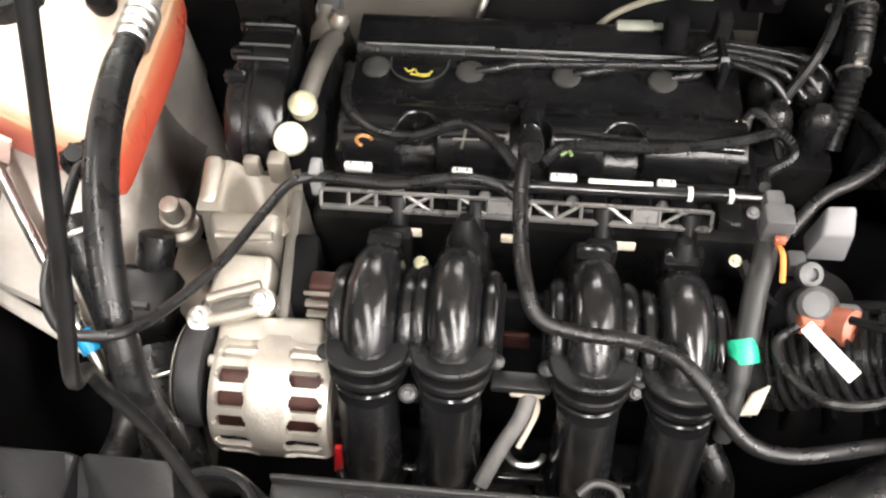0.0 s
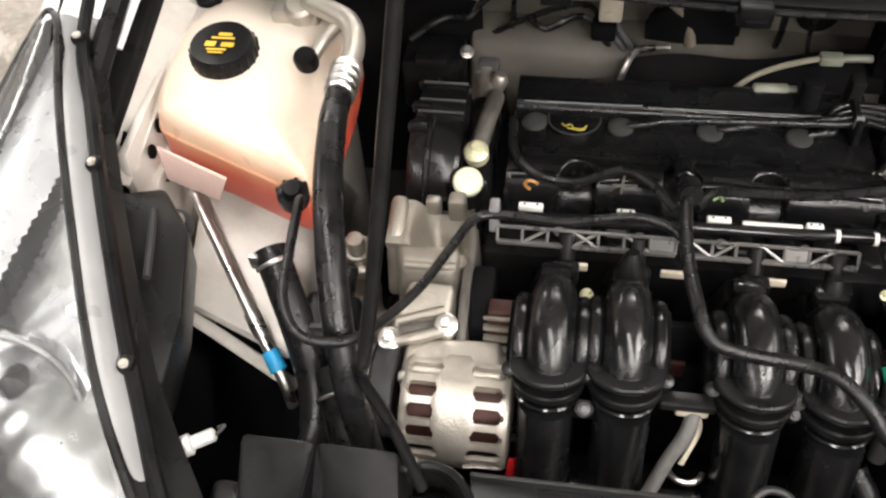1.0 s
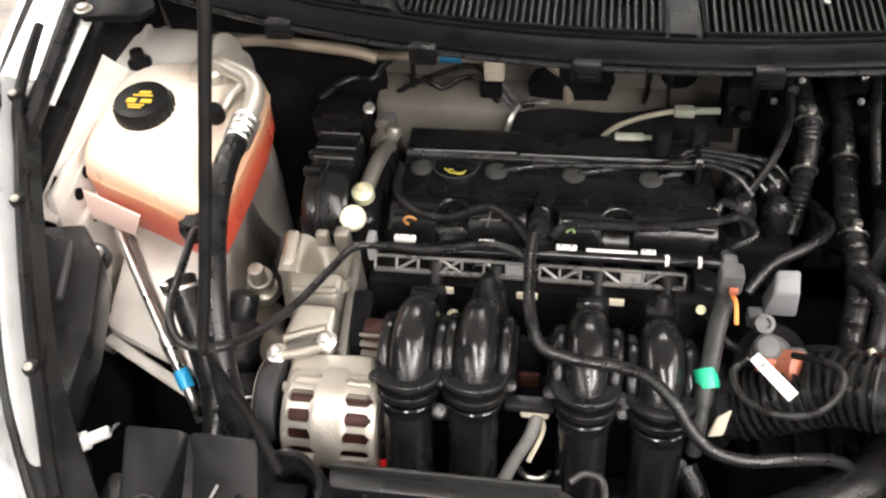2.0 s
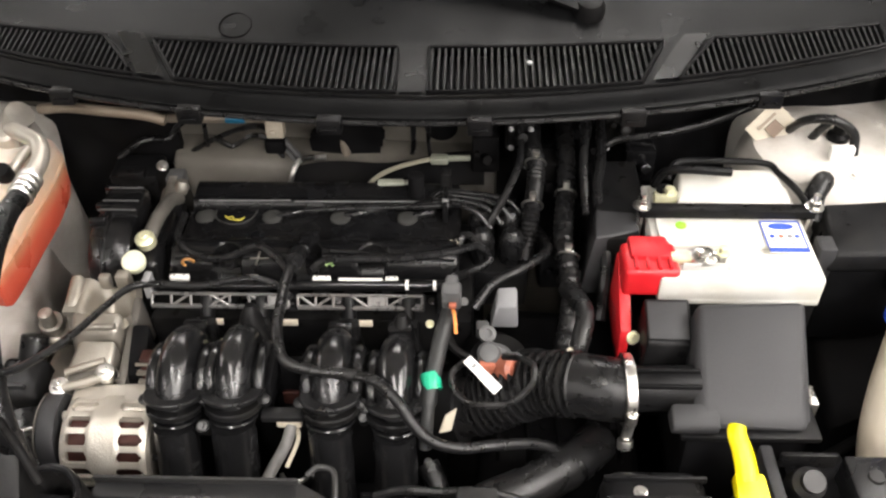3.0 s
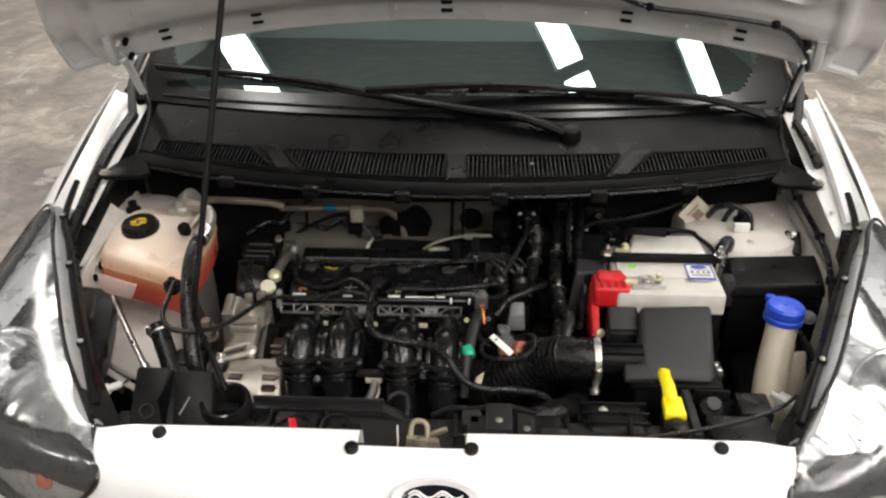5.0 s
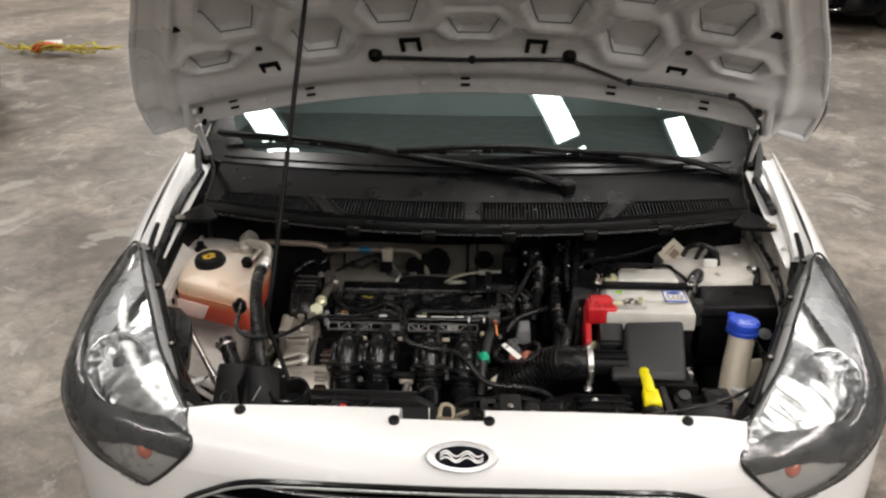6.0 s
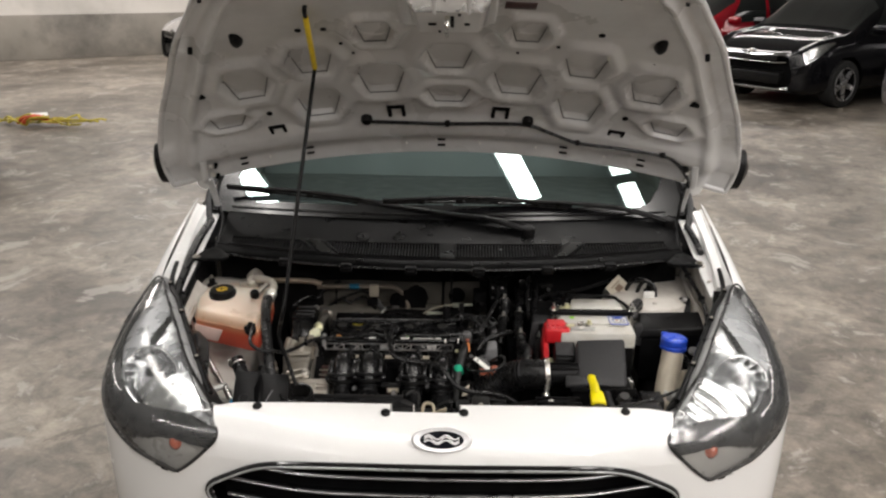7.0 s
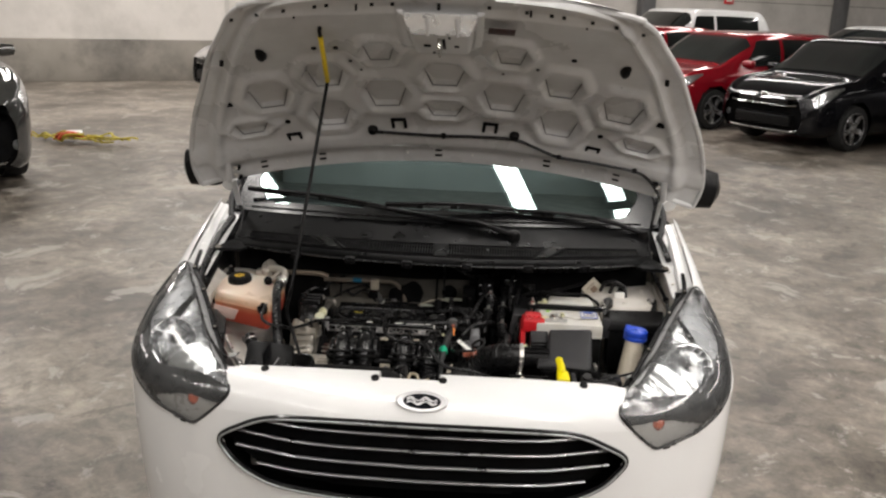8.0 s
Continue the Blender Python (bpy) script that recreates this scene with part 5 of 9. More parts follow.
part("corner_box", hull8([V(-0.44, 0.11, 0.70), V(-0.36, 0.11, 0.70), V(-0.36, 0.215, 0.70), V(-0.44, 0.215, 0.70)], [V(-0.437, 0.128, 0.730), V(-0.362, 0.128, 0.730), V(-0.372, 0.208, 0.798), V(-0.437, 0.208, 0.80)], 0.005), BLACK, rsup)
part("corner_lip", box(-0.4985, -0.362, 0.1235, 0.1265, 0.727, 0.7325, 0.001), BOX_GREY, rsup)
part("corner_seam", box(-0.4395, -0.4365, 0.128, 0.205, 0.735, 0.7995, 0.001), DARK, rsup)
part("corner_disc", ring((-0.470, 0.150, 0.7585), (0, -0.68, 0.74), 0.011, 0.0012, 20, 6), BOX_GREY, rsup)
part("corner_scratch", rod((-0.418, 0.150, 0.7525), (-0.405, 0.172, 0.771), 0.0014, 6), GREY_PLUG, rsup)
part("corner_step", box(-0.40, -0.30, 0.10, 0.165, 0.70, 0.738, 0.006), DECK, rsup)
for x in (-0.28, -0.19, 0.02, 0.11, 0.20, 0.30, 0.45):
    part("deck_rib", box(x - 0.003, x + 0.003, 0.10, 0.20, 0.715, 0.731, 0.001), BLACK, rsup)
for k, (x0, x1, y0, y1, z) in enumerate(((-0.27, -0.20, 0.12, 0.19, 0.735), (-0.18, -0.13, 0.11, 0.17, 0.731), (0.04, 0.10, 0.11, 0.19, 0.738), (0.12, 0.19, 0.13, 0.2, 0.733), (0.42, 0.52, 0.12, 0.2, 0.742))):
    part("deck_pad", box(x0, x1, y0, y1, 0.71, z, 0.005), BLACK if k % 2 else DECK, rsup)
part("deck_socket", lathe([(0.03, 0.71), (0.03, 0.735), (0.024, 0.738), (0.02, 0.725)], (-0.235, 0.15, 0), (0, 0, 1), 28), BLACK, rsup)
part("deck_mark", box(0.19, 0.24, 0.10, 0.115, 0.735, 0.743, 0.002), ORANGE, rsup)
part("deck_mark", box(0.243, 0.275, 0.10, 0.115, 0.735, 0.742, 0.002), PAPER, rsup)
ho = thing("rod_socket", (-0.35, 0.19, 0.72), "round black prop rod socket on the radiator support", "socket")
part("socket_ring", lathe([(0.042, 0.0), (0.042, 0.050), (0.039, 0.056), (0.034, 0.056), (0.031, 0.045), (0.031, 0.0)], (-0.35, 0.185, 0.705), (0, -0.15, 1), 36), BLACK, ho)
part("socket_rim", ring((-0.35, 0.177, 0.762), (0, -0.15, 1), 0.0365, 0.0042, 36, 8), BLACK_GLOSS, ho)
part("socket_core", xf(box(-0.02, 0.02, -0.012, 0.012, 0, 0.03, 0.004), pose(-0.35, 0.185, 0.715)), DARK, ho)
ht = thing("hood_latch", (-0.02, 0.09, 0.74), "worn steel hood latch in the bumper notch", "latch")
TAN_ZINC = mat("tan_zinc_plate", (0.33, 0.29, 0.21), 0.42, 0.55, var=0.15, scale=40, dirt=(0.14, 0.11, 0.08), dscale=30, damt=0.6)
part("latch_plate", hull8([V(-0.058, 0.118, 0.69), V(0.002, 0.118, 0.69), V(0.002, 0.135, 0.69), V(-0.058, 0.135, 0.69)], [V(-0.054, 0.122, 0.742), V(-0.004, 0.122, 0.735), V(-0.004, 0.134, 0.735), V(-0.054, 0.134, 0.742)], 0.003), TAN_ZINC, ht)
part("latch_hook", tube([(-0.047, 0.128, 0.733), (-0.047, 0.139, 0.748), (-0.043, 0.145, 0.755), (-0.034, 0.147, 0.756), (-0.025, 0.144, 0.753), (-0.022, 0.138, 0.746), (-0.023, 0.128, 0.733)], 0.0046, 10, 6), TAN_ZINC, ht, "tan zinc hook loop")
part("latch_lever", join(xf(box(-0.016, 0.016, -0.003, 0.003, -0.005, 0.005, 0.002), pose(-0.006, 0.142, 0.738, 0, -12, 20)), rod((-0.03, 0.120, 0.735), (-0.03, 0.112, 0.738), 0.010, 16, 0.002)), TAN_ZINC, ht)
part("latch_spring", tube([(-0.068, 0.13 + 0.006 * math.cos(k * 1.57), 0.72 + 0.0016 * k + 0.006 * math.sin(k * 1.57)) for k in range(24)], 0.0012, 5, 2), STEEL, ht)

# dark round cover and side blocks in front of the air box
dc = thing("resonator_cover", (0.285, 0.21, 0.62), "low rounded black resonator in front of the air box", "resonator")
part("dome", hull8([V(0.215, 0.165, 0.60), V(0.345, 0.165, 0.60), V(0.345, 0.27, 0.60), V(0.215, 0.27, 0.60)], [V(0.225, 0.175, 0.725), V(0.335, 0.175, 0.725), V(0.335, 0.262, 0.722), V(0.225, 0.262, 0.722)], 0.022, 4), BLACK, dc)
for k in range(3):
    part("dome_rib", box(0.225, 0.335, 0.19 + 0.025 * k, 0.195 + 0.025 * k, 0.718, 0.7285, 0.002), BLACK, dc)
part("dome_screw", bolt((0.262, 0.225, 0.7245), (0, 0, 1), 0.005), STEEL, dc)
sbx = thing("bracket_block", (0.44, 0.22, 0.64), "black sensor bracket beside the dipstick", "bracket")
part("block", box(0.482, 0.535, 0.212, 0.268, 0.62, 0.737, 0.004), DECK, sbx)
part("block_boss", lathe([(0.009, 0), (0.008, 0.003)], (0.508, 0.24, 0.737), (0, 0, 1), 18), DECK_GREY, sbx)
part("block", box(0.40, 0.415, 0.17, 0.29, 0.60, 0.725, 0.004), BOX_GREY, sbx)
part("sensor_can", lathe([(0.018, 0), (0.018, 0.03), (0.012, 0.036), (0.012, 0.045)], (0.441, 0.252, 0.70), (0, -0.5, 1), 18), DECK_GREY, sbx)
part("can_plate", box(0.415, 0.475, 0.262, 0.268, 0.72, 0.742, 0.002), BLACK, sbx)
part("block", box(0.43, 0.50, 0.23, 0.30, 0.60, 0.70, 0.006), DARK, sbx)
wc = thing("latch_cable", (0.3, 0.11, 0.73), "thin black latch cable along the front edge", "cable")
part("cable_run", tube([(0.02, 0.14, 0.735), (0.14, 0.12, 0.745), (0.25, 0.125, 0.742), (0.42, 0.155, 0.752), (0.52, 0.185, 0.765), (0.57, 0.23, 0.76)], 0.0035, 8), RUBBER, wc)

# ---------------------------------------------------------------- engine
eng = thing("engine", (-0.13, 0.55, 0.3), "transverse petrol engine with black plastic valve cover", "engine")
part("block", box(-0.36, 0.10, 0.42, 0.70, 0.30, 0.60, 0.02), DARK, eng)
part("cylinder_head", box(-0.345, 0.085, 0.495, 0.70, 0.58, 0.70, 0.008), BLACK, eng)
VC = [(0.0, 0.552, 0.696), (0.06, 0.556, 0.719), (0.13, 0.565, 0.737), (0.20, 0.580, 0.7475), (0.28, 0.597, 0.7485), (0.34, 0.609, 0.743), (0.40, 0.621, 0.7355), (0.64, 0.680, 0.733), (0.69, 0.6895, 0.7365), (0.71, 0.692, 0.7415), (0.75, 0.698, 0.7425), (0.93, 0.742, 0.739), (1.0, 0.748, 0.68)]
SCALLOPS = (-0.249, -0.141, -0.052)


def valve_cover(x, f):
    y, z = lerp_rows(VC, f)
    for c in SCALLOPS:
        d = max(abs(x - c) / 0.0195, math.hypot((x - c) / 0.021, max(0, y - 0.572) / 0.021))
        if d < 1 and f < 0.4:
            z -= (0.022 if y < 0.585 else 0.016) * min(1, (1 - d) * 7)
    if 0.42 < f < 0.62:
        z += 0.0006 * math.sin(x * 61)
    return V(x, y, z)


vc = part("valve_cover", grid_surface(valve_cover, steps(-0.325, 0.062, 200), steps(0, 1, 110)), COVER, eng, "satin black valve cover")
part("cover_end", box(-0.327, -0.318, 0.55, 0.745, 0.68, 0.733, 0.004), COVER, vc)
part("cover_end", box(0.055, 0.066, 0.55, 0.745, 0.68, 0.733, 0.004), COVER, vc)
part("cover_rim", box(-0.33, 0.07, 0.541, 0.553, 0.689, 0.700, 0.003), COVER, vc)
# grey tubes draw the thin highlight on the cover's rear ridge
for x0, x1 in ((-0.316, -0.182), (-0.176, 0.045)):
    part("cover_edge_glint", tube([(x0, 0.6922, 0.7425), ((x0 + x1) / 2, 0.6926, 0.7428), (x1, 0.6935, 0.743)], 0.0009, 6, 0), GREYCAST, vc, "thin highlight drawn along the ridge")
for x0, x1 in ((-0.320, -0.272), (-0.226, -0.164), (-0.118, -0.075), (-0.029, 0.058)):
    part("cover_shoulder", tube([(x0, 0.574, 0.7395), ((x0 + x1) / 2, 0.575, 0.7400), (x1, 0.574, 0.7395)], 0.0068, 12, 4), BLACK_GLOSS, vc, "glossy rounded shoulder of the cover")
for x in (SCALLOPS[0], SCALLOPS[2]):
    part("cover_bolt", bolt((x, 0.576, 0.7255), (0, -0.4, 1), 0.0065), COVER, vc)
    part("bolt_hood", ring((x, 0.574, 0.741), (0, -0.35, 1), 0.0205, 0.0016, 24, 6, 8, 172), COVER, vc)
for x in (-0.302, -0.205, -0.107, -0.011):
    part("plug_grommet", lathe([(0.0150, 0), (0.0145, 0.003), (0.0125, 0.0045), (0.006, 0.005)], (x, 0.666, 0.7325), (0, -0.05, 1), 20), GROMMET, vc)
for x in (-0.31, -0.275, -0.225, -0.165, -0.09, -0.02, 0.02):
    part("cover_nib", box(x - 0.002, x + 0.002, 0.603, 0.612, 0.7415, 0.7475, 0.001), COVER, vc)
oc = part("oil_cap", plate([(-0.287, 0.677), (-0.227, 0.677), (-0.230, 0.660), (-0.240, 0.648), (-0.250, 0.643), (-0.264, 0.643), (-0.275, 0.648), (-0.285, 0.660)], 0.730, 0.7395, 0.0025), COVER, eng, "black oil filler cap with a yellow mark")
part("cap_bow", tube([(-0.287, 0.677, 0.7395), (-0.285, 0.660, 0.7395), (-0.275, 0.648, 0.7395), (-0.257, 0.6425, 0.7395), (-0.240, 0.648, 0.7395), (-0.230, 0.660, 0.7395), (-0.227, 0.677, 0.7395)], 0.0009, 6, 6), GROMMET, oc)
CAP_YELLOW = mat("worn_yellow_print", (0.34, 0.28, 0.03), 0.5)
for pts in ([(-0.014, 0.004), (-0.010, 0.0), (-0.004, 0.003), (0.0, -0.003), (0.010, -0.003), (0.014, 0.002)], [(-0.008, -0.003), (0.006, -0.006), (0.012, -0.004)]):
    part("cap_mark", tube([V(-0.257 + a, 0.656 + b, 0.7398) for a, b in pts], 0.0012, 5, 3), CAP_YELLOW, oc)
for k, x0 in enumerate((-0.198, -0.100, -0.002, 0.008)):
    dy = 0.009 * k
    part("spark_lead", tube([(x0, 0.666 + dy * 0.2, 0.7355), (x0 + 0.018, 0.667 + dy * 0.3, 0.739), (min(x0 + 0.06, 0.02), 0.674 + dy * 0.5, 0.7415), (0.030, 0.672 + dy, 0.752), (0.055, 0.672 + dy, 0.757), (0.085 + 0.014 * k, 0.655 + dy, 0.757), (0.108 + 0.016 * k, 0.640 + dy, 0.738)], 0.0042, 10), LEAD, eng)
part("lead_comb", join(box(0.040, 0.047, 0.655, 0.715, 0.735, 0.766, 0.002), box(0.036, 0.051, 0.70, 0.722, 0.73, 0.785, 0.003)), BLACK, eng)
part("lead_clip", box(0.0395, 0.0475, 0.664, 0.669, 0.752, 0.768, 0.001), GREY_PLUG, eng)
for k in range(4):
    x, y = 0.095 + 0.042 * (k % 2), 0.625 + 0.045 * (k // 2)
    part("coil_tower", lathe([(0.016, 0.66), (0.016, 0.70), (0.0185, 0.705), (0.0185, 0.728), (0.014, 0.742), (0.008, 0.748)], (x, y, 0), (0, 0, 1), 18), RUBBER, eng)
part("coil_pack", box(0.068, 0.160, 0.595, 0.70, 0.63, 0.695, 0.006), BLACK, eng)
part("coil_harness", tube([(0.062, 0.60, 0.72), (0.07, 0.62, 0.742), (0.088, 0.61, 0.738), (0.10, 0.585, 0.72)], 0.0055, 8), RUBBER, eng)
part("coil_clip", join(rod((0.052, 0.597, 0.735), (0.062, 0.606, 0.744), 0.0028, 8), rod((0.062, 0.597, 0.735), (0.052, 0.606, 0.744), 0.0028, 8)), PAPER_OLD, eng)
part("breather_tee", join(rod((-0.141, 0.612, 0.744), (-0.141, 0.555, 0.766), 0.0105, 18, 0.002), box(-0.154, -0.128, 0.596, 0.612, 0.737, 0.757, 0.003), box(-0.147, -0.135, 0.560, 0.585, 0.765, 0.772, 0.002)), BLACK_GLOSS, eng)
# front face of the head below the cover
for k in range(9):
    x = -0.30 + 0.042 * k
    part("head_boss", hull8([V(x, 0.49, 0.62), V(x + 0.028, 0.49, 0.62), V(x + 0.028, 0.54, 0.62), V(x, 0.54, 0.62)], [V(x, 0.51, 0.705 + 0.006 * (k % 3)), V(x + 0.026, 0.51, 0.705), V(x + 0.026, 0.545, 0.705), V(x, 0.545, 0.71)], 0.004), BLACK, eng)
    part("head_stud", bolt((x + 0.036, 0.53, 0.702), (0, -0.5, 1), 0.004, 0.004), (GREYCAST, BLACK_GLOSS)[k % 2], eng)
    part("head_fin", box(x + 0.004, x + 0.022, 0.5095, 0.513, 0.706 + 0.006 * (k % 2), 0.7085 + 0.006 * (k % 2), 0.001), PLUG_DARK, eng)

# timing side
tmg = part("timing_cover", join(lathe([(0.03, 0), (0.062, 0.002), (0.068, 0.012), (0.068, 0.052), (0.064, 0.058)], (-0.432, 0.60, 0.715), (1, 0, 0), 48), lathe([(0.068, 0), (0.0705, 0.002), (0.0705, 0.006), (0.068, 0.008)], (-0.412, 0.60, 0.715), (1, 0, 0), 48), box(-0.425, -0.35, 0.56, 0.66, 0.45, 0.74, 0.01), box(-0.428, -0.372, 0.61, 0.665, 0.72, 0.79, 0.008)), COVER, eng, "black timing belt cover")
for z, y in ((0.792, 0.615), (0.792, 0.655), (0.79, 0.585)):
    part("cover_tab", box(-0.432, -0.41, y, y + 0.012, z - 0.012, z, 0.003), BLACK_GLOSS, tmg)
for y, z in ((0.628, 0.789), (0.612, 0.786), (0.655, 0.7905)):
    part("cover_line", box(-0.425, -0.375, y, y + 0.0016, z, z + 0.003, 0.0007), PLUG_DARK, tmg)
part("cover_notch", box(-0.386, -0.366, 0.537, 0.549, 0.735, 0.752, 0.002), DARK, tmg)
part("cam_housing", hull8([V(-0.395, 0.53, 0.64), V(-0.335, 0.53, 0.64), V(-0.335, 0.76, 0.64), V(-0.385, 0.76, 0.64)], [V(-0.388, 0.555, 0.745), V(-0.342, 0.555, 0.745), V(-0.345, 0.75, 0.738), V(-0.375, 0.75, 0.738)], 0.012, 3), COVER, eng)
part("solenoid", join(lathe([(0.013, 0), (0.014, 0.02), (0.010, 0.03), (0.012, 0.045)], (-0.366, 0.70, 0.728), (0.0, 0.6, 0.15), 18), lathe([(0.009, 0), (0.011, 0.012), (0.007, 0.02)], (-0.352, 0.72, 0.735), (0.3, 0.2, 1), 12)), DULL_STEEL, eng)
part("solenoid_plug", box(-0.378, -0.352, 0.735, 0.765, 0.725, 0.748, 0.004), PLUG_DARK, eng)
part("filler_pipe", tube([(-0.352, 0.705, 0.735), (-0.348, 0.67, 0.760), (-0.352, 0.625, 0.766), (-0.358, 0.59, 0.757)], 0.0100, 14), GREYED_STEEL, eng, "grimy metal pipe")
sn = part("cam_sensor", lathe([(0.0145, 0), (0.0155, 0.003), (0.0155, 0.010), (0.0135, 0.0125)], (-0.362, 0.540, 0.755), (0.05, -0.55, 1), 28), IVORY, eng, "round ivory plastic plug")
part("sensor_body", lathe([(0.010, 0), (0.0135, 0.004), (0.0135, 0.016), (0.009, 0.020)], (-0.358, 0.582, 0.752), (0.0, -0.3, 1), 18), ZINC, eng, "yellow-zinc sensor body")
part("sensor_bolt", bolt((-0.358, 0.577, 0.771), (0, -0.3, 1), 0.006), ZINC, eng)
part("pulley", lathe([(0.03, 0), (0.055, 0.0), (0.055, 0.006), (0.048, 0.01), (0.048, 0.018), (0.055, 0.022), (0.055, 0.028), (0.02, 0.03)], (-0.47, 0.47, 0.56), (1, 0, 0), 32), DARK, eng)

# engine mount bracket, cast aluminium
mb = thing("engine_bracket", (-0.385, 0.44, 0.6), "bare cast aluminium engine mount bracket", "bracket")
part("saddle", grid_surface(lambda u, v: V(-0.437 + 0.080 * u, 0.514 - 0.052 * v, 0.752 - 0.052 * smoothstep(0.26, 0.62, u) * (1 - 0.55 * smoothstep(0.86, 1.0, u)) * math.sin(math.pi * min(1, 0.12 + 0.75 * v)) - 0.010 * v), steps(0, 1, 30), steps(0, 1, 20), None, 0.010), ALU, mb)
part("saddle_post", hull8([V(-0.441, 0.455, 0.66), V(-0.417, 0.455, 0.66), V(-0.417, 0.517, 0.66), V(-0.441, 0.517, 0.66)], [V(-0.438, 0.468, 0.744), V(-0.419, 0.468, 0.744), V(-0.419, 0.514, 0.762), V(-0.438, 0.514, 0.762)], 0.007, 3), ALU, mb)
part("saddle_lug", join(box(-0.378, -0.360, 0.502, 0.520, 0.735, 0.765, 0.004), box(-0.402, -0.386, 0.506, 0.518, 0.738, 0.760, 0.004)), ALU, mb)
part("cheek", hull8([V(-0.424, 0.432, 0.66), V(-0.360, 0.432, 0.66), V(-0.357, 0.470, 0.66), V(-0.430, 0.470, 0.66)], [V(-0.418, 0.438, 0.733), V(-0.363, 0.438, 0.733), V(-0.359, 0.466, 0.742), V(-0.428, 0.466, 0.742)], 0.008, 3), ALU, mb)
part("cross_rib", tube([(-0.412, 0.4375, 0.740), (-0.386, 0.436, 0.742), (-0.361, 0.4375, 0.743)], 0.0045, 10, 4), ALU, mb)
part("slope_plate", hull8([V(-0.428, 0.372, 0.665), V(-0.362, 0.378, 0.665), V(-0.360, 0.432, 0.68), V(-0.412, 0.432, 0.68)], [V(-0.424, 0.380, 0.700), V(-0.364, 0.386, 0.702), V(-0.361, 0.430, 0.727), V(-0.408, 0.430, 0.727)], 0.006, 3), ALU, mb)
part("side_rib", hull8([V(-0.359, 0.37, 0.66), V(-0.343, 0.37, 0.66), V(-0.343, 0.50, 0.66), V(-0.359, 0.50, 0.66)], [V(-0.358, 0.385, 0.69), V(-0.346, 0.385, 0.69), V(-0.346, 0.50, 0.735), V(-0.358, 0.50, 0.735)], 0.004), GREYED_STEEL, mb, "dull grey side flange")
part("foot_bar", tube([(-0.414, 0.388, 0.712), (-0.392, 0.394, 0.7165), (-0.368, 0.4015, 0.719)], 0.0048, 12, 4), ALU, mb)
part("foot_bar", tube([(-0.414, 0.370, 0.704), (-0.392, 0.375, 0.707), (-0.368, 0.383, 0.710)], 0.0060, 12, 4), ALU, mb)
# duller grey block stands for the shade between the two bars
part("foot_recess", hull8([V(-0.412, 0.374, 0.690), V(-0.370, 0.384, 0.690), V(-0.370, 0.398, 0.690), V(-0.412, 0.388, 0.690)], [V(-0.412, 0.374, 0.7045), V(-0.370, 0.384, 0.7075), V(-0.370, 0.398, 0.711), V(-0.412, 0.388, 0.708)], 0.001), GREYED_STEEL, mb, "shaded pocket between the bars")
for x, y, z in ((-0.419, 0.375, 0.697), (-0.365, 0.391, 0.706)):
    part("bracket_bolt", join(lathe([(0.0115, -0.01), (0.0125, 0.0), (0.0115, 0.010), (0.008, 0.012)], (x, y, z), (0, -0.4, 1), 20), bolt((x, y - 0.004, z + 0.011), (0, -0.4, 1), 0.0062, 0.008)), STEEL, mb)
part("mount_stud", join(rod((-0.482, 0.50, 0.64), (-0.479, 0.49, 0.712), 0.010, 16, 0.003), rod((-0.481, 0.50, 0.655), (-0.48, 0.496, 0.672), 0.020, 20, 0.003), rod((-0.481, 0.50, 0.677), (-0.48, 0.496, 0.690), 0.0165, 20, 0.003)), DULL_STEEL, mb, "steel mount stud")
part("mount_arm", tube([(-0.485, 0.51, 0.60), (-0.47, 0.46, 0.625), (-0.445, 0.42, 0.645), (-0.42, 0.40, 0.665)], 0.02, 12), ALU, mb)

# alternator
al = thing("alternator", (-0.348, 0.32, 0.54), "cast aluminium alternator with copper windings behind its slots", "alternator")
ac, arad = V(-0.348, 0.338, 0.646), 0.052
part("winding", lathe([(0.036, -0.047), (0.0435, -0.046), (0.0435, 0.046), (0.036, 0.047)], ac, (1, 0, 0), 40), COPPER, al, "copper winding")
SLOTS = 17


def slot_open(x, a):
    """True where the casing is slotted: long openings either side of a waisted middle band."""
    k = a * SLOTS / (2 * math.pi)
    d = abs(k - round(k))
    mid = 0.0135 + 0.004 * math.cos(2 * (a - 2.2))
    if not mid < abs(x) < 0.0445:
        return False
    e = min(abs(x) - mid, 0.0445 - abs(x))
    return d < 0.35 * min(1.0, 0.35 + e / 0.004)


part("casing", grid_surface(lambda x, a: ac + V(x, (arad + 0.0015 * smoothstep(0.022, 0.014, abs(x)) - 0.003 * smoothstep(0.044, 0.050, abs(x))) * math.cos(a), (arad + 0.0015 * smoothstep(0.022, 0.014, abs(x)) - 0.003 * smoothstep(0.044, 0.050, abs(x))) * math.sin(a)), steps(-0.0505, 0.0505, 74), steps(math.pi * 0.28, math.pi * 1.62, 170), lambda x, a: not slot_open(x, a), -0.005), ALU_BRIGHT, al, "slotted cast casing")
part("end_ring", lathe([(0.020, 0.045), (0.049, 0.046), (0.0495, 0.050), (0.046, 0.053), (0.02, 0.054)], ac, (1, 0, 0), 48), ALU, al)
part("end_ring", lathe([(0.020, -0.054), (0.046, -0.053), (0.0495, -0.050), (0.049, -0.046), (0.02, -0.045)], ac, (1, 0, 0), 48), ALU, al)
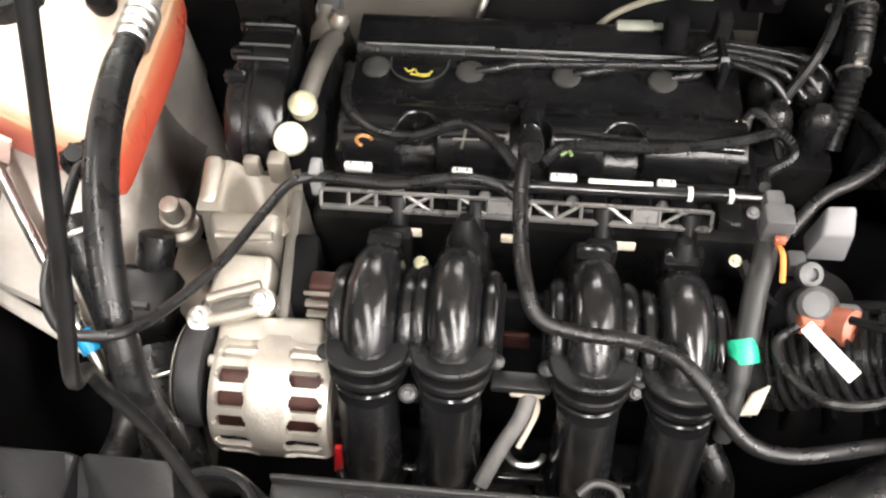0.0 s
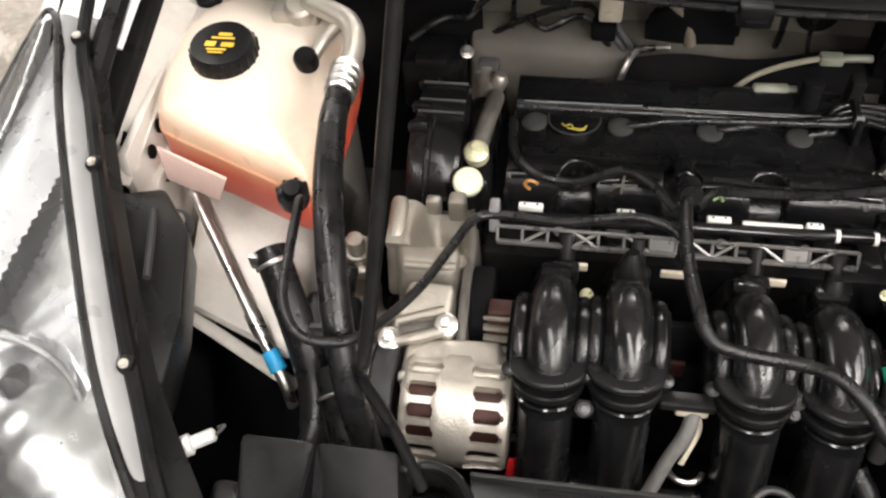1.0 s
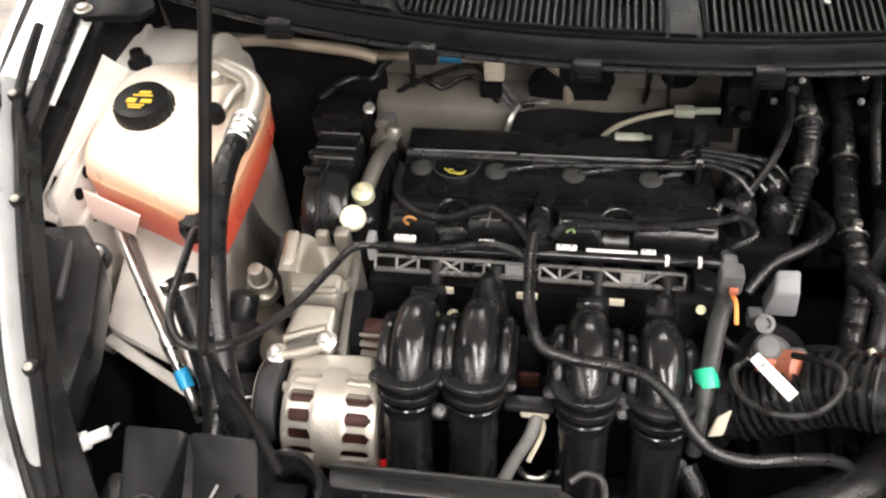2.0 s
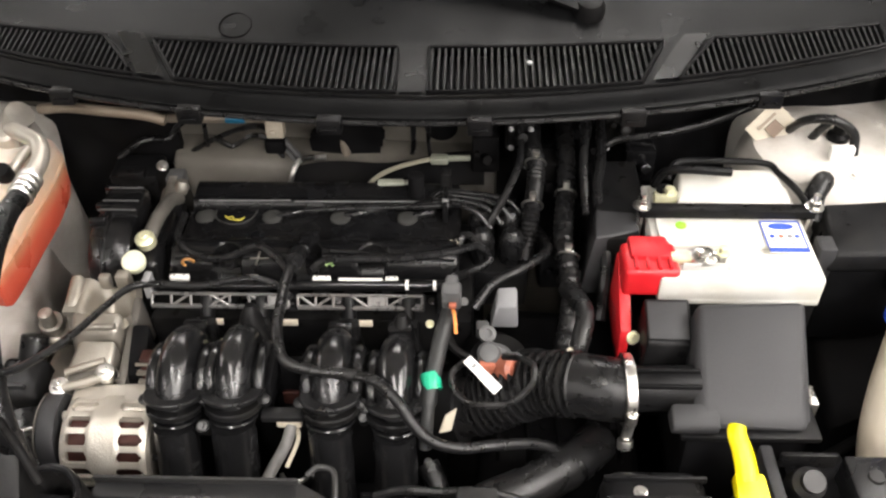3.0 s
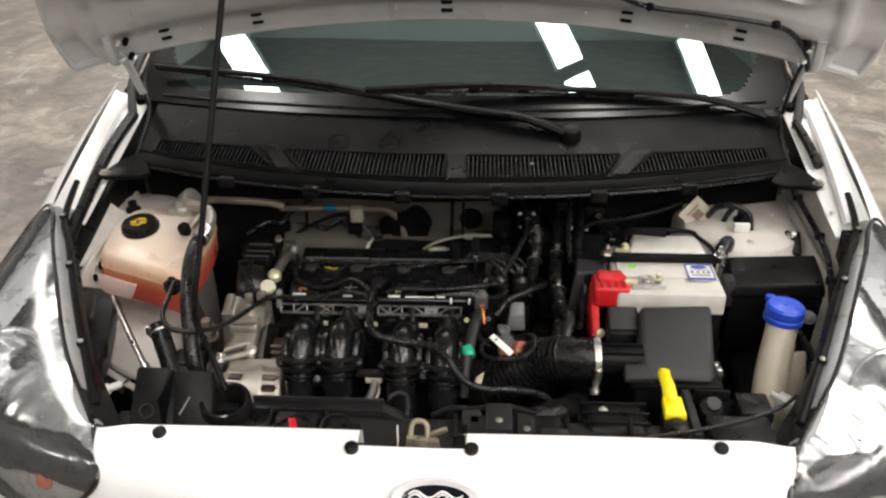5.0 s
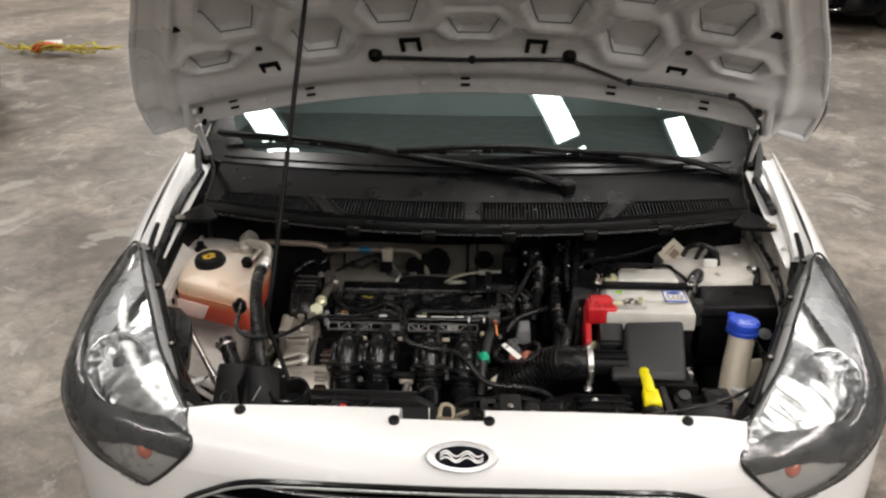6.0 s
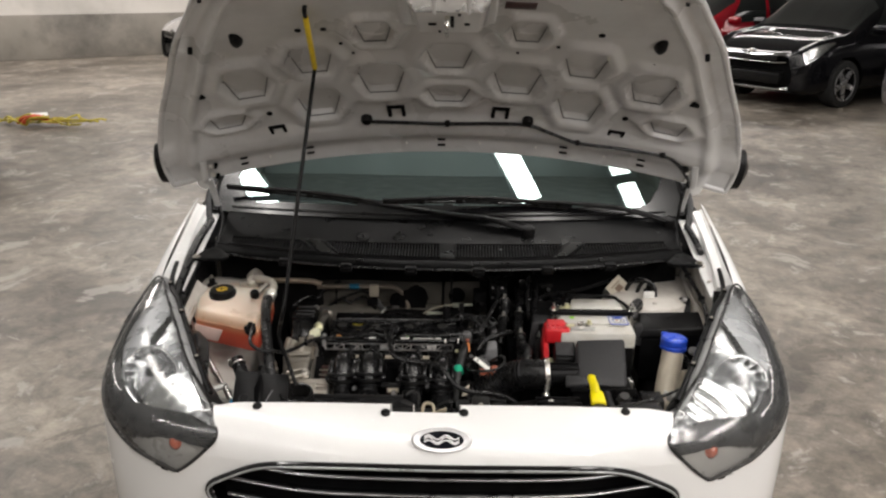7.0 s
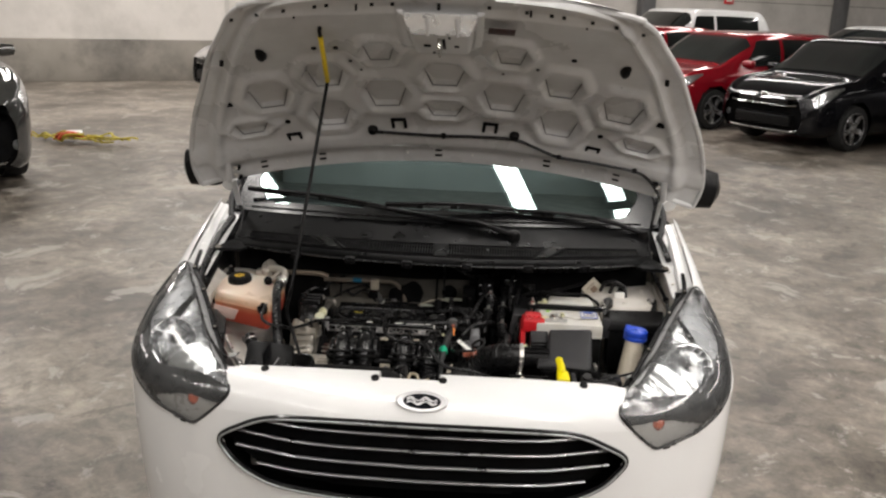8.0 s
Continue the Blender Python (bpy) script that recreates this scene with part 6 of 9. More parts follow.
part("shoulder", hull8([V(-0.408, 0.338, 0.665), V(-0.301, 0.338, 0.665), V(-0.303, 0.392, 0.655), V(-0.408, 0.388, 0.655)], [V(-0.404, 0.344, 0.694), V(-0.304, 0.344, 0.694), V(-0.312, 0.384, 0.701), V(-0.402, 0.380, 0.701)], 0.005, 3), ALU_BRIGHT, al)
part("through_bolt", join(rod((-0.405, 0.338, 0.692), (-0.302, 0.338, 0.692), 0.0058, 14, 0.001), rod((-0.345, 0.338, 0.692), (-0.310, 0.338, 0.692), 0.0072, 14, 0.001)), ALU_BRIGHT, al)
part("drive_pulley", lathe([(0.02, 0), (0.047, 0.001), (0.0485, 0.004), (0.0485, 0.019), (0.047, 0.022), (0.02, 0.023)], ac + V(-0.060, 0.006, 0.012), (-1, 0, 0), 40), BOX_GREY, al, "dark grey belt pulley")
part("pulley_face", lathe([(0.015, 0), (0.046, 0.0015), (0.046, 0.003)], ac + V(-0.0828, 0.006, 0.012), (-1, 0, 0), 36), GREYED_STEEL, al)
for k in range(7):
    part("side_fin", box(-0.330, -0.292, 0.372 + 0.004 * k, 0.40, 0.640 + 0.0125 * k, 0.6440 + 0.0125 * k, 0.0015), ALU, al)
part("side_core", hull8([V(-0.326, 0.378, 0.63), V(-0.297, 0.378, 0.63), V(-0.297, 0.41, 0.63), V(-0.326, 0.41, 0.63)], [V(-0.326, 0.402, 0.722), V(-0.297, 0.402, 0.722), V(-0.297, 0.42, 0.722), V(-0.326, 0.42, 0.722)], 0.003), COPPER, al)
part("side_case", hull8([V(-0.346, 0.392, 0.63), V(-0.320, 0.392, 0.63), V(-0.320, 0.45, 0.63), V(-0.346, 0.45, 0.63)], [V(-0.345, 0.396, 0.70), V(-0.322, 0.396, 0.70), V(-0.322, 0.45, 0.735), V(-0.345, 0.45, 0.735)], 0.004), DARK, al)

# intake manifold
man = thing("intake_manifold", (-0.13, 0.34, 0.45), "glossy black plastic intake manifold with four curved runners", "intake manifold")


def crescent(at, axis, r0, r1, th, a0, a1, seg=28):
    """A flat collar: part of a ring of four corners."""
    axis = Vector(axis).normalized()
    q = V(0, 0, 1).rotation_difference(axis).to_matrix()
    bm = bmesh.new()
    rows = []
    for i in range(seg + 1):
        a = radians(a0 + (a1 - a0) * i / seg)
        rows.append([bm.verts.new(Vector(at) + q @ V(r * math.cos(a), r * math.sin(a), h)) for r, h in ((r0, 0), (r1 - 0.0015, 0), (r1, 0.0015), (r1, th - 0.0015), (r1 - 0.0015, th), (r0, th))])
    for p, n in zip(rows, rows[1:]):
        for k in range(6):
            bm.faces.new((p[k], p[(k + 1) % 6], n[(k + 1) % 6], n[k]))
    bm.faces.new(rows[0])
    bm.faces.new(rows[-1][::-1])
    return bm


for x, up in ((-0.263, 0.002), (-0.194, 0.006), (-0.081, 0.0), (-0.006, -0.008)):
    z = 0.746 + up
    arc = [(0.440, -0.078), (0.430, -0.036), (0.412, -0.004), (0.388, 0.006), (0.361, 0.002), (0.339, -0.018), (0.326, -0.05), (0.316, -0.09)]
    rn = part("runner", tube([(x, a, z + b) for a, b in arc], lambda f: 0.0188 + 0.0026 * math.sin(math.pi * f), 26, 8), RUNNER, man, "curved glossy runner")
    for a, b in ((0.409, 0.0), (0.397, 0.004), (0.385, 0.006), (0.373, 0.005), (0.361, 0.002), (0.351, -0.006)):
        part("runner_rib", ring((x, a, z + b), (0, 1, 0.9 * (0.385 - a) / 0.03), 0.0219, 0.0016, 26, 6, 8, 172), DARK, rn)
    for s in (-1, 1):
        fx = x + s * 0.0285
        fl = part("runner_flank", tube([(fx, 0.424, z - 0.045), (fx, 0.414, z - 0.014), (fx, 0.396, z - 0.002), (fx, 0.376, z + 0.0), (fx, 0.356, z - 0.008), (fx, 0.342, z - 0.028)], 0.0078, 14, 6, flat=0.8), RUNNER, rn, "narrow moulded flank of a runner")
        for a, b in ((0.410, -0.011), (0.397, -0.0025), (0.385, -0.0005), (0.373, -0.001), (0.361, -0.006)):
            part("flank_groove", ring((fx, a, z + b), (0, 1, 0.9 * (0.385 - a) / 0.03), 0.0079, 0.0010, 16, 6, 0, 180), DARK, fl)
        # dark web stands in for the shaded gap between flank and runner
        part("flank_shade_web", hull8([V(fx - 0.012, 0.350, z - 0.06), V(fx + 0.012, 0.350, z - 0.06), V(fx + 0.012, 0.42, z - 0.06), V(fx - 0.012, 0.42, z - 0.06)], [V(fx - 0.012, 0.358, z - 0.022), V(fx + 0.012, 0.358, z - 0.022), V(fx + 0.012, 0.41, z - 0.014), V(fx - 0.012, 0.41, z - 0.014)], 0.002), DARK, rn)
        part("collar_lug", lathe([(0.007, -0.006), (0.007, 0.006), (0.004, 0.008)], (x + s * 0.036, 0.340, z - 0.027), (0, -0.5, 1), 14), DECK, rn)
    part("lower_pipe", tube([(x, 0.320, z - 0.045), (x, 0.304, z - 0.10), (x, 0.287, z - 0.16), (x, 0.276, z - 0.25)], lambda f: 0.0255 + 0.003 * f, 24, 6), RUNNER, man)
    part("collar", crescent((x, 0.341, z - 0.018), (0, 0.36, 1), 0.0205, 0.0355, 0.006, 172, 368), DECK, rn, "flat moulded collar")
    part("collar", crescent((x, 0.334, z - 0.033), (0, 0.32, 1), 0.020, 0.0335, 0.008, 172, 368), BLACK, rn)
    part("collar", crescent((x, 0.330, z - 0.043), (0, 0.30, 1), 0.020, 0.0300, 0.004, 172, 368), BLACK_GLOSS, rn)
    part("foot_collar", crescent((x, 0.292, z - 0.150), (0, 0.25, 1), 0.022, 0.0335, 0.005, 150, 390), BLACK_GLOSS, man)
    part("foot_collar", crescent((x, 0.290, z - 0.162), (0, 0.25, 1), 0.022, 0.0350, 0.005, 150, 390), BLACK, man)
    part("injector", join(rod((x + 0.008, 0.488, 0.75), (x + 0.008, 0.452, 0.70), 0.009, 12, 0.002), box(x - 0.006, x + 0.022, 0.450, 0.466, 0.705, 0.735, 0.004)), BLACK, man)
    part("injector_plug", join(box(x - 0.016, x + 0.016, 0.436, 0.456, 0.716, 0.742, 0.005), box(x - 0.012, x - 0.003, 0.432, 0.437, 0.722, 0.735, 0.001), box(x + 0.003, x + 0.012, 0.432, 0.437, 0.722, 0.735, 0.001)), BLACK_GLOSS, man)
    for d in (-0.0075, 0.0075):
        part("plug_glint", box(x + d - 0.004, x + d + 0.004, 0.4310, 0.4325, 0.731, 0.7335, 0.0005), PLUG_DARK, man)
    part("runner_throat", hull8([V(x - 0.03, 0.43, z - 0.10), V(x + 0.03, 0.43, z - 0.10), V(x + 0.03, 0.49, z - 0.10), V(x - 0.03, 0.49, z - 0.10)], [V(x - 0.02, 0.442, z - 0.025), V(x + 0.02, 0.442, z - 0.025), V(x + 0.016, 0.475, z - 0.028), V(x - 0.016, 0.475, z - 0.028)], 0.008), BLACK, man)
    if x in (-0.194, -0.006):
        part("throat_cone", lathe([(0.021, -0.012), (0.018, 0.0), (0.014, 0.02), (0.008, 0.034), (0.006, 0.037)], (x + 0.002, 0.446, z - 0.022), (0, 0.25, 1), 18), BLACK, man)
part("bridge", box(-0.162, -0.112, 0.322, 0.339, 0.705, 0.715, 0.003), DECK, man)
part("bridge", box(-0.048, -0.038, 0.33, 0.345, 0.69, 0.705, 0.003), BLACK, man)
part("bridge", join(box(-0.240, -0.217, 0.315, 0.330, 0.686, 0.700, 0.004), lathe([(0.008, 0), (0.008, 0.008)], (-0.2285, 0.318, 0.70), (0, -0.5, 1), 16)), BLACK, man)
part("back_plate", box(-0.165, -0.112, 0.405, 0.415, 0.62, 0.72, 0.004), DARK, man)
part("grime_patch", box(-0.155, -0.130, 0.398, 0.404, 0.645, 0.668, 0.002), COPPER, man)
part("plenum", hull8([V(-0.31, 0.27, 0.42), V(0.04, 0.27, 0.42), V(0.04, 0.38, 0.42), V(-0.31, 0.38, 0.42)], [V(-0.30, 0.275, 0.52), V(0.03, 0.275, 0.52), V(0.03, 0.37, 0.53), V(-0.30, 0.37, 0.53)], 0.02, 3), BLACK_GLOSS, man)
# near-black block stands for the shade behind the runners
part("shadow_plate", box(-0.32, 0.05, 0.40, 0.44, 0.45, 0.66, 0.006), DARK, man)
part("side_tab", join(ring((-0.290, 0.312, 0.655), (0, 0.4, 1), 0.009, 0.004, 20, 8), box(-0.284, -0.268, 0.307, 0.317, 0.645, 0.656, 0.002)), BLACK, man)
for x, y, z in ((-0.2285, 0.314, 0.708), (-0.043, 0.332, 0.706), (0.03, 0.345, 0.60), (-0.300, 0.34, 0.66)):
    part("manifold_bolt", bolt((x, y, z), (0, -0.6, 1), 0.004), PLUG_DARK, man)
part("tail_stub", tube([(0.03, 0.33, 0.62), (0.045, 0.30, 0.60), (0.04, 0.27, 0.56)], 0.014, 10), RUBBER, man)
part("lower_rib", tube([(-0.31, 0.262, 0.60), (-0.20, 0.256, 0.605), (-0.10, 0.258, 0.60), (0.03, 0.264, 0.595)], 0.008, 8, 6), BLACK, man)
for x0, x1 in ((-0.236, -0.222), (-0.165, -0.110), (-0.05, -0.034)):
    part("web_bar", box(x0, x1, 0.285, 0.292, 0.60, 0.615, 0.002), BLACK_GLOSS, man)

# fuel rail and its latticed bracket
fr = thing("fuel_rail", (-0.14, 0.49, 0.74), "black fuel rail on a bright latticed bracket", "fuel rail")
part("rail_tube", rod((-0.328, 0.497, 0.757), (0.066, 0.501, 0.760), 0.0060, 14, 0.001), BLACK_GLOSS, fr)
part("rail_tube", rod((-0.10, 0.511, 0.750), (0.05, 0.513, 0.752), 0.005, 12, 0.001), BLACK, fr)
part("rail_end", box(-0.334, -0.324, 0.484, 0.503, 0.745, 0.777, 0.002), GREY_PLUG, fr)
for x in (0.0, 0.035):
    part("rail_band", lathe([(0.0066, -0.002), (0.0066, 0.002)], (x, 0.5005, 0.7595), (1, 0.01, 0), 16), PAPER, fr)


def lattice(x0, x1, kinds):
    ya, za, yb, zb = 0.485, 0.755, 0.4765, 0.742
    b = part("lattice_bracket", join(box(x0, x1, ya - 0.0016, ya + 0.0016, za - 0.0016, za + 0.0016, 0.0006), box(x0, x1, yb - 0.003, yb + 0.002, zb - 0.002, zb + 0.002, 0.0006)), LATTICE, fr, "bright cast lattice bracket")
    n = len(kinds)
    w = (x1 - x0) / n
    for k in range(n + 1):
        a = x0 + w * k
        part("lattice_post", rod((a, ya, za), (a, yb, zb), 0.0018, 6), LATTICE, b)
    for k, c in enumerate(kinds):
        a = x0 + w * k
        if c in "/v":
            part("lattice_stay", rod((a, yb, zb), (a + w, ya, za), 0.0018, 6), LATTICE, b)
        if c in "\\v":
            part("lattice_stay", rod((a, ya, za), (a + w, yb, zb), 0.0018, 6), LATTICE, b)
        if c == "o":
            part("lattice_web", hull8([V(a, ya, za), V(a + w, ya, za), V(a + w, yb, zb), V(a, yb, zb)], [V(a, ya + 0.001, za - 0.002), V(a + w, ya + 0.001, za - 0.002), V(a + w, yb + 0.001, zb - 0.002), V(a, yb + 0.001, zb - 0.002)], 0), LATTICE, b)


lattice(-0.325, -0.150, " / v \\o")
lattice(-0.138, 0.020, "\\/ \\o/ ")
for x, w in ((-0.294, 0.0125), (-0.200, 0.009), (-0.110, 0.0115), (-0.020, 0.008)):
    p = part("rail_plug", box(x - w, x + w, 0.505, 0.512, 0.757, 0.7645, 0.0015), PAPER, fr, "white plastic plug")
    for d in (-0.5, 0.5):
        part("plug_eye", lathe([(0.0012, 0), (0.0012, 0.0006)], (x + d * w, 0.5085, 0.7646), (0, 0, 1), 8), DARK, p)
part("rail_label", box(-0.088, -0.032, 0.5025, 0.508, 0.757, 0.7645, 0.001), PAPER, fr, "white label strip")
part("rail_clip", box(-0.215, -0.195, 0.515, 0.522, 0.715, 0.722, 0.001), GREYCAST, fr)
for x in (-0.150, -0.245, -0.055):
    part("part_tag", box(x - 0.012, x + 0.012, 0.462, 0.466, 0.722, 0.731, 0.001), PAPER_OLD, fr)
part("gold_sensor", rod((-0.232, 0.448, 0.69), (-0.232, 0.442, 0.712), 0.007, 12, 0.002), ZINC, fr)

# wiring and small hoses over the engine
wr = thing("engine_harness", (-0.14, 0.55, 0.73), "black corrugated wiring harness clipped along the engine", "wiring harness")
part("harness_arm", tube([(-0.325, 0.65, 0.75), (-0.318, 0.59, 0.757), (-0.29, 0.567, 0.748), (-0.25, 0.562, 0.747), (-0.205, 0.565, 0.765), (-0.175, 0.54, 0.772), (-0.152, 0.512, 0.768)], 0.0052, 8, 10), RUBBER, wr)
part("harness_arm", tube([(-0.13, 0.53, 0.755), (-0.108, 0.555, 0.752), (-0.06, 0.56, 0.75), (-0.012, 0.562, 0.75), (0.05, 0.575, 0.75), (0.09, 0.59, 0.748), (0.105, 0.575, 0.735), (0.075, 0.545, 0.74), (0.06, 0.50, 0.775)], lambda f: 0.0054 + 0.0005 * math.sin(f * 420), 8, 24), RUBBER, wr)
part("harness_arm", tube([(-0.11, 0.58, 0.745), (-0.02, 0.575, 0.742), (0.06, 0.585, 0.74)], 0.004, 8, 8), RUBBER, wr)
part("gold_clip", ring((-0.296, 0.552, 0.747), (0.3, 0.2, 1), 0.008, 0.0019, 18, 6, 40, 260), mat("amber_clip", (0.36, 0.17, 0.05), 0.4, var=0.15, scale=40), wr, "amber cable clip")
part("steel_clip", join(rod((-0.204, 0.548, 0.748), (-0.201, 0.57, 0.757), 0.0015, 6), rod((-0.213, 0.556, 0.752), (-0.188, 0.557, 0.752), 0.0015, 6)), GREYED_STEEL, wr)
part("green_clip", join(rod((-0.112, 0.548, 0.748), (-0.101, 0.556, 0.752), 0.0022, 6), rod((-0.108, 0.558, 0.750), (-0.102, 0.546, 0.750), 0.0018, 6)), PALE_GREEN, wr)
part("bone_clip", join(rod((0.05, 0.585, 0.72), (0.05, 0.60, 0.735), 0.004, 8), box(0.042, 0.06, 0.60, 0.606, 0.734, 0.74, 0.002)), PAPER_OLD, wr)
cn = part("connector", join(box(0.046, 0.070, 0.436, 0.458, 0.78, 0.808, 0.004), box(0.05, 0.066, 0.456, 0.476, 0.785, 0.803, 0.004)), PLUG_DARK, wr, "grey plug with orange wires")
part("connector_lock", box(0.055, 0.064, 0.428, 0.433, 0.79, 0.797, 0.001), RUST, cn)
for d in (0.0,):
    part("orange_wire", tube([(0.060 + d, 0.432, 0.785), (0.062 + d, 0.42, 0.787), (0.064 + d, 0.405, 0.772)], 0.0024, 6), ORANGE, cn)
br = thing("breather_hose", (-0.13, 0.45, 0.75), "black rubber breather hose curving over the manifold", "hose")
part("hose_run", tube([(-0.142, 0.575, 0.757), (-0.143, 0.53, 0.782), (-0.147, 0.475, 0.79), (-0.146, 0.43, 0.79), (-0.141, 0.38, 0.795), (-0.128, 0.35, 0.782), (-0.095, 0.345, 0.772), (-0.055, 0.345, 0.766), (-0.023, 0.333, 0.768), (0.002, 0.312, 0.758), (0.018, 0.296, 0.742), (0.04, 0.283, 0.728), (0.072, 0.282, 0.718), (0.11, 0.291, 0.712), (0.16, 0.31, 0.69), (0.19, 0.315, 0.665), (0.22, 0.31, 0.63)], 0.0064, 14, 8), RUBBER, br)
part("hose_band", lathe([(0.011, -0.012), (0.011, 0.012)], (-0.141, 0.52, 0.788), (0, -0.9, 0.3), 14), RUBBER, br)
vl = thing("vacuum_line", (-0.4, 0.38, 0.72), "thin black vacuum line from the coolant tank to the fuel rail", "hose")
part("line_run", tube([(-0.513, 0.452, 0.80), (-0.503, 0.43, 0.83), (-0.496, 0.375, 0.833), (-0.488, 0.318, 0.832), (-0.470, 0.288, 0.828), (-0.448, 0.284, 0.822), (-0.425, 0.292, 0.818), (-0.408, 0.325, 0.80), (-0.382, 0.375, 0.79), (-0.362, 0.432, 0.782), (-0.345, 0.478, 0.772), (-0.31, 0.485, 0.771), (-0.256, 0.478, 0.776), (-0.201, 0.482, 0.785), (-0.165, 0.478, 0.782), (-0.140, 0.462, 0.772)], 0.0046, 10, 8), RUBBER, vl)
part("line_plug", join(lathe([(0.014, 0), (0.0155, 0.004), (0.0155, 0.016), (0.010, 0.02), (0.0075, 0.03)], (-0.522, 0.462, 0.795), (0.15, -0.35, 1), 16), *[xf(box(-0.0165, 0.0165, -0.002, 0.002, 0.004, 0.016, 0.001), Matrix.Translation((-0.522, 0.462, 0.795)) @ Matrix.Rotation(radians(a), 4, "Z")) for a in (0, 45, 90, 135)]), BLACK, vl)
stk = thing("dangling_lead", (-0.14, 0.31, 0.6), "dusty grey cable with a pale connector below the manifold", "cable")
part("lead", tube([(-0.128, 0.330, 0.695), (-0.135, 0.315, 0.675), (-0.150, 0.295, 0.655), (-0.165, 0.27, 0.635)], 0.007, 10), mat("dusty_cable", (0.13, 0.125, 0.12), 0.6, var=0.2, scale=80), stk)
part("lead_plug", box(-0.146, -0.116, 0.326, 0.34, 0.69, 0.706, 0.003), PAPER_OLD, stk)
part("lead_wires", tube([(-0.126, 0.334, 0.69), (-0.122, 0.322, 0.675), (-0.135, 0.30, 0.65)], 0.0028, 6), PAPER_OLD, stk)
part("bright_band", ring((-0.128, 0.305, 0.63), (0, 0.3, 1), 0.016, 0.003, 20, 6, 190, 350), STEEL, stk)
rt = thing("red_flag", (-0.29, 0.29, 0.60), "small red pointed tag beside the alternator", "tag")
part("flag", hull8([V(-0.298, 0.283, 0.60), V(-0.276, 0.283, 0.60), V(-0.276, 0.289, 0.60), V(-0.298, 0.289, 0.60)], [V(-0.295, 0.292, 0.632), V(-0.290, 0.292, 0.632), V(-0.290, 0.297, 0.632), V(-0.295, 0.297, 0.632)], 0.001), RED, rt)

# ---------------------------------------------------------------- left of the engine: coolant tank and pipes
tk = thing("coolant_tank", (-0.60, 0.58, 0.70), "translucent coolant tank holding red coolant under a black cap", "coolant tank")
TANK_PLAN = [(-0.514, 0.442), (-0.535, 0.449), (-0.61, 0.487), (-0.675, 0.518), (-0.697, 0.54), (-0.705, 0.60), (-0.702, 0.70), (-0.66, 0.745), (-0.53, 0.735), (-0.505, 0.68), (-0.503, 0.55), (-0.505, 0.456)]
TANK_PLAN = [(x, y + 0.032 * max(0, 1 - (y - 0.442) / 0.25)) for x, y in TANK_PLAN]
tc0 = V(-0.60, 0.60, 0)


def tank_ring(k, z, tilt=0.0, shift=0.0):
    return [V(tc0.x + (x - tc0.x) * k, tc0.y + shift + (y - tc0.y) * k, z + tilt * (y - 0.45)) for x, y in TANK_PLAN]


def stack(rings, cap0=True, cap1=True, bevel=0.0):
    bm = bmesh.new()
    vs = []
    for r in rings:
        P = smooth_path(r + [r[0]], 5)[:-1]
        vs.append([bm.verts.new(p) for p in P])
    for a, b in zip(vs, vs[1:]):
        for i in range(len(a)):
            bm.faces.new((a[i], a[(i + 1) % len(a)], b[(i + 1) % len(a)], b[i]))
    if cap0:
        bm.faces.new(vs[0][::-1])
    if cap1:
        bm.faces.new(vs[-1])
    return bm


part("tank_lower", stack([tank_ring(0.80, 0.727), tank_ring(0.95, 0.731, 0.02), tank_ring(0.99, 0.744, 0.03), tank_ring(1.0, 0.786, 0.03)]), COOLANT_TANK, tk, "lower half full of red coolant")
part("tank_seam", stack([tank_ring(1.0, 0.785, 0.03), tank_ring(1.015, 0.787, 0.03), tank_ring(1.015, 0.7912, 0.03), tank_ring(1.0, 0.7935, 0.03)]), COOLANT_TANK, tk)
part("tank_upper", stack([tank_ring(1.0, 0.7932, 0.03), tank_ring(0.985, 0.803, 0.05), tank_ring(0.95, 0.812, 0.06), tank_ring(0.88, 0.818, 0.06), tank_ring(0.4, 0.824, 0.06)]), COOLANT_TANK, tk, "milky upper half of the tank")
cpt = V(-0.635, 0.628, 0.829)
cp = part("tank_cap", lathe([(0.0345, 0), (0.036, 0.004), (0.036, 0.02), (0.033, 0.026), (0.029, 0.0265)], cpt, (0, -0.1, 1), 40), BLACK, tk, "black screw cap with yellow warning marks")
for k in range(24):
    a = 2 * math.pi * k / 24
    part("cap_ridge", box(cpt.x + 0.036 * math.cos(a) - 0.0014, cpt.x + 0.036 * math.cos(a) + 0.0014, cpt.y + 0.036 * math.sin(a) - 0.0014, cpt.y + 0.036 * math.sin(a) + 0.0014, cpt.z + 0.004, cpt.z + 0.02, 0.0006, 1), BLACK, cp)
MARK = mat("warning_yellow", (0.62, 0.40, 0.03), 0.5, var=0.05)
for x0, x1, y0, y1 in ((-0.006, 0.010, 0.010, 0.020), (-0.012, 0.014, 0.005, 0.008), (-0.016, -0.004, -0.008, 0.0), (0.002, 0.016, -0.008, -0.001), (-0.012, 0.010, -0.014, -0.0115), (-0.009, 0.008, -0.019, -0.0165)):
    part("cap_mark", box(cpt.x + x0, cpt.x + x1, cpt.y + y0 - 0.003, cpt.y + y1 - 0.003, cpt.z + 0.0262, cpt.z + 0.0278, 0.0006, 1), MARK, cp)
part("tank_bracket", box(-0.735, -0.70, 0.50, 0.62, 0.73, 0.745, 0.004), WHITE_BAY, tk)
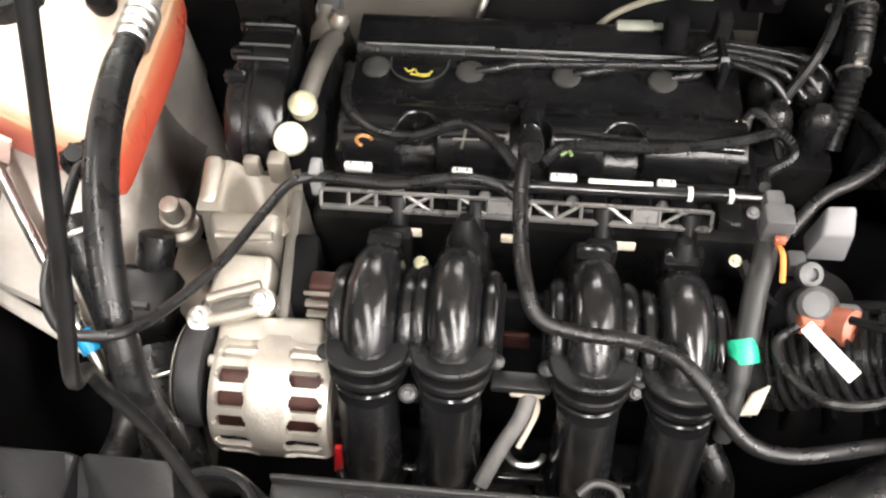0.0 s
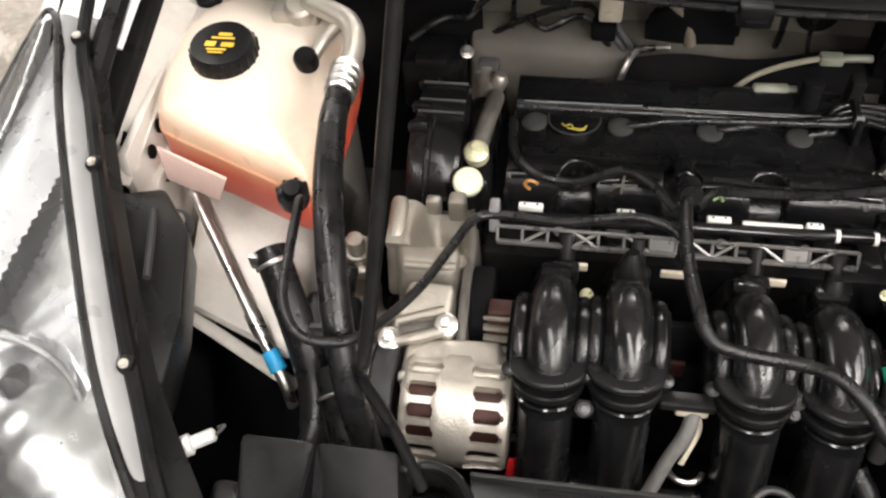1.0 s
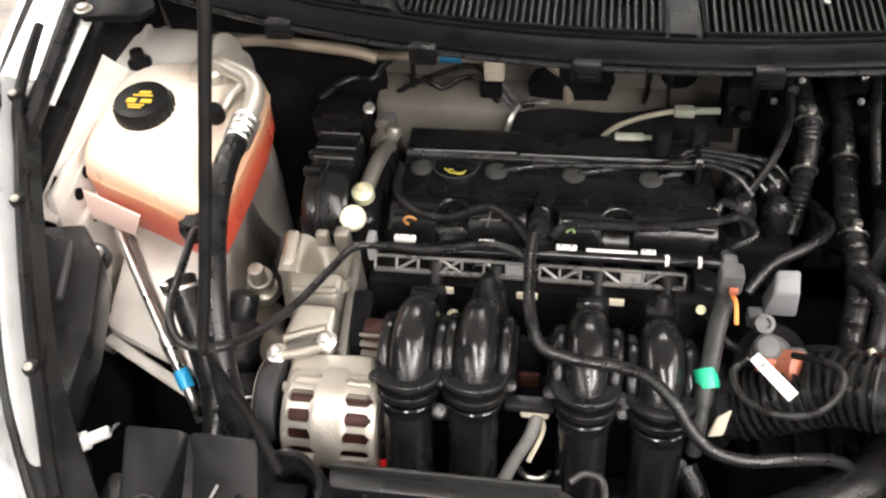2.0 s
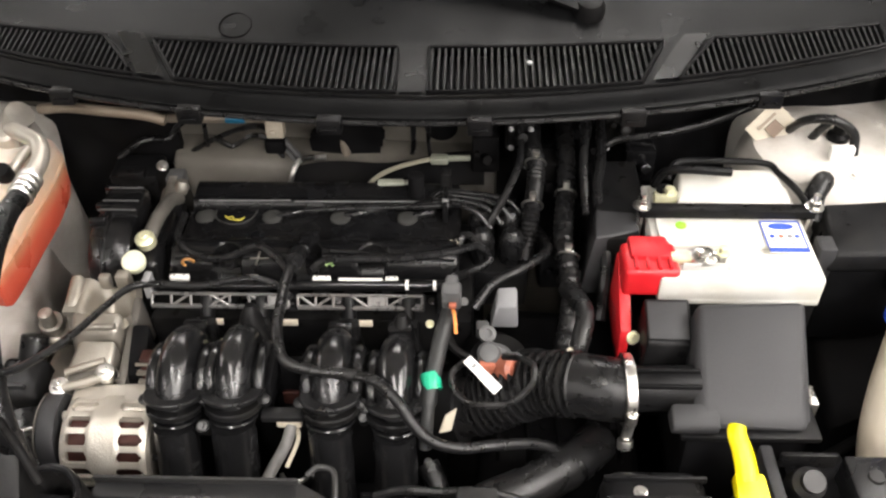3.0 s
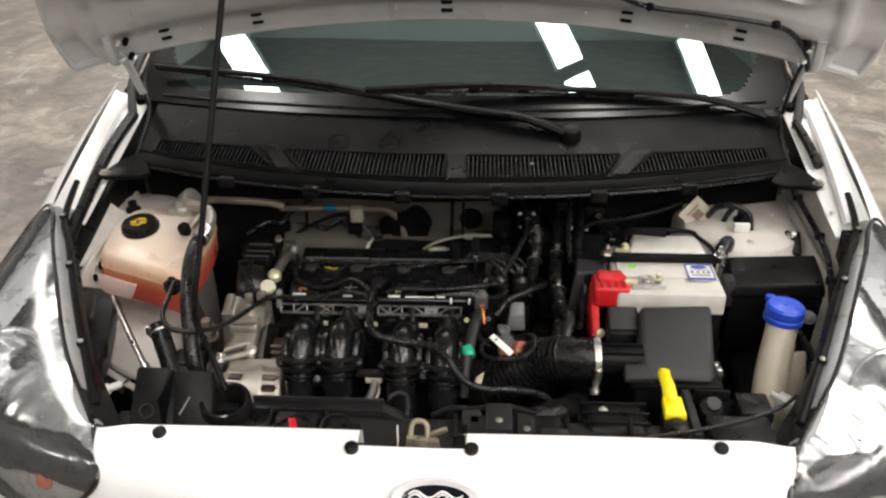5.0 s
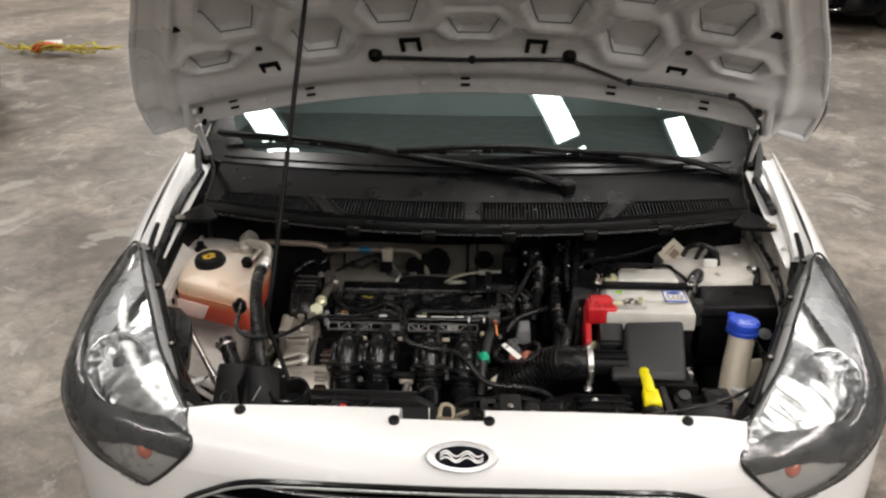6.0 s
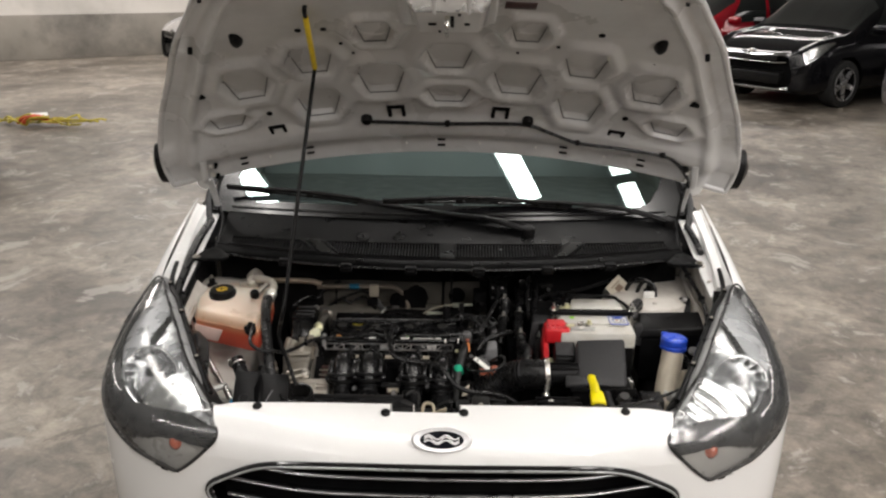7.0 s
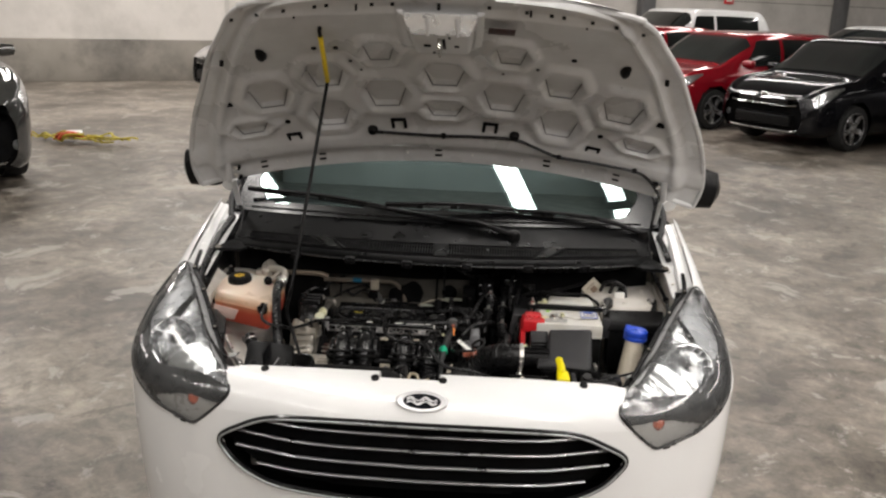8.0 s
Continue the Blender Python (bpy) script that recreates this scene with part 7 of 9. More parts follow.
part("level_tag", hull8([V(-0.685, 0.515, 0.754), V(-0.62, 0.492, 0.752), V(-0.62, 0.496, 0.752), V(-0.685, 0.519, 0.754)], [V(-0.692, 0.528, 0.788), V(-0.605, 0.493, 0.784), V(-0.605, 0.497, 0.784), V(-0.692, 0.532, 0.788)], 0.001), mat("pinkish_rib", (0.58, 0.42, 0.37), 0.4, var=0.1, scale=12), tk, "milky plastic rib below the seam")
tf = thing("tank_flange", (-0.74, 0.6, 0.8), "white painted flange panel beside the coolant tank", "panel")
part("flange", grid_surface(lambda u, v: V(-0.712 - 0.055 * u + 0.018 * (v - 0.5) * u, 0.485 + 0.255 * v, 0.770 + 0.030 * u + 0.045 * v + 0.010 * u * u), steps(0, 1, 8), steps(0, 1, 14), lambda u, v: not (u > 0.5 and v < 0.10), 0.003), WHITE_BAY, tf)
part("flange_fold", tube([(-0.765, 0.52, 0.812), (-0.760, 0.60, 0.826), (-0.752, 0.735, 0.852)], 0.0035, 8, 6), WHITE_BAY, tf)
part("flange_ear", join(ring((-0.770, 0.545, 0.820), (0.3, 0, 1), 0.0085, 0.0032, 20, 8)), WHITE_BAY, tf)
for x, y, z in ((-0.738, 0.508, 0.7885), (-0.728, 0.533, 0.787)):
    part("slot", xf(lathe([(0.0055, -0.001), (0.0055, 0.003)], (0, 0, 0), (0, 0, 1), 16), pose(x, y, z + 0.0045, 8, -30, 15) @ Matrix.Diagonal((1, 2.0, 1, 1))), DARK, tf)
part("flange_plug", join(lathe([(0.009, 0), (0.009, 0.014), (0.006, 0.018)], (-0.742, 0.480, 0.772), (0.1, -0.4, 1), 14), rod((-0.745, 0.484, 0.785), (-0.745, 0.490, 0.803), 0.0022, 8), rod((-0.736, 0.484, 0.785), (-0.736, 0.490, 0.803), 0.0022, 8), box(-0.752, -0.728, 0.472, 0.482, 0.768, 0.776, 0.002)), BLACK, tf, "black push fastener")
wp = part("inner_wing", hull8([V(-0.792, 0.74, 0.75), V(-0.784, 0.74, 0.75), V(-0.784, 0.95, 0.77), V(-0.792, 0.95, 0.77)], [V(-0.780, 0.76, 0.858), V(-0.772, 0.76, 0.858), V(-0.772, 0.95, 0.892), V(-0.780, 0.95, 0.892)], 0.002), WHITE_BAY, bay, "white inner wing panel with two dark slots")
for y, z in ((0.80, 0.838), (0.84, 0.842)):
    part("wing_slot", box(-0.7785, -0.7705, y, y + 0.012, z, z + 0.014, 0.001), DARK, wp)
part("rail_end", hull8([V(-0.545, 0.416, 0.47), V(-0.507, 0.420, 0.47), V(-0.472, 0.336, 0.47), V(-0.513, 0.317, 0.47)], [V(-0.545, 0.414, 0.555), V(-0.510, 0.417, 0.56), V(-0.476, 0.336, 0.56), V(-0.511, 0.319, 0.555)], 0.004), WHITE_BAY, bay, "beige dusty end of the frame rail")
acp = thing("air_conditioning_pipe", (-0.5, 0.6, 0.8), "silver air conditioning pipe crimped to a thick black hose", "pipe")
part("pipe_elbow", tube([(-0.555, 0.695, 0.862), (-0.525, 0.672, 0.868), (-0.500, 0.655, 0.866), (-0.489, 0.625, 0.860), (-0.489, 0.585, 0.856)], 0.0115, 14), ALU_BRIGHT, acp)
for k in range(4):
    part("crimp_ring", lathe([(0.0145, -0.004), (0.0165, -0.002), (0.0165, 0.003), (0.0145, 0.005)], (-0.489, 0.588 - 0.011 * k, 0.857 - 0.0005 * k), (0, -1, 0), 18), STEEL, acp)
part("thick_hose", tube([(-0.489, 0.552, 0.856), (-0.482, 0.50, 0.866), (-0.470, 0.43, 0.866), (-0.457, 0.37, 0.85), (-0.445, 0.32, 0.815), (-0.432, 0.28, 0.765), (-0.42, 0.26, 0.70), (-0.415, 0.26, 0.62)], 0.0135, 18, 8), RUBBER, acp, "thick black rubber hose")
part("manifold_block", join(lathe([(0.018, 0), (0.018, 0.025), (0.014, 0.03)], (-0.565, 0.70, 0.835), (0, -0.3, 1), 20), box(-0.60, -0.545, 0.685, 0.72, 0.83, 0.855, 0.006), lathe([(0.02, 0), (0.022, 0.01), (0.02, 0.03)], (-0.575, 0.735, 0.845), (0.6, -0.2, 0.6), 20)), ALU_BRIGHT, acp)
part("service_cap", lathe([(0.0125, 0), (0.013, 0.014), (0.011, 0.018)], (-0.542, 0.622, 0.835), (0, -0.4, 1), 18), BLACK, acp, "black service port cap")
part("service_port", tube([(-0.542, 0.63, 0.83), (-0.53, 0.65, 0.845), (-0.51, 0.66, 0.862)], 0.007, 10), ALU_BRIGHT, acp)
part("back_pipe", tube([(-0.60, 0.86, 0.79), (-0.55, 0.845, 0.803), (-0.48, 0.82, 0.813), (-0.413, 0.802, 0.818), (-0.38, 0.80, 0.81)], 0.0085, 10), mat("dusty_pipe", (0.32, 0.265, 0.205), 0.45, 0.3, var=0.15), acp)
lp = thing("liquid_pipe", (-0.61, 0.46, 0.6), "thin silver pipe with blue tape along the inner panel", "pipe")
part("pipe_run", tube([(-0.70, 0.58, 0.745), (-0.673, 0.536, 0.708), (-0.62, 0.466, 0.665), (-0.575, 0.408, 0.632), (-0.545, 0.37, 0.605), (-0.535, 0.355, 0.58)], 0.0062, 12), STEEL, lp)
part("tape", lathe([(0.0095, -0.012), (0.0095, 0.012)], (-0.557, 0.386, 0.619), (0.45, -0.58, -0.5), 16), mat("pale_blue_tape", (0.02, 0.30, 0.58), 0.4, var=0.15, scale=60), lp, "blue tape")
part("fitting", lathe([(0.009, -0.018), (0.0095, -0.002), (0.008, 0.012)], (-0.580, 0.415, 0.637), (0.45, -0.58, -0.42), 14), STEEL, lp)
rh = thing("radiator_hose", (-0.52, 0.38, 0.6), "thick black radiator hose with a spring clamp", "hose")
part("hose_run", tube([(-0.565, 0.465, 0.712), (-0.55, 0.44, 0.695), (-0.525, 0.40, 0.66), (-0.505, 0.36, 0.62), (-0.495, 0.31, 0.60), (-0.495, 0.26, 0.61), (-0.50, 0.215, 0.62)], 0.0185, 16, 8), RUBBER, rh)
part("spring_clamp", ring((-0.558, 0.453, 0.704), (0.45, -0.6, -0.5), 0.0195, 0.0025, 28, 6), STEEL, rh, "steel spring clamp")
part("clamp_ear", box(-0.583, -0.572, 0.445, 0.452, 0.70, 0.72, 0.002), STEEL, rh)
wp = thing("coolant_pipe_block", (-0.50, 0.42, 0.62), "black plastic coolant pipe block beside the tank", "pipe block")
part("block_body", hull8([V(-0.535, 0.38, 0.55), V(-0.455, 0.38, 0.55), V(-0.455, 0.45, 0.55), V(-0.535, 0.45, 0.55)], [V(-0.525, 0.385, 0.665), V(-0.465, 0.385, 0.66), V(-0.465, 0.445, 0.675), V(-0.525, 0.445, 0.68)], 0.01, 3), BLACK, wp)
part("block_label", box(-0.515, -0.485, 0.398, 0.404, 0.664, 0.673, 0.001), BOX_GREY, wp)
part("block_neck", rod((-0.495, 0.445, 0.66), (-0.49, 0.47, 0.69), 0.018, 16, 0.003), RUBBER, wp)
part("lower_hose", tube([(-0.47, 0.36, 0.66), (-0.45, 0.31, 0.64), (-0.43, 0.26, 0.60), (-0.42, 0.24, 0.52)], 0.028, 16, 8), RUBBER, wp)
part("lower_hose_clamp", ring((-0.462, 0.335, 0.652), (0.35, -0.8, -0.4), 0.029, 0.002, 24, 6), STEEL, wp)
blb = thing("loose_bulb_holder", (-0.553, 0.215, 0.745), "loose translucent bulb holder lying by the headlamp", "bulb holder")
part("holder", join(lathe([(0.0095, 0), (0.0095, 0.010), (0.0062, 0.012), (0.0062, 0.030), (0.004, 0.032)], (-0.566, 0.212, 0.748), (0.75, 0.42, 0.1), 16), xf(box(-0.005, 0.005, -0.017, 0.015, -0.007, 0.007, 0.002), pose(-0.570, 0.210, 0.75, 0, 0, 30)), xf(box(-0.004, 0.004, -0.026, -0.015, -0.003, 0.003, 0.001), pose(-0.570, 0.210, 0.75, 0, 0, 30))), CLEAR_PLASTIC, blb)
part("holder_wires", tube([(-0.538, 0.226, 0.752), (-0.532, 0.230, 0.757), (-0.533, 0.236, 0.752), (-0.541, 0.237, 0.745)], 0.0014, 6), PLUG_DARK, blb)
cmr = thing("side_control_box", (-0.62, 0.33, 0.7), "black plastic headlamp adjuster bracket bolted to the inner panel", "bracket")
part("bracket_arm", hull8([V(-0.675, 0.32, 0.70), V(-0.632, 0.30, 0.70), V(-0.632, 0.42, 0.70), V(-0.675, 0.44, 0.70)], [V(-0.67, 0.34, 0.765), V(-0.64, 0.325, 0.745), V(-0.64, 0.425, 0.745), V(-0.67, 0.43, 0.765)], 0.008), BLACK, cmr)
part("bracket_eye", join(lathe([(0.018, 0), (0.018, 0.012)], (-0.655, 0.455, 0.745), (0.1, -0.3, 1), 20), box(-0.68, -0.64, 0.43, 0.455, 0.738, 0.752, 0.004)), BLACK, cmr)
part("bracket_bolt", bolt((-0.655, 0.453, 0.758), (0.1, -0.3, 1), 0.008, 0.006), STEEL, cmr)

# prop rod
pr = thing("prop_rod", (-0.36, 0.195, 0.77), "thin black hood prop rod with a yellow sleeve at its top", "prop rod")
rtop, rbend, rlow = V(-0.306, 0.235, 1.640), V(-0.3185, 0.428, 1.497), V(-0.376, 0.185, 0.945)
part("rod_lower", tube([(-0.352, 0.190, 0.775), (-0.374, 0.210, 0.83), (-0.392, 0.216, 0.885), (-0.386, 0.208, 0.925), rlow + V(0, 0.004, 0.012), rlow.lerp(rbend, 0.15), rlow.lerp(rbend, 0.5), rlow.lerp(rbend, 0.97), rbend], 0.0048, 10, 6), BLACK, pr)
part("rod_sleeve", rod(rbend, rbend.lerp(rtop, 0.9), 0.0066, 14, 0.002), ROD_YELLOW, pr, "yellow rubber sleeve")
part("rod_hook", tube([rbend.lerp(rtop, 0.85), rtop, rtop + V(0.0, 0.02, 0.012)], 0.005, 8), BLACK, pr)

# ---------------------------------------------------------------- right of the engine
bt = thing("battery", (0.41, 0.56, 0.62), "white car battery with a red terminal cover and blue label", "battery")
part("case", box(0.312, 0.508, 0.478, 0.662, 0.62, 0.765, 0.004), BLACK, bt)
part("lid", join(box(0.310, 0.510, 0.474, 0.664, 0.758, 0.800, 0.006), box(0.318, 0.502, 0.53, 0.655, 0.798, 0.806, 0.004)), BATTERY, bt, "white battery lid")
part("lid_edge", box(0.312, 0.508, 0.4735, 0.480, 0.758, 0.768, 0.002), BATTERY, bt)
part("rear_cover", hull8([V(0.345, 0.60, 0.80), V(0.50, 0.60, 0.80), V(0.495, 0.67, 0.80), V(0.355, 0.67, 0.80)], [V(0.35, 0.605, 0.822), V(0.495, 0.605, 0.822), V(0.488, 0.665, 0.826), V(0.36, 0.665, 0.826)], 0.005), BATTERY, bt)
part("charge_eye", lathe([(0.007, 0), (0.007, 0.002)], (0.349, 0.568, 0.8055), (0, 0, 1), 16), mat("green_eye", (0.3, 0.75, 0.05), 0.3, var=0.05), bt)
tr = part("terminal", join(lathe([(0.011, 0), (0.0095, 0.018), (0.008, 0.019)], (0.365, 0.505, 0.80), (0, 0, 1), 20), ring((0.365, 0.505, 0.809), (0, 0, 1), 0.0135, 0.0045, 24, 8), box(0.376, 0.392, 0.498, 0.512, 0.803, 0.815, 0.002)), STEEL, bt, "tinned terminal clamp")
part("clamp_bolt", bolt((0.388, 0.505, 0.815), (0, 0, 1), 0.006, 0.01), ZINC, tr)
part("cable_shoe", box(0.325, 0.356, 0.497, 0.513, 0.802, 0.812, 0.003), ZINC, tr)
part("clear_guard", box(0.338, 0.402, 0.4885, 0.4905, 0.80, 0.812, 0.0008), CLEAR_PLASTIC, tr)
lb = part("label", xf(box(-0.025, 0.025, -0.03, 0.03, 0, 0.0012, 0), pose(0.474, 0.547, 0.8063, 0, 0, 0)), PAPER, bt, "white label with a blue border")
LBLUE = mat("label_blue", (0.03, 0.08, 0.45), 0.5, var=0.05)
part("label_border", join(box(0.449, 0.499, 0.5745, 0.577, 0.8076, 0.8082, 0), box(0.449, 0.499, 0.517, 0.525, 0.8076, 0.8082, 0), box(0.449, 0.451, 0.517, 0.577, 0.8076, 0.8082, 0), box(0.497, 0.499, 0.517, 0.577, 0.8076, 0.8082, 0)), LBLUE, lb)
part("label_oval", xf(lathe([(0.016, 0), (0.016, 0.0007)], (0, 0, 0), (0, 0, 1), 28), pose(0.474, 0.566, 0.8075) @ Matrix.Diagonal((1, 0.38, 1, 1))), LBLUE, lb)
for x, c in ((0.459, LBLUE), (0.470, RUST), (0.481, GREY_PLUG), (0.490, LBLUE)):
    part("label_dot", lathe([(0.0033, 0), (0.0033, 0.0006)], (x, 0.547, 0.8076), (0, 0, 1), 14), c, lb)
for y in (0.5545, 0.5375, 0.532):
    part("label_bar", box(0.456, 0.492, y, y + 0.0022, 0.8076, 0.8081, 0), GREY_PLUG, lb)
part("rear_frame", tube([(0.345, 0.655, 0.815), (0.352, 0.668, 0.828), (0.375, 0.675, 0.831), (0.47, 0.672, 0.831), (0.490, 0.655, 0.826), (0.505, 0.615, 0.826), (0.520, 0.585, 0.812)], 0.0046, 8, 8), BLACK, bt, "black frame behind the lid")
rc = part("terminal_cover", join(box(0.267, 0.335, 0.478, 0.535, 0.765, 0.808, 0.007, 3), box(0.276, 0.325, 0.50, 0.54, 0.80, 0.814, 0.005)), RED, bt, "red plastic terminal cover")
part("cover_flap", hull8([V(0.262, 0.425, 0.70), V(0.272, 0.425, 0.70), V(0.272, 0.53, 0.70), V(0.262, 0.53, 0.70)], [V(0.264, 0.44, 0.745), V(0.278, 0.44, 0.745), V(0.28, 0.53, 0.795), V(0.264, 0.53, 0.795)], 0.003), RED, rc)
part("cover_ribs", join(*[box(0.28 + 0.014 * k, 0.284 + 0.014 * k, 0.482, 0.53, 0.806, 0.812, 0.001) for k in range(4)]), RED, rc)
part("cover_screw", bolt((0.280, 0.438, 0.735), (0.4, -1, 0.5), 0.006), ZINC, rc)
stp = part("hold_down", box(0.296, 0.522, 0.578, 0.597, 0.808, 0.822, 0.004), BLACK, bt, "black hold-down strap")
for x in (0.300, 0.519):
    part("strap_stud", join(rod((x, 0.588, 0.74), (x, 0.588, 0.842), 0.0042, 10), bolt((x, 0.588, 0.822), (0, 0, 1), 0.008, 0.01)), STEEL, stp)
part("rear_clamp", join(tube([(0.325, 0.645, 0.812), (0.335, 0.64, 0.838), (0.36, 0.635, 0.846), (0.42, 0.635, 0.842)], 0.006, 8), lathe([(0.012, 0), (0.011, 0.016)], (0.335, 0.625, 0.806), (0, 0, 1), 16)), BLACK, bt)
part("rear_terminal", join(box(0.32, 0.35, 0.61, 0.625, 0.806, 0.82, 0.003), bolt((0.34, 0.618, 0.82), (0, 0, 1), 0.007, 0.008)), ZINC, bt)
btr = thing("battery_tray", (0.4, 0.56, 0.55), "black plastic battery tray", "tray")
part("tray", join(box(0.285, 0.53, 0.46, 0.68, 0.55, 0.63, 0.008), box(0.245, 0.312, 0.60, 0.72, 0.60, 0.80, 0.006), box(0.24, 0.30, 0.56, 0.66, 0.74, 0.79, 0.004)), BLACK, btr)
part("tray_wing", hull8([V(0.225, 0.55, 0.70), V(0.30, 0.55, 0.70), V(0.30, 0.62, 0.70), V(0.235, 0.62, 0.70)], [V(0.24, 0.555, 0.795), V(0.30, 0.575, 0.79), V(0.30, 0.61, 0.80), V(0.245, 0.61, 0.80)], 0.004), BOX_GREY, btr)

ab = thing("air_filter_box", (0.41, 0.38, 0.6), "dark grey plastic air filter box in front of the battery", "air box")
part("lid", hull8([V(0.326, 0.304, 0.726), V(0.462, 0.304, 0.722), V(0.478, 0.455, 0.722), V(0.342, 0.455, 0.722)], [V(0.340, 0.312, 0.742), V(0.456, 0.312, 0.736), V(0.472, 0.435, 0.806), V(0.345, 0.435, 0.800)], 0.009, 3), BOX_GREY, ab, "smooth dark grey lid")
part("lid_flange", box(0.318, 0.475, 0.300, 0.46, 0.712, 0.721, 0.003), BLACK, ab)
# lower half coloured near black for the shade below the lid
part("lower_box", hull8([V(0.33, 0.31, 0.55), V(0.45, 0.31, 0.55), V(0.46, 0.45, 0.55), V(0.335, 0.45, 0.55)], [V(0.325, 0.306, 0.712), V(0.468, 0.306, 0.712), V(0.477, 0.455, 0.712), V(0.330, 0.455, 0.712)], 0.01), DARK, ab)
part("front_tongue", hull8([V(0.305, 0.302, 0.722), V(0.36, 0.302, 0.722), V(0.36, 0.33, 0.722), V(0.305, 0.33, 0.722)], [V(0.307, 0.30, 0.735), V(0.36, 0.30, 0.738), V(0.36, 0.328, 0.748), V(0.307, 0.328, 0.748)], 0.005), BOX_GREY, ab)
part("side_block", hull8([V(0.285, 0.395, 0.66), V(0.345, 0.395, 0.66), V(0.345, 0.465, 0.66), V(0.285, 0.465, 0.66)], [V(0.29, 0.405, 0.758), V(0.345, 0.405, 0.758), V(0.345, 0.46, 0.782), V(0.29, 0.46, 0.782)], 0.004), BLACK, ab)
part("side_block_face", xf(box(-0.024, 0.024, -0.024, 0.024, 0, 0.003, 0.001), pose(0.316, 0.432, 0.771, 23)), BOX_GREY, ab)
part("outlet", join(rod((0.25, 0.357, 0.733), (0.345, 0.36, 0.735), 0.0265, 28, 0.002), rod((0.25, 0.357, 0.733), (0.266, 0.357, 0.733), 0.034, 28, 0.002)), BLACK, ab)
for y, z in ((0.340, 0.7535), (0.358, 0.760)):
    part("outlet_rib", box(0.27, 0.343, y, y + 0.005, z, z + 0.006, 0.002), SLAT, ab)
part("side_clip", box(0.474, 0.486, 0.35, 0.38, 0.66, 0.72, 0.003), STEEL, ab)

ad = thing("air_duct", (0.17, 0.37, 0.66), "black ribbed rubber air duct from throttle to air box", "air duct")
path = [(0.262, 0.355, 0.735), (0.235, 0.357, 0.735), (0.205, 0.368, 0.728), (0.17, 0.385, 0.708), (0.13, 0.392, 0.68), (0.095, 0.395, 0.655), (0.06, 0.40, 0.64)]
part("ribbed_hose", tube(path, lambda f: (0.0365 + (0.0034 * (1 if (f * 26) % 1 < 0.5 else -1) if 0.32 < f < 0.86 else 0.001)), 28, 26), RUBBER, ad, "ribbed rubber hose")
part("throttle_stub", tube([(0.075, 0.398, 0.645), (0.045, 0.405, 0.635)], 0.046, 24, 0), BLACK, ad)
hc = part("hose_clamp", lathe([(0.0415, -0.006), (0.0425, -0.005), (0.0425, 0.005), (0.0415, 0.006)], (0.262, 0.355, 0.735), (1, 0.02, 0.02), 40), STEEL, ad, "bright steel hose clamp")
part("clamp_screw", join(rod((0.262, 0.312, 0.742), (0.258, 0.305, 0.712), 0.006, 10), lathe([(0.009, 0), (0.009, 0.01)], (0.257, 0.303, 0.71), (0, -0.5, -1), 12), box(0.255, 0.269, 0.31, 0.325, 0.725, 0.745, 0.002)), STEEL, hc)

tb = thing("throttle_body", (0.11, 0.43, 0.62), "dark throttle body with a brown-red connector and paper tag", "throttle body")
part("body", lathe([(0.03, -0.04), (0.042, -0.035), (0.045, 0.0), (0.042, 0.03), (0.03, 0.035)], (0.11, 0.45, 0.665), (0.2, -0.6, 0.6), 28), DARK, tb)
part("round_cap", lathe([(0.02, 0), (0.023, 0.006), (0.023, 0.014), (0.018, 0.019), (0.008, 0.020)], (0.112, 0.432, 0.692), (0.1, -0.6, 0.8), 28), PLUG_DARK, tb)
part("brown_plug", join(lathe([(0.016, 0), (0.017, 0.012), (0.017, 0.026), (0.012, 0.03)], (0.118, 0.410, 0.708), (0.6, -0.5, 0.5), 18), box(0.092, 0.112, 0.396, 0.412, 0.708, 0.726, 0.004)), RUST, tb, "brown-red plug")
part("grey_lid", hull8([V(0.106, 0.470, 0.715), V(0.142, 0.470, 0.715), V(0.142, 0.492, 0.722), V(0.106, 0.492, 0.722)], [V(0.112, 0.472, 0.748), V(0.139, 0.472, 0.750), V(0.139, 0.492, 0.768), V(0.114, 0.492, 0.766)], 0.003), mat("lid_grey", (0.15, 0.15, 0.155), 0.5, var=0.1, scale=30), tb, "plain grey plug lid")
part("lid_boss", join(lathe([(0.0105, 0), (0.0105, 0.012), (0.006, 0.013), (0.006, 0.009)], (0.101, 0.446, 0.728), (0.1, -0.6, 0.8), 20), box(0.088, 0.104, 0.452, 0.470, 0.712, 0.730, 0.003)), PLUG_DARK, tb)
part("motor_housing", join(lathe([(0.013, 0), (0.0145, 0.004), (0.0145, 0.022), (0.011, 0.026), (0.004, 0.027)], (0.106, 0.425, 0.712), (-0.1, -0.5, 0.8), 26), box(0.124, 0.150, 0.405, 0.420, 0.718, 0.727, 0.003)), PLUG_DARK, tb)
part("linkage", tube([(0.14, 0.42, 0.72), (0.165, 0.41, 0.735), (0.19, 0.39, 0.74)], 0.006, 8), BLACK, tb)
part("linkage", tube([(0.08, 0.43, 0.70), (0.06, 0.44, 0.71), (0.05, 0.46, 0.72)], 0.006, 8), BLACK, tb)
tg = thing("paper_tag", (0.095, 0.35, 0.765), "white tag strip tied by a wire loop", "tag")
pa, pb = V(0.077, 0.366, 0.772), V(0.113, 0.332, 0.757)
dx = (pb - pa).normalized()
wv = dx.cross(V(0.2, -0.6, 0.9)).normalized()
nv = wv.cross(dx).normalized()
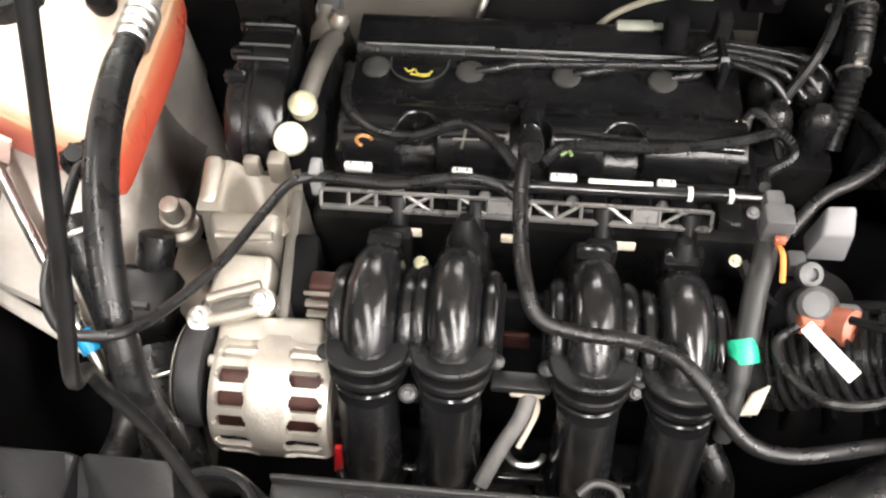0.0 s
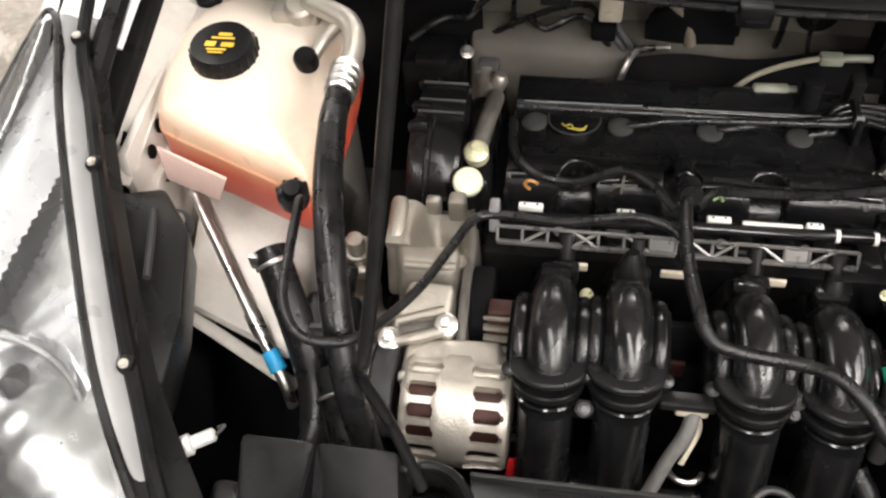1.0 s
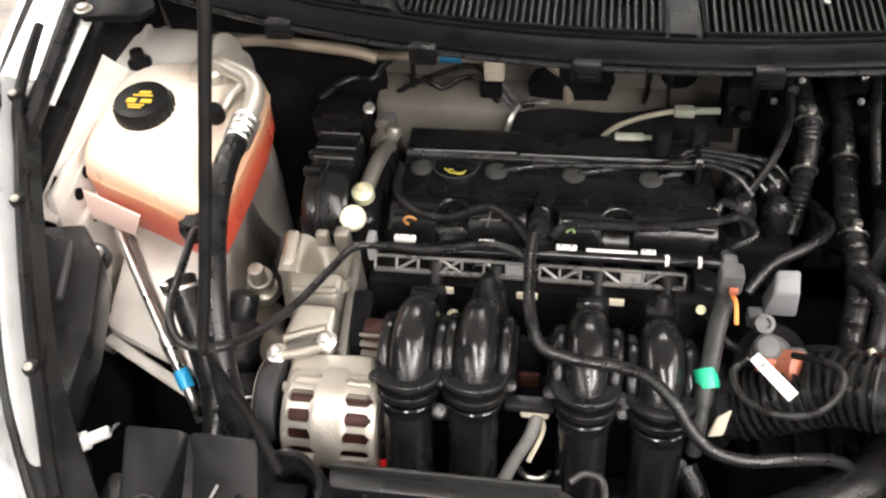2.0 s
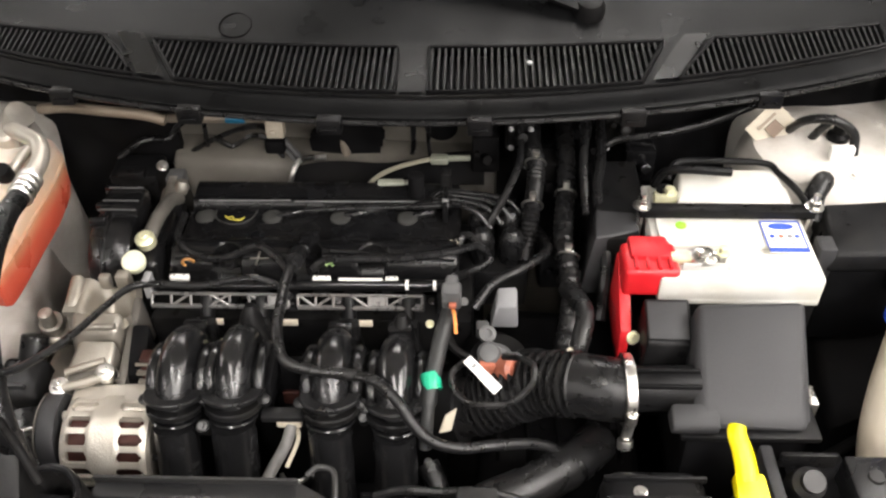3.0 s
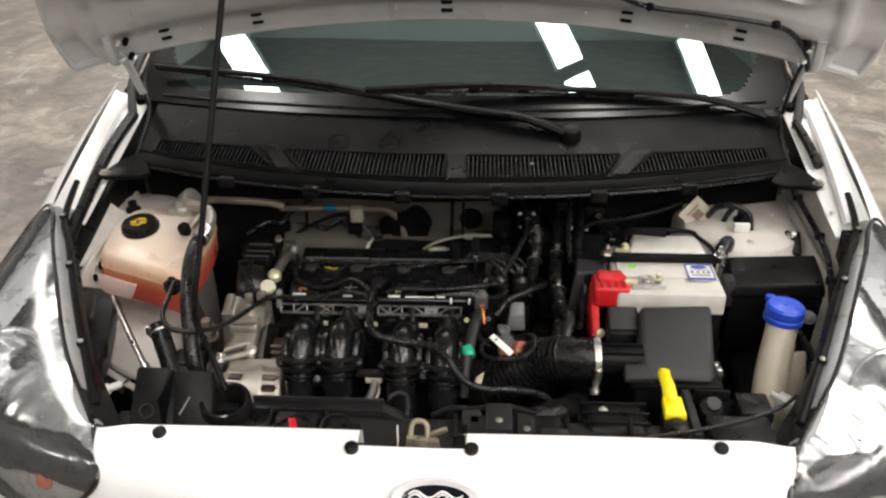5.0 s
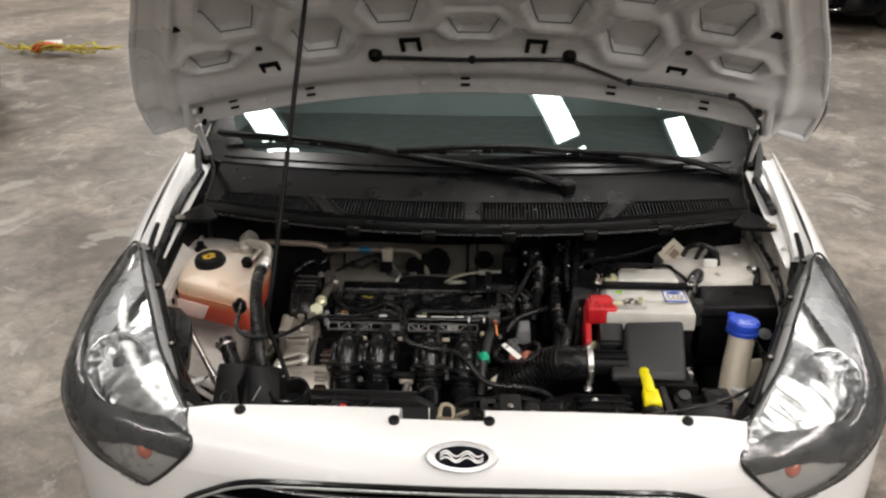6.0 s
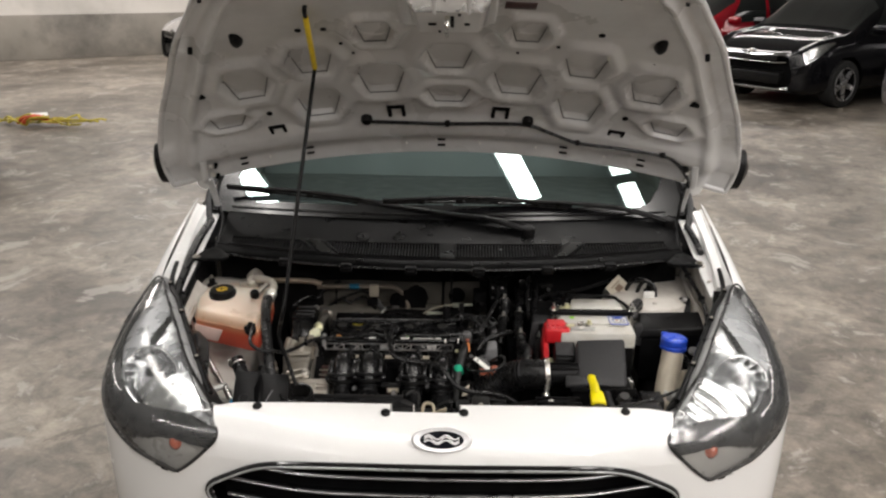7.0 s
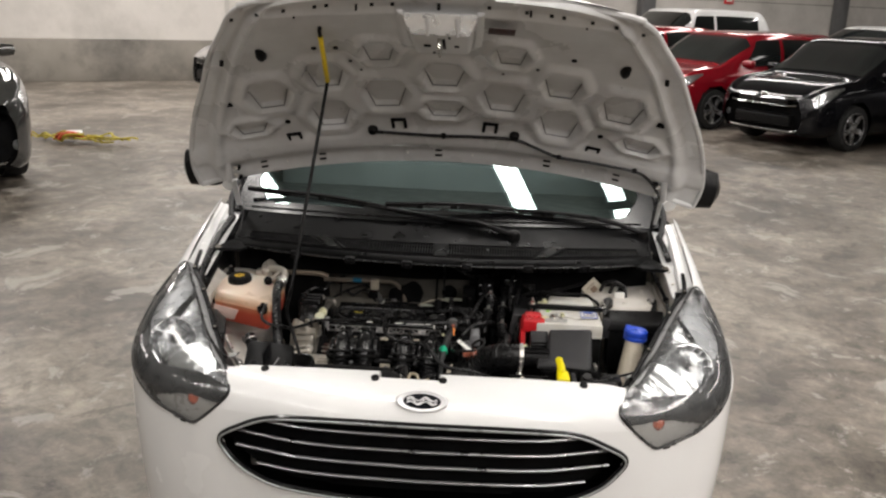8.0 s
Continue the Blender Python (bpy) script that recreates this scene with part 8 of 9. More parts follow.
part("strip", hull8([pa - wv * 0.0058, pb - wv * 0.0065, pb + wv * 0.0065, pa + wv * 0.0058], [pa - wv * 0.0058 + nv * 0.0016, pb - wv * 0.0065 + nv * 0.0016, pb + wv * 0.0065 + nv * 0.0016, pa + wv * 0.0058 + nv * 0.0016], 0.0005), PAPER, tg)
part("strip_hole", hull8([pa + dx * 0.010 - wv * 0.003, pa + dx * 0.014 - wv * 0.003, pa + dx * 0.014 + wv * 0.003, pa + dx * 0.010 + wv * 0.003], [pa + dx * 0.010 - wv * 0.003 + nv * 0.0024, pa + dx * 0.014 - wv * 0.003 + nv * 0.0024, pa + dx * 0.014 + wv * 0.003 + nv * 0.0024, pa + dx * 0.010 + wv * 0.003 + nv * 0.0024], 0), GREY_PLUG, tg)
part("loop", tube([(0.075, 0.372, 0.762), (0.06, 0.36, 0.752), (0.066, 0.33, 0.755), (0.088, 0.305, 0.765), (0.125, 0.307, 0.768), (0.150, 0.328, 0.775), (0.152, 0.345, 0.785), (0.14, 0.36, 0.78), (0.12, 0.385, 0.755)], 0.0038, 8), RUBBER, tg)
gh = thing("taped_hose", (0.04, 0.38, 0.7), "grey-black hose with a green tape band", "hose")
part("hose_run", tube([(0.058, 0.455, 0.775), (0.052, 0.425, 0.772), (0.045, 0.40, 0.762), (0.040, 0.372, 0.75), (0.035, 0.350, 0.738), (0.032, 0.325, 0.715), (0.03, 0.31, 0.68)], lambda f: 0.0098 - 0.002 * (1 if f > 0.75 else 0), 14, 8), mat("grey_rubber", (0.018, 0.0185, 0.0185), 0.5, var=0.15, scale=60), gh)
part("green_band", lathe([(0.0112, -0.010), (0.0117, -0.008), (0.0117, 0.008), (0.0112, 0.010)], (0.0365, 0.357, 0.742), (0.2, -0.85, -0.5), 22), GREEN, gh, "green tape band")
part("pale_flag", hull8([V(0.045, 0.33, 0.68), V(0.06, 0.33, 0.685), V(0.06, 0.333, 0.685), V(0.045, 0.333, 0.68)], [V(0.052, 0.34, 0.70), V(0.066, 0.345, 0.708), V(0.066, 0.348, 0.708), V(0.052, 0.343, 0.70)], 0.001), PAPER_OLD, gh)
part("end_bolt", bolt((0.032, 0.43, 0.762), (0, -0.4, 1), 0.0035, 0.005), ZINC, gh)
hh = thing("heater_hose", (0.14, 0.6, 0.8), "black heater hoses rising to the firewall", "hose")
part("hose_run", tube([(0.085, 0.475, 0.745), (0.110, 0.50, 0.765), (0.145, 0.52, 0.772), (0.175, 0.555, 0.765), (0.185, 0.60, 0.745), (0.175, 0.66, 0.72)], 0.0062, 10), RUBBER, hh)
part("hose_run", tube([(0.155, 0.62, 0.70), (0.165, 0.66, 0.755), (0.172, 0.71, 0.79), (0.168, 0.76, 0.80), (0.172, 0.86, 0.80)], lambda f: 0.0125 + 0.0012 * math.sin(f * 260), 12, 20), RUBBER, hh)
part("hose_run", tube([(0.20, 0.45, 0.68), (0.212, 0.52, 0.73), (0.205, 0.60, 0.755), (0.215, 0.70, 0.77), (0.222, 0.86, 0.79)], lambda f: 0.0135 + 0.001 * math.sin(f * 300), 12, 20), RUBBER, hh)
part("hose_run", tube([(0.235, 0.62, 0.78), (0.235, 0.70, 0.83), (0.26, 0.80, 0.86), (0.36, 0.79, 0.87), (0.52, 0.80, 0.88), (0.60, 0.82, 0.885)], 0.006, 10), RUBBER, hh)
part("hose_run", tube([(0.20, 0.40, 0.69), (0.215, 0.43, 0.735), (0.222, 0.47, 0.75), (0.205, 0.52, 0.74)], 0.012, 12), RUBBER, hh)
part("hose_run", tube([(0.10, 0.64, 0.735), (0.13, 0.67, 0.78), (0.15, 0.73, 0.80), (0.145, 0.80, 0.82), (0.11, 0.85, 0.85)], 0.0055, 8), RUBBER, hh)
part("hose_run", tube([(0.25, 0.50, 0.70), (0.258, 0.56, 0.76), (0.25, 0.64, 0.80), (0.262, 0.72, 0.81), (0.27, 0.86, 0.83)], 0.0075, 8), RUBBER, hh)
part("hose_run", tube([(0.262, 0.79, 0.765), (0.275, 0.785, 0.777), (0.304, 0.79, 0.789), (0.368, 0.79, 0.80), (0.43, 0.80, 0.812), (0.5, 0.82, 0.83)], 0.0055, 8), RUBBER, hh)
part("hose_run", tube([(0.02, 0.80, 0.88), (0.06, 0.79, 0.86), (0.10, 0.79, 0.84), (0.14, 0.82, 0.83), (0.2, 0.84, 0.84)], 0.005, 8), RUBBER, hh)
for x, y, z, r in ((0.166, 0.665, 0.76, 0.0145), (0.171, 0.72, 0.793, 0.0145), (0.209, 0.57, 0.748, 0.0155), (0.213, 0.68, 0.768, 0.0155)):
    part("hose_clip", join(ring((x, y, z), (0.1, 1, 0.4), r, 0.0018, 22, 6), box(x - 0.005, x + 0.005, y - 0.004, y + 0.005, z + r - 0.002, z + r + 0.008, 0.002)), STEEL, hh)
for k, (x, y, z) in enumerate(((0.15, 0.80, 0.80), (0.24, 0.83, 0.80), (0.19, 0.76, 0.74), (0.30, 0.82, 0.80), (0.13, 0.72, 0.69), (0.20, 0.62, 0.69), (0.26, 0.74, 0.74), (0.33, 0.78, 0.76), (0.10, 0.80, 0.76))):
    part("firewall_fitting", join(box(x - 0.02 - 0.004 * (k % 2), x + 0.022, y - 0.02, y + 0.03, z - 0.03, z + 0.02 + 0.008 * (k % 3), 0.006), rod((x, y - 0.02, z), (x + 0.004, y - 0.045, z + 0.012), 0.008, 10, 0.002), rod((x - 0.012, y - 0.018, z + 0.008), (x - 0.012, y - 0.03, z + 0.01), 0.005, 8, 0.001)), (BLACK, BLACK_GLOSS, DARK)[k % 3], hh)
for x, y, z in ((0.137, 0.775, 0.814), (0.166, 0.775, 0.814), (0.138, 0.772, 0.784), (0.162, 0.77, 0.752), (0.177, 0.77, 0.724), (0.191, 0.77, 0.72), (0.25, 0.795, 0.772), (0.276, 0.79, 0.735), (0.282, 0.79, 0.772)):
    part("fitting_nut", bolt((x, y, z), (0.2, -1, 0.5), 0.003, 0.005), GREYCAST, hh)
gb = thing("gear_selector_bracket", (0.2, 0.44, 0.7), "pale plastic gear cable bracket", "bracket")
part("bracket", join(box(0.185, 0.205, 0.40, 0.412, 0.715, 0.735, 0.003), rod((0.19, 0.405, 0.735), (0.20, 0.40, 0.75), 0.005, 8), box(0.175, 0.188, 0.402, 0.41, 0.72, 0.728, 0.002)), PAPER_OLD, gb)
trn = thing("gearbox", (0.2, 0.45, 0.45), "near-black gearbox casing beside the engine", "gearbox")
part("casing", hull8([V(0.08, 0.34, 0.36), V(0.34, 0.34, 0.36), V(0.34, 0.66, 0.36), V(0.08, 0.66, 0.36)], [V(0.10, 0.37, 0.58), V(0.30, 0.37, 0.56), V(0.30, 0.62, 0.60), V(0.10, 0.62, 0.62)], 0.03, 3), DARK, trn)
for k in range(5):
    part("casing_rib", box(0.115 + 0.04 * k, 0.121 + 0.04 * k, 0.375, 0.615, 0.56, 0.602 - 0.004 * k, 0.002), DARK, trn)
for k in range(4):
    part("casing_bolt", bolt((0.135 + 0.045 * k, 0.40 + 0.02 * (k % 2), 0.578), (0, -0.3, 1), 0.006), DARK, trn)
lh = thing("lower_hose", (0.15, 0.26, 0.64), "dusty thick lower radiator hose", "hose")
part("hose_run", tube([(0.24, 0.36, 0.63), (0.20, 0.31, 0.65), (0.15, 0.275, 0.655), (0.10, 0.25, 0.655), (0.06, 0.235, 0.64)], 0.026, 16), RUBBER, lh)
part("hose_end", lathe([(0.03, 0), (0.033, 0.004), (0.033, 0.03), (0.03, 0.034)], (0.105, 0.235, 0.668), (-0.4, -0.7, 0.3), 26), BLACK, lh)
part("small_pipe", tube([(-0.02, 0.23, 0.70), (0.01, 0.225, 0.72), (0.05, 0.22, 0.725), (0.10, 0.215, 0.735), (0.15, 0.2, 0.735)], 0.005, 8), RUBBER, lh)

ds = thing("dipstick", (0.375, 0.24, 0.72), "bright yellow oil dipstick handle", "dipstick")
part("handle", join(hull8([V(0.355, 0.196, 0.728), V(0.392, 0.196, 0.728), V(0.388, 0.232, 0.738), V(0.355, 0.234, 0.738)], [V(0.356, 0.197, 0.742), V(0.391, 0.197, 0.742), V(0.386, 0.231, 0.754), V(0.356, 0.233, 0.754)], 0.003), tube([(0.37, 0.225, 0.746), (0.368, 0.250, 0.758), (0.364, 0.270, 0.766), (0.366, 0.280, 0.768)], lambda f: 0.0125 - 0.003 * f, 12, 6, flat=0.6)), YELLOW, ds)
part("guide", join(box(0.352, 0.394, 0.172, 0.222, 0.60, 0.732, 0.006), lathe([(0.016, 0), (0.016, 0.006), (0.012, 0.008)], (0.374, 0.182, 0.73), (0, 0, 1), 20)), DECK, ds)

wb = thing("washer_filler", (0.575, 0.36, 0.55), "tan plastic washer filler neck with a blue cap", "washer bottle")
part("neck", tube([(0.596, 0.418, 0.790), (0.590, 0.400, 0.755), (0.578, 0.370, 0.715), (0.568, 0.335, 0.675), (0.566, 0.305, 0.64), (0.568, 0.28, 0.58), (0.57, 0.27, 0.50)], lambda f: 0.026 + 0.004 * math.sin(3 * f), 22, 8), BOTTLE, wb, "tan plastic neck")
part("neck_panel", hull8([V(0.59, 0.30, 0.60), V(0.635, 0.32, 0.60), V(0.635, 0.33, 0.60), V(0.59, 0.31, 0.60)], [V(0.60, 0.38, 0.735), V(0.64, 0.39, 0.735), V(0.64, 0.40, 0.735), V(0.60, 0.39, 0.735)], 0.003), BOTTLE, wb)
part("neck_seam", tube([(0.622, 0.41, 0.77), (0.606, 0.372, 0.72), (0.596, 0.335, 0.675), (0.594, 0.30, 0.63)], 0.0025, 6), BOTTLE, wb)
wcap = part("cap", lathe([(0.029, 0), (0.0345, 0.002), (0.0345, 0.010), (0.031, 0.013), (0.034, 0.016), (0.034, 0.028), (0.030, 0.033), (0.012, 0.034)], (0.597, 0.420, 0.783), (0.05, 0.05, 1), 36), BLUE, wb, "blue snap cap")
part("cap_tab", box(0.572, 0.590, 0.448, 0.462, 0.803, 0.815, 0.004), BLUE, wcap)
part("cap_dimple", lathe([(0.005, 0), (0.004, 0.002)], (0.598, 0.42, 0.816), (0.05, 0.05, 1), 12), BLUE, wcap)
lc = thing("lamp_connector", (0.62, 0.27, 0.7), "white headlamp wiring plug", "connector")
part("plug", join(xf(box(-0.012, 0.012, -0.02, 0.02, -0.01, 0.01, 0.003), pose(0.572, 0.258, 0.722, 10, 0, 55)), rod((0.562, 0.262, 0.727), (0.545, 0.272, 0.732), 0.0055, 8)), CLEAR_PLASTIC, lc)
part("wire", tube([(0.585, 0.252, 0.718), (0.60, 0.26, 0.70), (0.61, 0.29, 0.66)], 0.005, 8), BLACK, lc)
for k in range(3):
    part("wire", tube([(0.63 + 0.01 * k, 0.43, 0.76 - 0.02 * k), (0.645, 0.37, 0.74 - 0.02 * k), (0.65 - 0.01 * k, 0.30, 0.70), (0.62, 0.25, 0.66)], 0.005, 8), RUBBER, lc)

fb = thing("fuse_box", (0.62, 0.58, 0.68), "black plastic fuse box with a flat lid", "fuse box")
part("lid", hull8([V(0.53, 0.525, 0.765), V(0.715, 0.53, 0.765), V(0.735, 0.645, 0.765), V(0.535, 0.62, 0.765)], [V(0.537, 0.532, 0.792), V(0.708, 0.537, 0.79), V(0.726, 0.638, 0.803), V(0.541, 0.614, 0.808)], 0.006, 3), BLACK, fb)
part("box_body", hull8([V(0.535, 0.53, 0.64), V(0.705, 0.53, 0.64), V(0.72, 0.64, 0.64), V(0.54, 0.62, 0.64)], [V(0.534, 0.53, 0.764), V(0.712, 0.535, 0.764), V(0.73, 0.64, 0.764), V(0.54, 0.616, 0.764)], 0.005), DARK, fb)
part("lid_latch", box(0.61, 0.64, 0.517, 0.53, 0.745, 0.775, 0.003), BLACK, fb)
part("side_latch", box(0.518, 0.54, 0.53, 0.56, 0.74, 0.80, 0.004), BOX_GREY, fb)
part("box_cable", tube([(0.525, 0.60, 0.79), (0.53, 0.62, 0.815), (0.545, 0.64, 0.825), (0.55, 0.66, 0.80)], 0.014, 10), RUBBER, fb)
part("front_nut", bolt((0.675, 0.50, 0.74), (0, -0.6, 1), 0.010, 0.006), GREY_PLUG, fb)

# firewall clutter behind the engine
pc = thing("firewall_pipes", (-0.2, 0.83, 0.8), "brake and fuel pipes clipped along the dusty firewall", "pipe")
part("pipe_run", tube([(-0.40, 0.845, 0.785), (-0.33, 0.838, 0.789), (-0.27, 0.838, 0.79), (-0.2, 0.84, 0.789), (-0.165, 0.845, 0.786), (-0.145, 0.85, 0.772), (-0.127, 0.852, 0.746), (-0.12, 0.85, 0.715)], 0.0072, 10), mat("dusty_pipe_b", (0.24, 0.205, 0.165), 0.45, 0.3, var=0.15), pc)
part("blue_band", lathe([(0.0085, -0.015), (0.0085, 0.015)], (-0.285, 0.838, 0.79), (1, 0.0, 0), 14), BLUE_TAPE, pc, "blue band")
part("pipe_bracket", join(box(-0.238, -0.210, 0.822, 0.842, 0.762, 0.798, 0.003), box(-0.232, -0.222, 0.818, 0.824, 0.768, 0.778, 0.001)), PAPER_OLD, pc)
for pts, r in (([(-0.40, 0.84, 0.70), (-0.38, 0.85, 0.711), (-0.342, 0.85, 0.736), (-0.306, 0.85, 0.754), (-0.271, 0.848, 0.768), (-0.247, 0.848, 0.766), (-0.231, 0.846, 0.742)], 0.0042),
               ([(-0.345, 0.862, 0.80), (-0.345, 0.86, 0.757), (-0.347, 0.858, 0.695), (-0.347, 0.85, 0.66)], 0.0038),
               ([(-0.325, 0.84, 0.752), (-0.312, 0.845, 0.738), (-0.299, 0.845, 0.733), (-0.272, 0.845, 0.750), (-0.253, 0.845, 0.752), (-0.237, 0.845, 0.735), (-0.209, 0.842, 0.69), (-0.2, 0.83, 0.66)], 0.0045),
               ([(-0.012, 0.866, 0.90), (-0.012, 0.86, 0.78), (-0.015, 0.858, 0.714), (-0.032, 0.85, 0.69)], 0.0045),
               ([(0.012, 0.83, 0.91), (0.014, 0.828, 0.80), (0.014, 0.826, 0.74), (0.03, 0.81, 0.70)], 0.0035),
               ([(-0.47, 0.80, 0.74), (-0.43, 0.82, 0.76), (-0.40, 0.84, 0.75), (-0.38, 0.85, 0.77), (-0.33, 0.86, 0.80)], 0.005)):
    part("pipe_run", tube(pts, r, 8, 6), RUBBER, pc)
for d in (0, 0.012):
    part("pipe_run", tube([(-0.228 + d, 0.842, 0.748), (-0.222 + d, 0.842, 0.738), (-0.19 + d, 0.838, 0.692), (-0.18 + d, 0.83, 0.67)], 0.0045, 8), PLUG_DARK, pc)
part("pipe_clip", box(-0.246, -0.214, 0.828, 0.852, 0.728, 0.752, 0.005), DARK, pc)
part("pipe_clip", box(-0.352, -0.335, 0.835, 0.855, 0.675, 0.71, 0.004), PLUG_DARK, pc)
part("lifting_eye", tube([(-0.208, 0.79, 0.68), (-0.200, 0.80, 0.712), (-0.190, 0.812, 0.728), (-0.175, 0.815, 0.732), (-0.148, 0.82, 0.731)], 0.0042, 8), STEEL, pc)
part("valve_block", join(box(-0.475, -0.40, 0.76, 0.82, 0.66, 0.735, 0.006), box(-0.455, -0.415, 0.75, 0.77, 0.735, 0.748, 0.003), rod((-0.43, 0.755, 0.70), (-0.43, 0.73, 0.712), 0.016, 16, 0.003)), BLACK, pc)
part("valve_bolt", bolt((-0.395, 0.78, 0.74), (0.2, -0.5, 1), 0.006, 0.008), STEEL, pc)
part("heat_shield", grid_surface(lambda u, v: V(-0.20 + 0.30 * u, 0.775 + 0.04 * v, 0.68 + 0.035 * v + 0.006 * math.sin(9 * u) + 0.03 * u), steps(0, 1, 16), steps(0, 1, 5), None, 0.003), DARK, pc)
wi = thing("purge_line", (0.0, 0.76, 0.74), "cream plastic purge line with a pale valve", "pipe")
part("cream_pipe", tube([(-0.085, 0.745, 0.72), (-0.06, 0.755, 0.742), (-0.03, 0.765, 0.752), (0.0, 0.775, 0.755), (0.02, 0.782, 0.755)], 0.0036, 8), mat("cream_plastic", (0.24, 0.22, 0.17), 0.45, var=0.06), wi)
VALVE = mat("aged_valve_plastic", (0.22, 0.23, 0.185), 0.45, var=0.15, scale=40)
part("valve_body", join(box(0.018, 0.045, 0.774, 0.79, 0.749, 0.761, 0.003), rod((0.045, 0.784, 0.755), (0.078, 0.786, 0.755), 0.0048, 10, 0.001)), VALVE, wi)
part("valve_can", join(rod((-0.058, 0.732, 0.745), (-0.02, 0.734, 0.745), 0.0075, 12, 0.002), rod((-0.02, 0.734, 0.745), (-0.01, 0.734, 0.745), 0.005, 10, 0.001)), VALVE, wi)
part("valve_stem", rod((0.0, 0.71, 0.68), (0.0, 0.715, 0.775), 0.012, 14, 0.003), DARK, wi)

# ---------------------------------------------------------------- raised hood
def hood(x, s, off=0.0):
    """The hood's inner face: x across, s from its rear edge (0) to its front edge (1)."""
    y = 0.8007 - 0.3157 * s - 0.8343 * s * s + 0.48 * s ** 3
    z = 1.2199 + 0.6736 * s - 0.1086 * s * s - 0.08 * s ** 3
    k = x * x
    p = V(x, y + (0.12 * (1 - s) + 0.10 * s) * k, z - (0.20 * (1 - s) + 0.12 * s) * k)
    dy = -0.3157 - 1.6686 * s + 1.44 * s * s
    dz = 0.6736 - 0.2172 * s - 0.24 * s * s
    n = V(0.28 * x, dz, -dy).normalized()
    return p + n * off


HW = [(-0.06, 0.80), (0.0, 0.832), (0.12, 0.842), (0.3, 0.795), (0.5, 0.708), (0.65, 0.646), (0.8, 0.572), (0.9, 0.53), (0.97, 0.485), (1.03, 0.42), (1.08, 0.27), (1.11, 0.0)]


def half_width(s):
    return lerp_rows(HW, s)[0]


HEX = [(-0.172, 0.664, 0.045, 0.075), (0.186, 0.672, 0.045, 0.075), (0.003, 0.516, 0.06, 0.085), (-0.338, 0.523, 0.055, 0.085), (0.340, 0.510, 0.055, 0.085), (-0.172, 0.398, 0.062, 0.095), (0.176, 0.398, 0.062, 0.095),
       (-0.522, 0.434, 0.062, 0.09), (0.526, 0.431, 0.062, 0.09), (-0.347, 0.294, 0.060, 0.085), (0.001, 0.309, 0.062, 0.055), (0.350, 0.284, 0.060, 0.085), (-0.609, 0.262, 0.058, 0.042), (0.606, 0.252, 0.058, 0.042)]


def hexd(x, s, c):
    """How far out a place lies in a six-sided pocket, flat to front and rear: 1 on its rim."""
    u, v = abs(x - c[0]) / c[2], abs(s - c[1]) / c[3]
    a, d = v, u * 0.80 + v * 0.42
    return (a ** 14 + d ** 14) ** (1 / 14)


def inner(x, s):
    w = half_width(s)
    e = abs(x) / max(w, 1e-4)
    off = 0.0
    for c in HEX:
        d = hexd(x, s, c)
        if d < 1.9:
            off += 0.013 * (1 - smoothstep(0.80, 0.88, d)) + 0.003 * smoothstep(0.62, 0.76, d) * (1 - smoothstep(0.78, 0.84, d))
            off -= 0.013 * smoothstep(0.88, 1.02, d) * (1 - smoothstep(1.15, 1.6, d))
    off += 0.022 * smoothstep(0.90, 0.94, e)
    off -= 0.008 * smoothstep(0.86, 0.89, e) * (1 - smoothstep(0.90, 0.93, e))
    off += 0.016 * (1 - smoothstep(0.04, 0.10, s)) - 0.010 * smoothstep(0.05, 0.12, s) * (1 - smoothstep(0.14, 0.2, s))
    off += 0.015 * smoothstep(0.93, 0.97, s)
    off -= 0.014 * (1 - smoothstep(0.09, 0.11, abs(x))) * smoothstep(0.68, 0.72, s) * (1 - smoothstep(0.95, 0.98, s))
    return hood(x, s, min(off, 0.024))


hd = part("hood", grid_surface(lambda a, s: hood(a * half_width(s), s, 0.030 + 0.012 * (1 - abs(a) ** 6)), steps(-1, 1, 60), steps(-0.006, 1.10, 50)), WHITE, car, "white hood raised on its prop, grey inside")
part("inner_panel", grid_surface(lambda a, s: inner(a * half_width(s), s), steps(-1, 1, 230), steps(-0.006, 1.095, 170)), GREY_PRIMER, hd, "grey pressed inner panel with hexagon pockets")
# folded edge that joins the two skins
rimp = [hood(s_ * half_width(t), t, 0.024) for s_, t in [(-1, q) for q in steps(-0.006, 1.0, 30)]] + [hood(a * half_width(1.09), 1.09, 0.026) for a in steps(-1, 1, 10)] + [hood(half_width(t), t, 0.024) for t in steps(1.0, -0.006, 30)]
part("hem", tube(rimp, 0.0085, 8, 2), GREY_PRIMER, hd)
part("hem", tube([hood(a * half_width(-0.006), -0.006, 0.024) for a in steps(-1, 1, 24)], 0.009, 8, 2), GREY_PRIMER, hd)


def frame_at(x, s, off=0.0):
    """Axes lying in the hood's inner face: across, towards the front, and out of it (down)."""
    p = hood(x, s, off)
    t = (hood(x, s + 0.01) - hood(x, s - 0.01)).normalized()
    r = (hood(x + 0.01, s) - hood(x - 0.01, s)).normalized()
    n = r.cross(t).normalized()
    if n.z > 0:
        n = -n
    t = n.cross(r) if n.cross(r).dot(t) > 0 else -n.cross(r)
    m = Matrix((r, t, n)).transposed().to_4x4()
    m.translation = p
    return m


# dark grey lines along the rear half of each pocket's rim
CREASE = mat("pocket_crease_grey", (0.13, 0.13, 0.13), 0.6, var=0.2, scale=60)
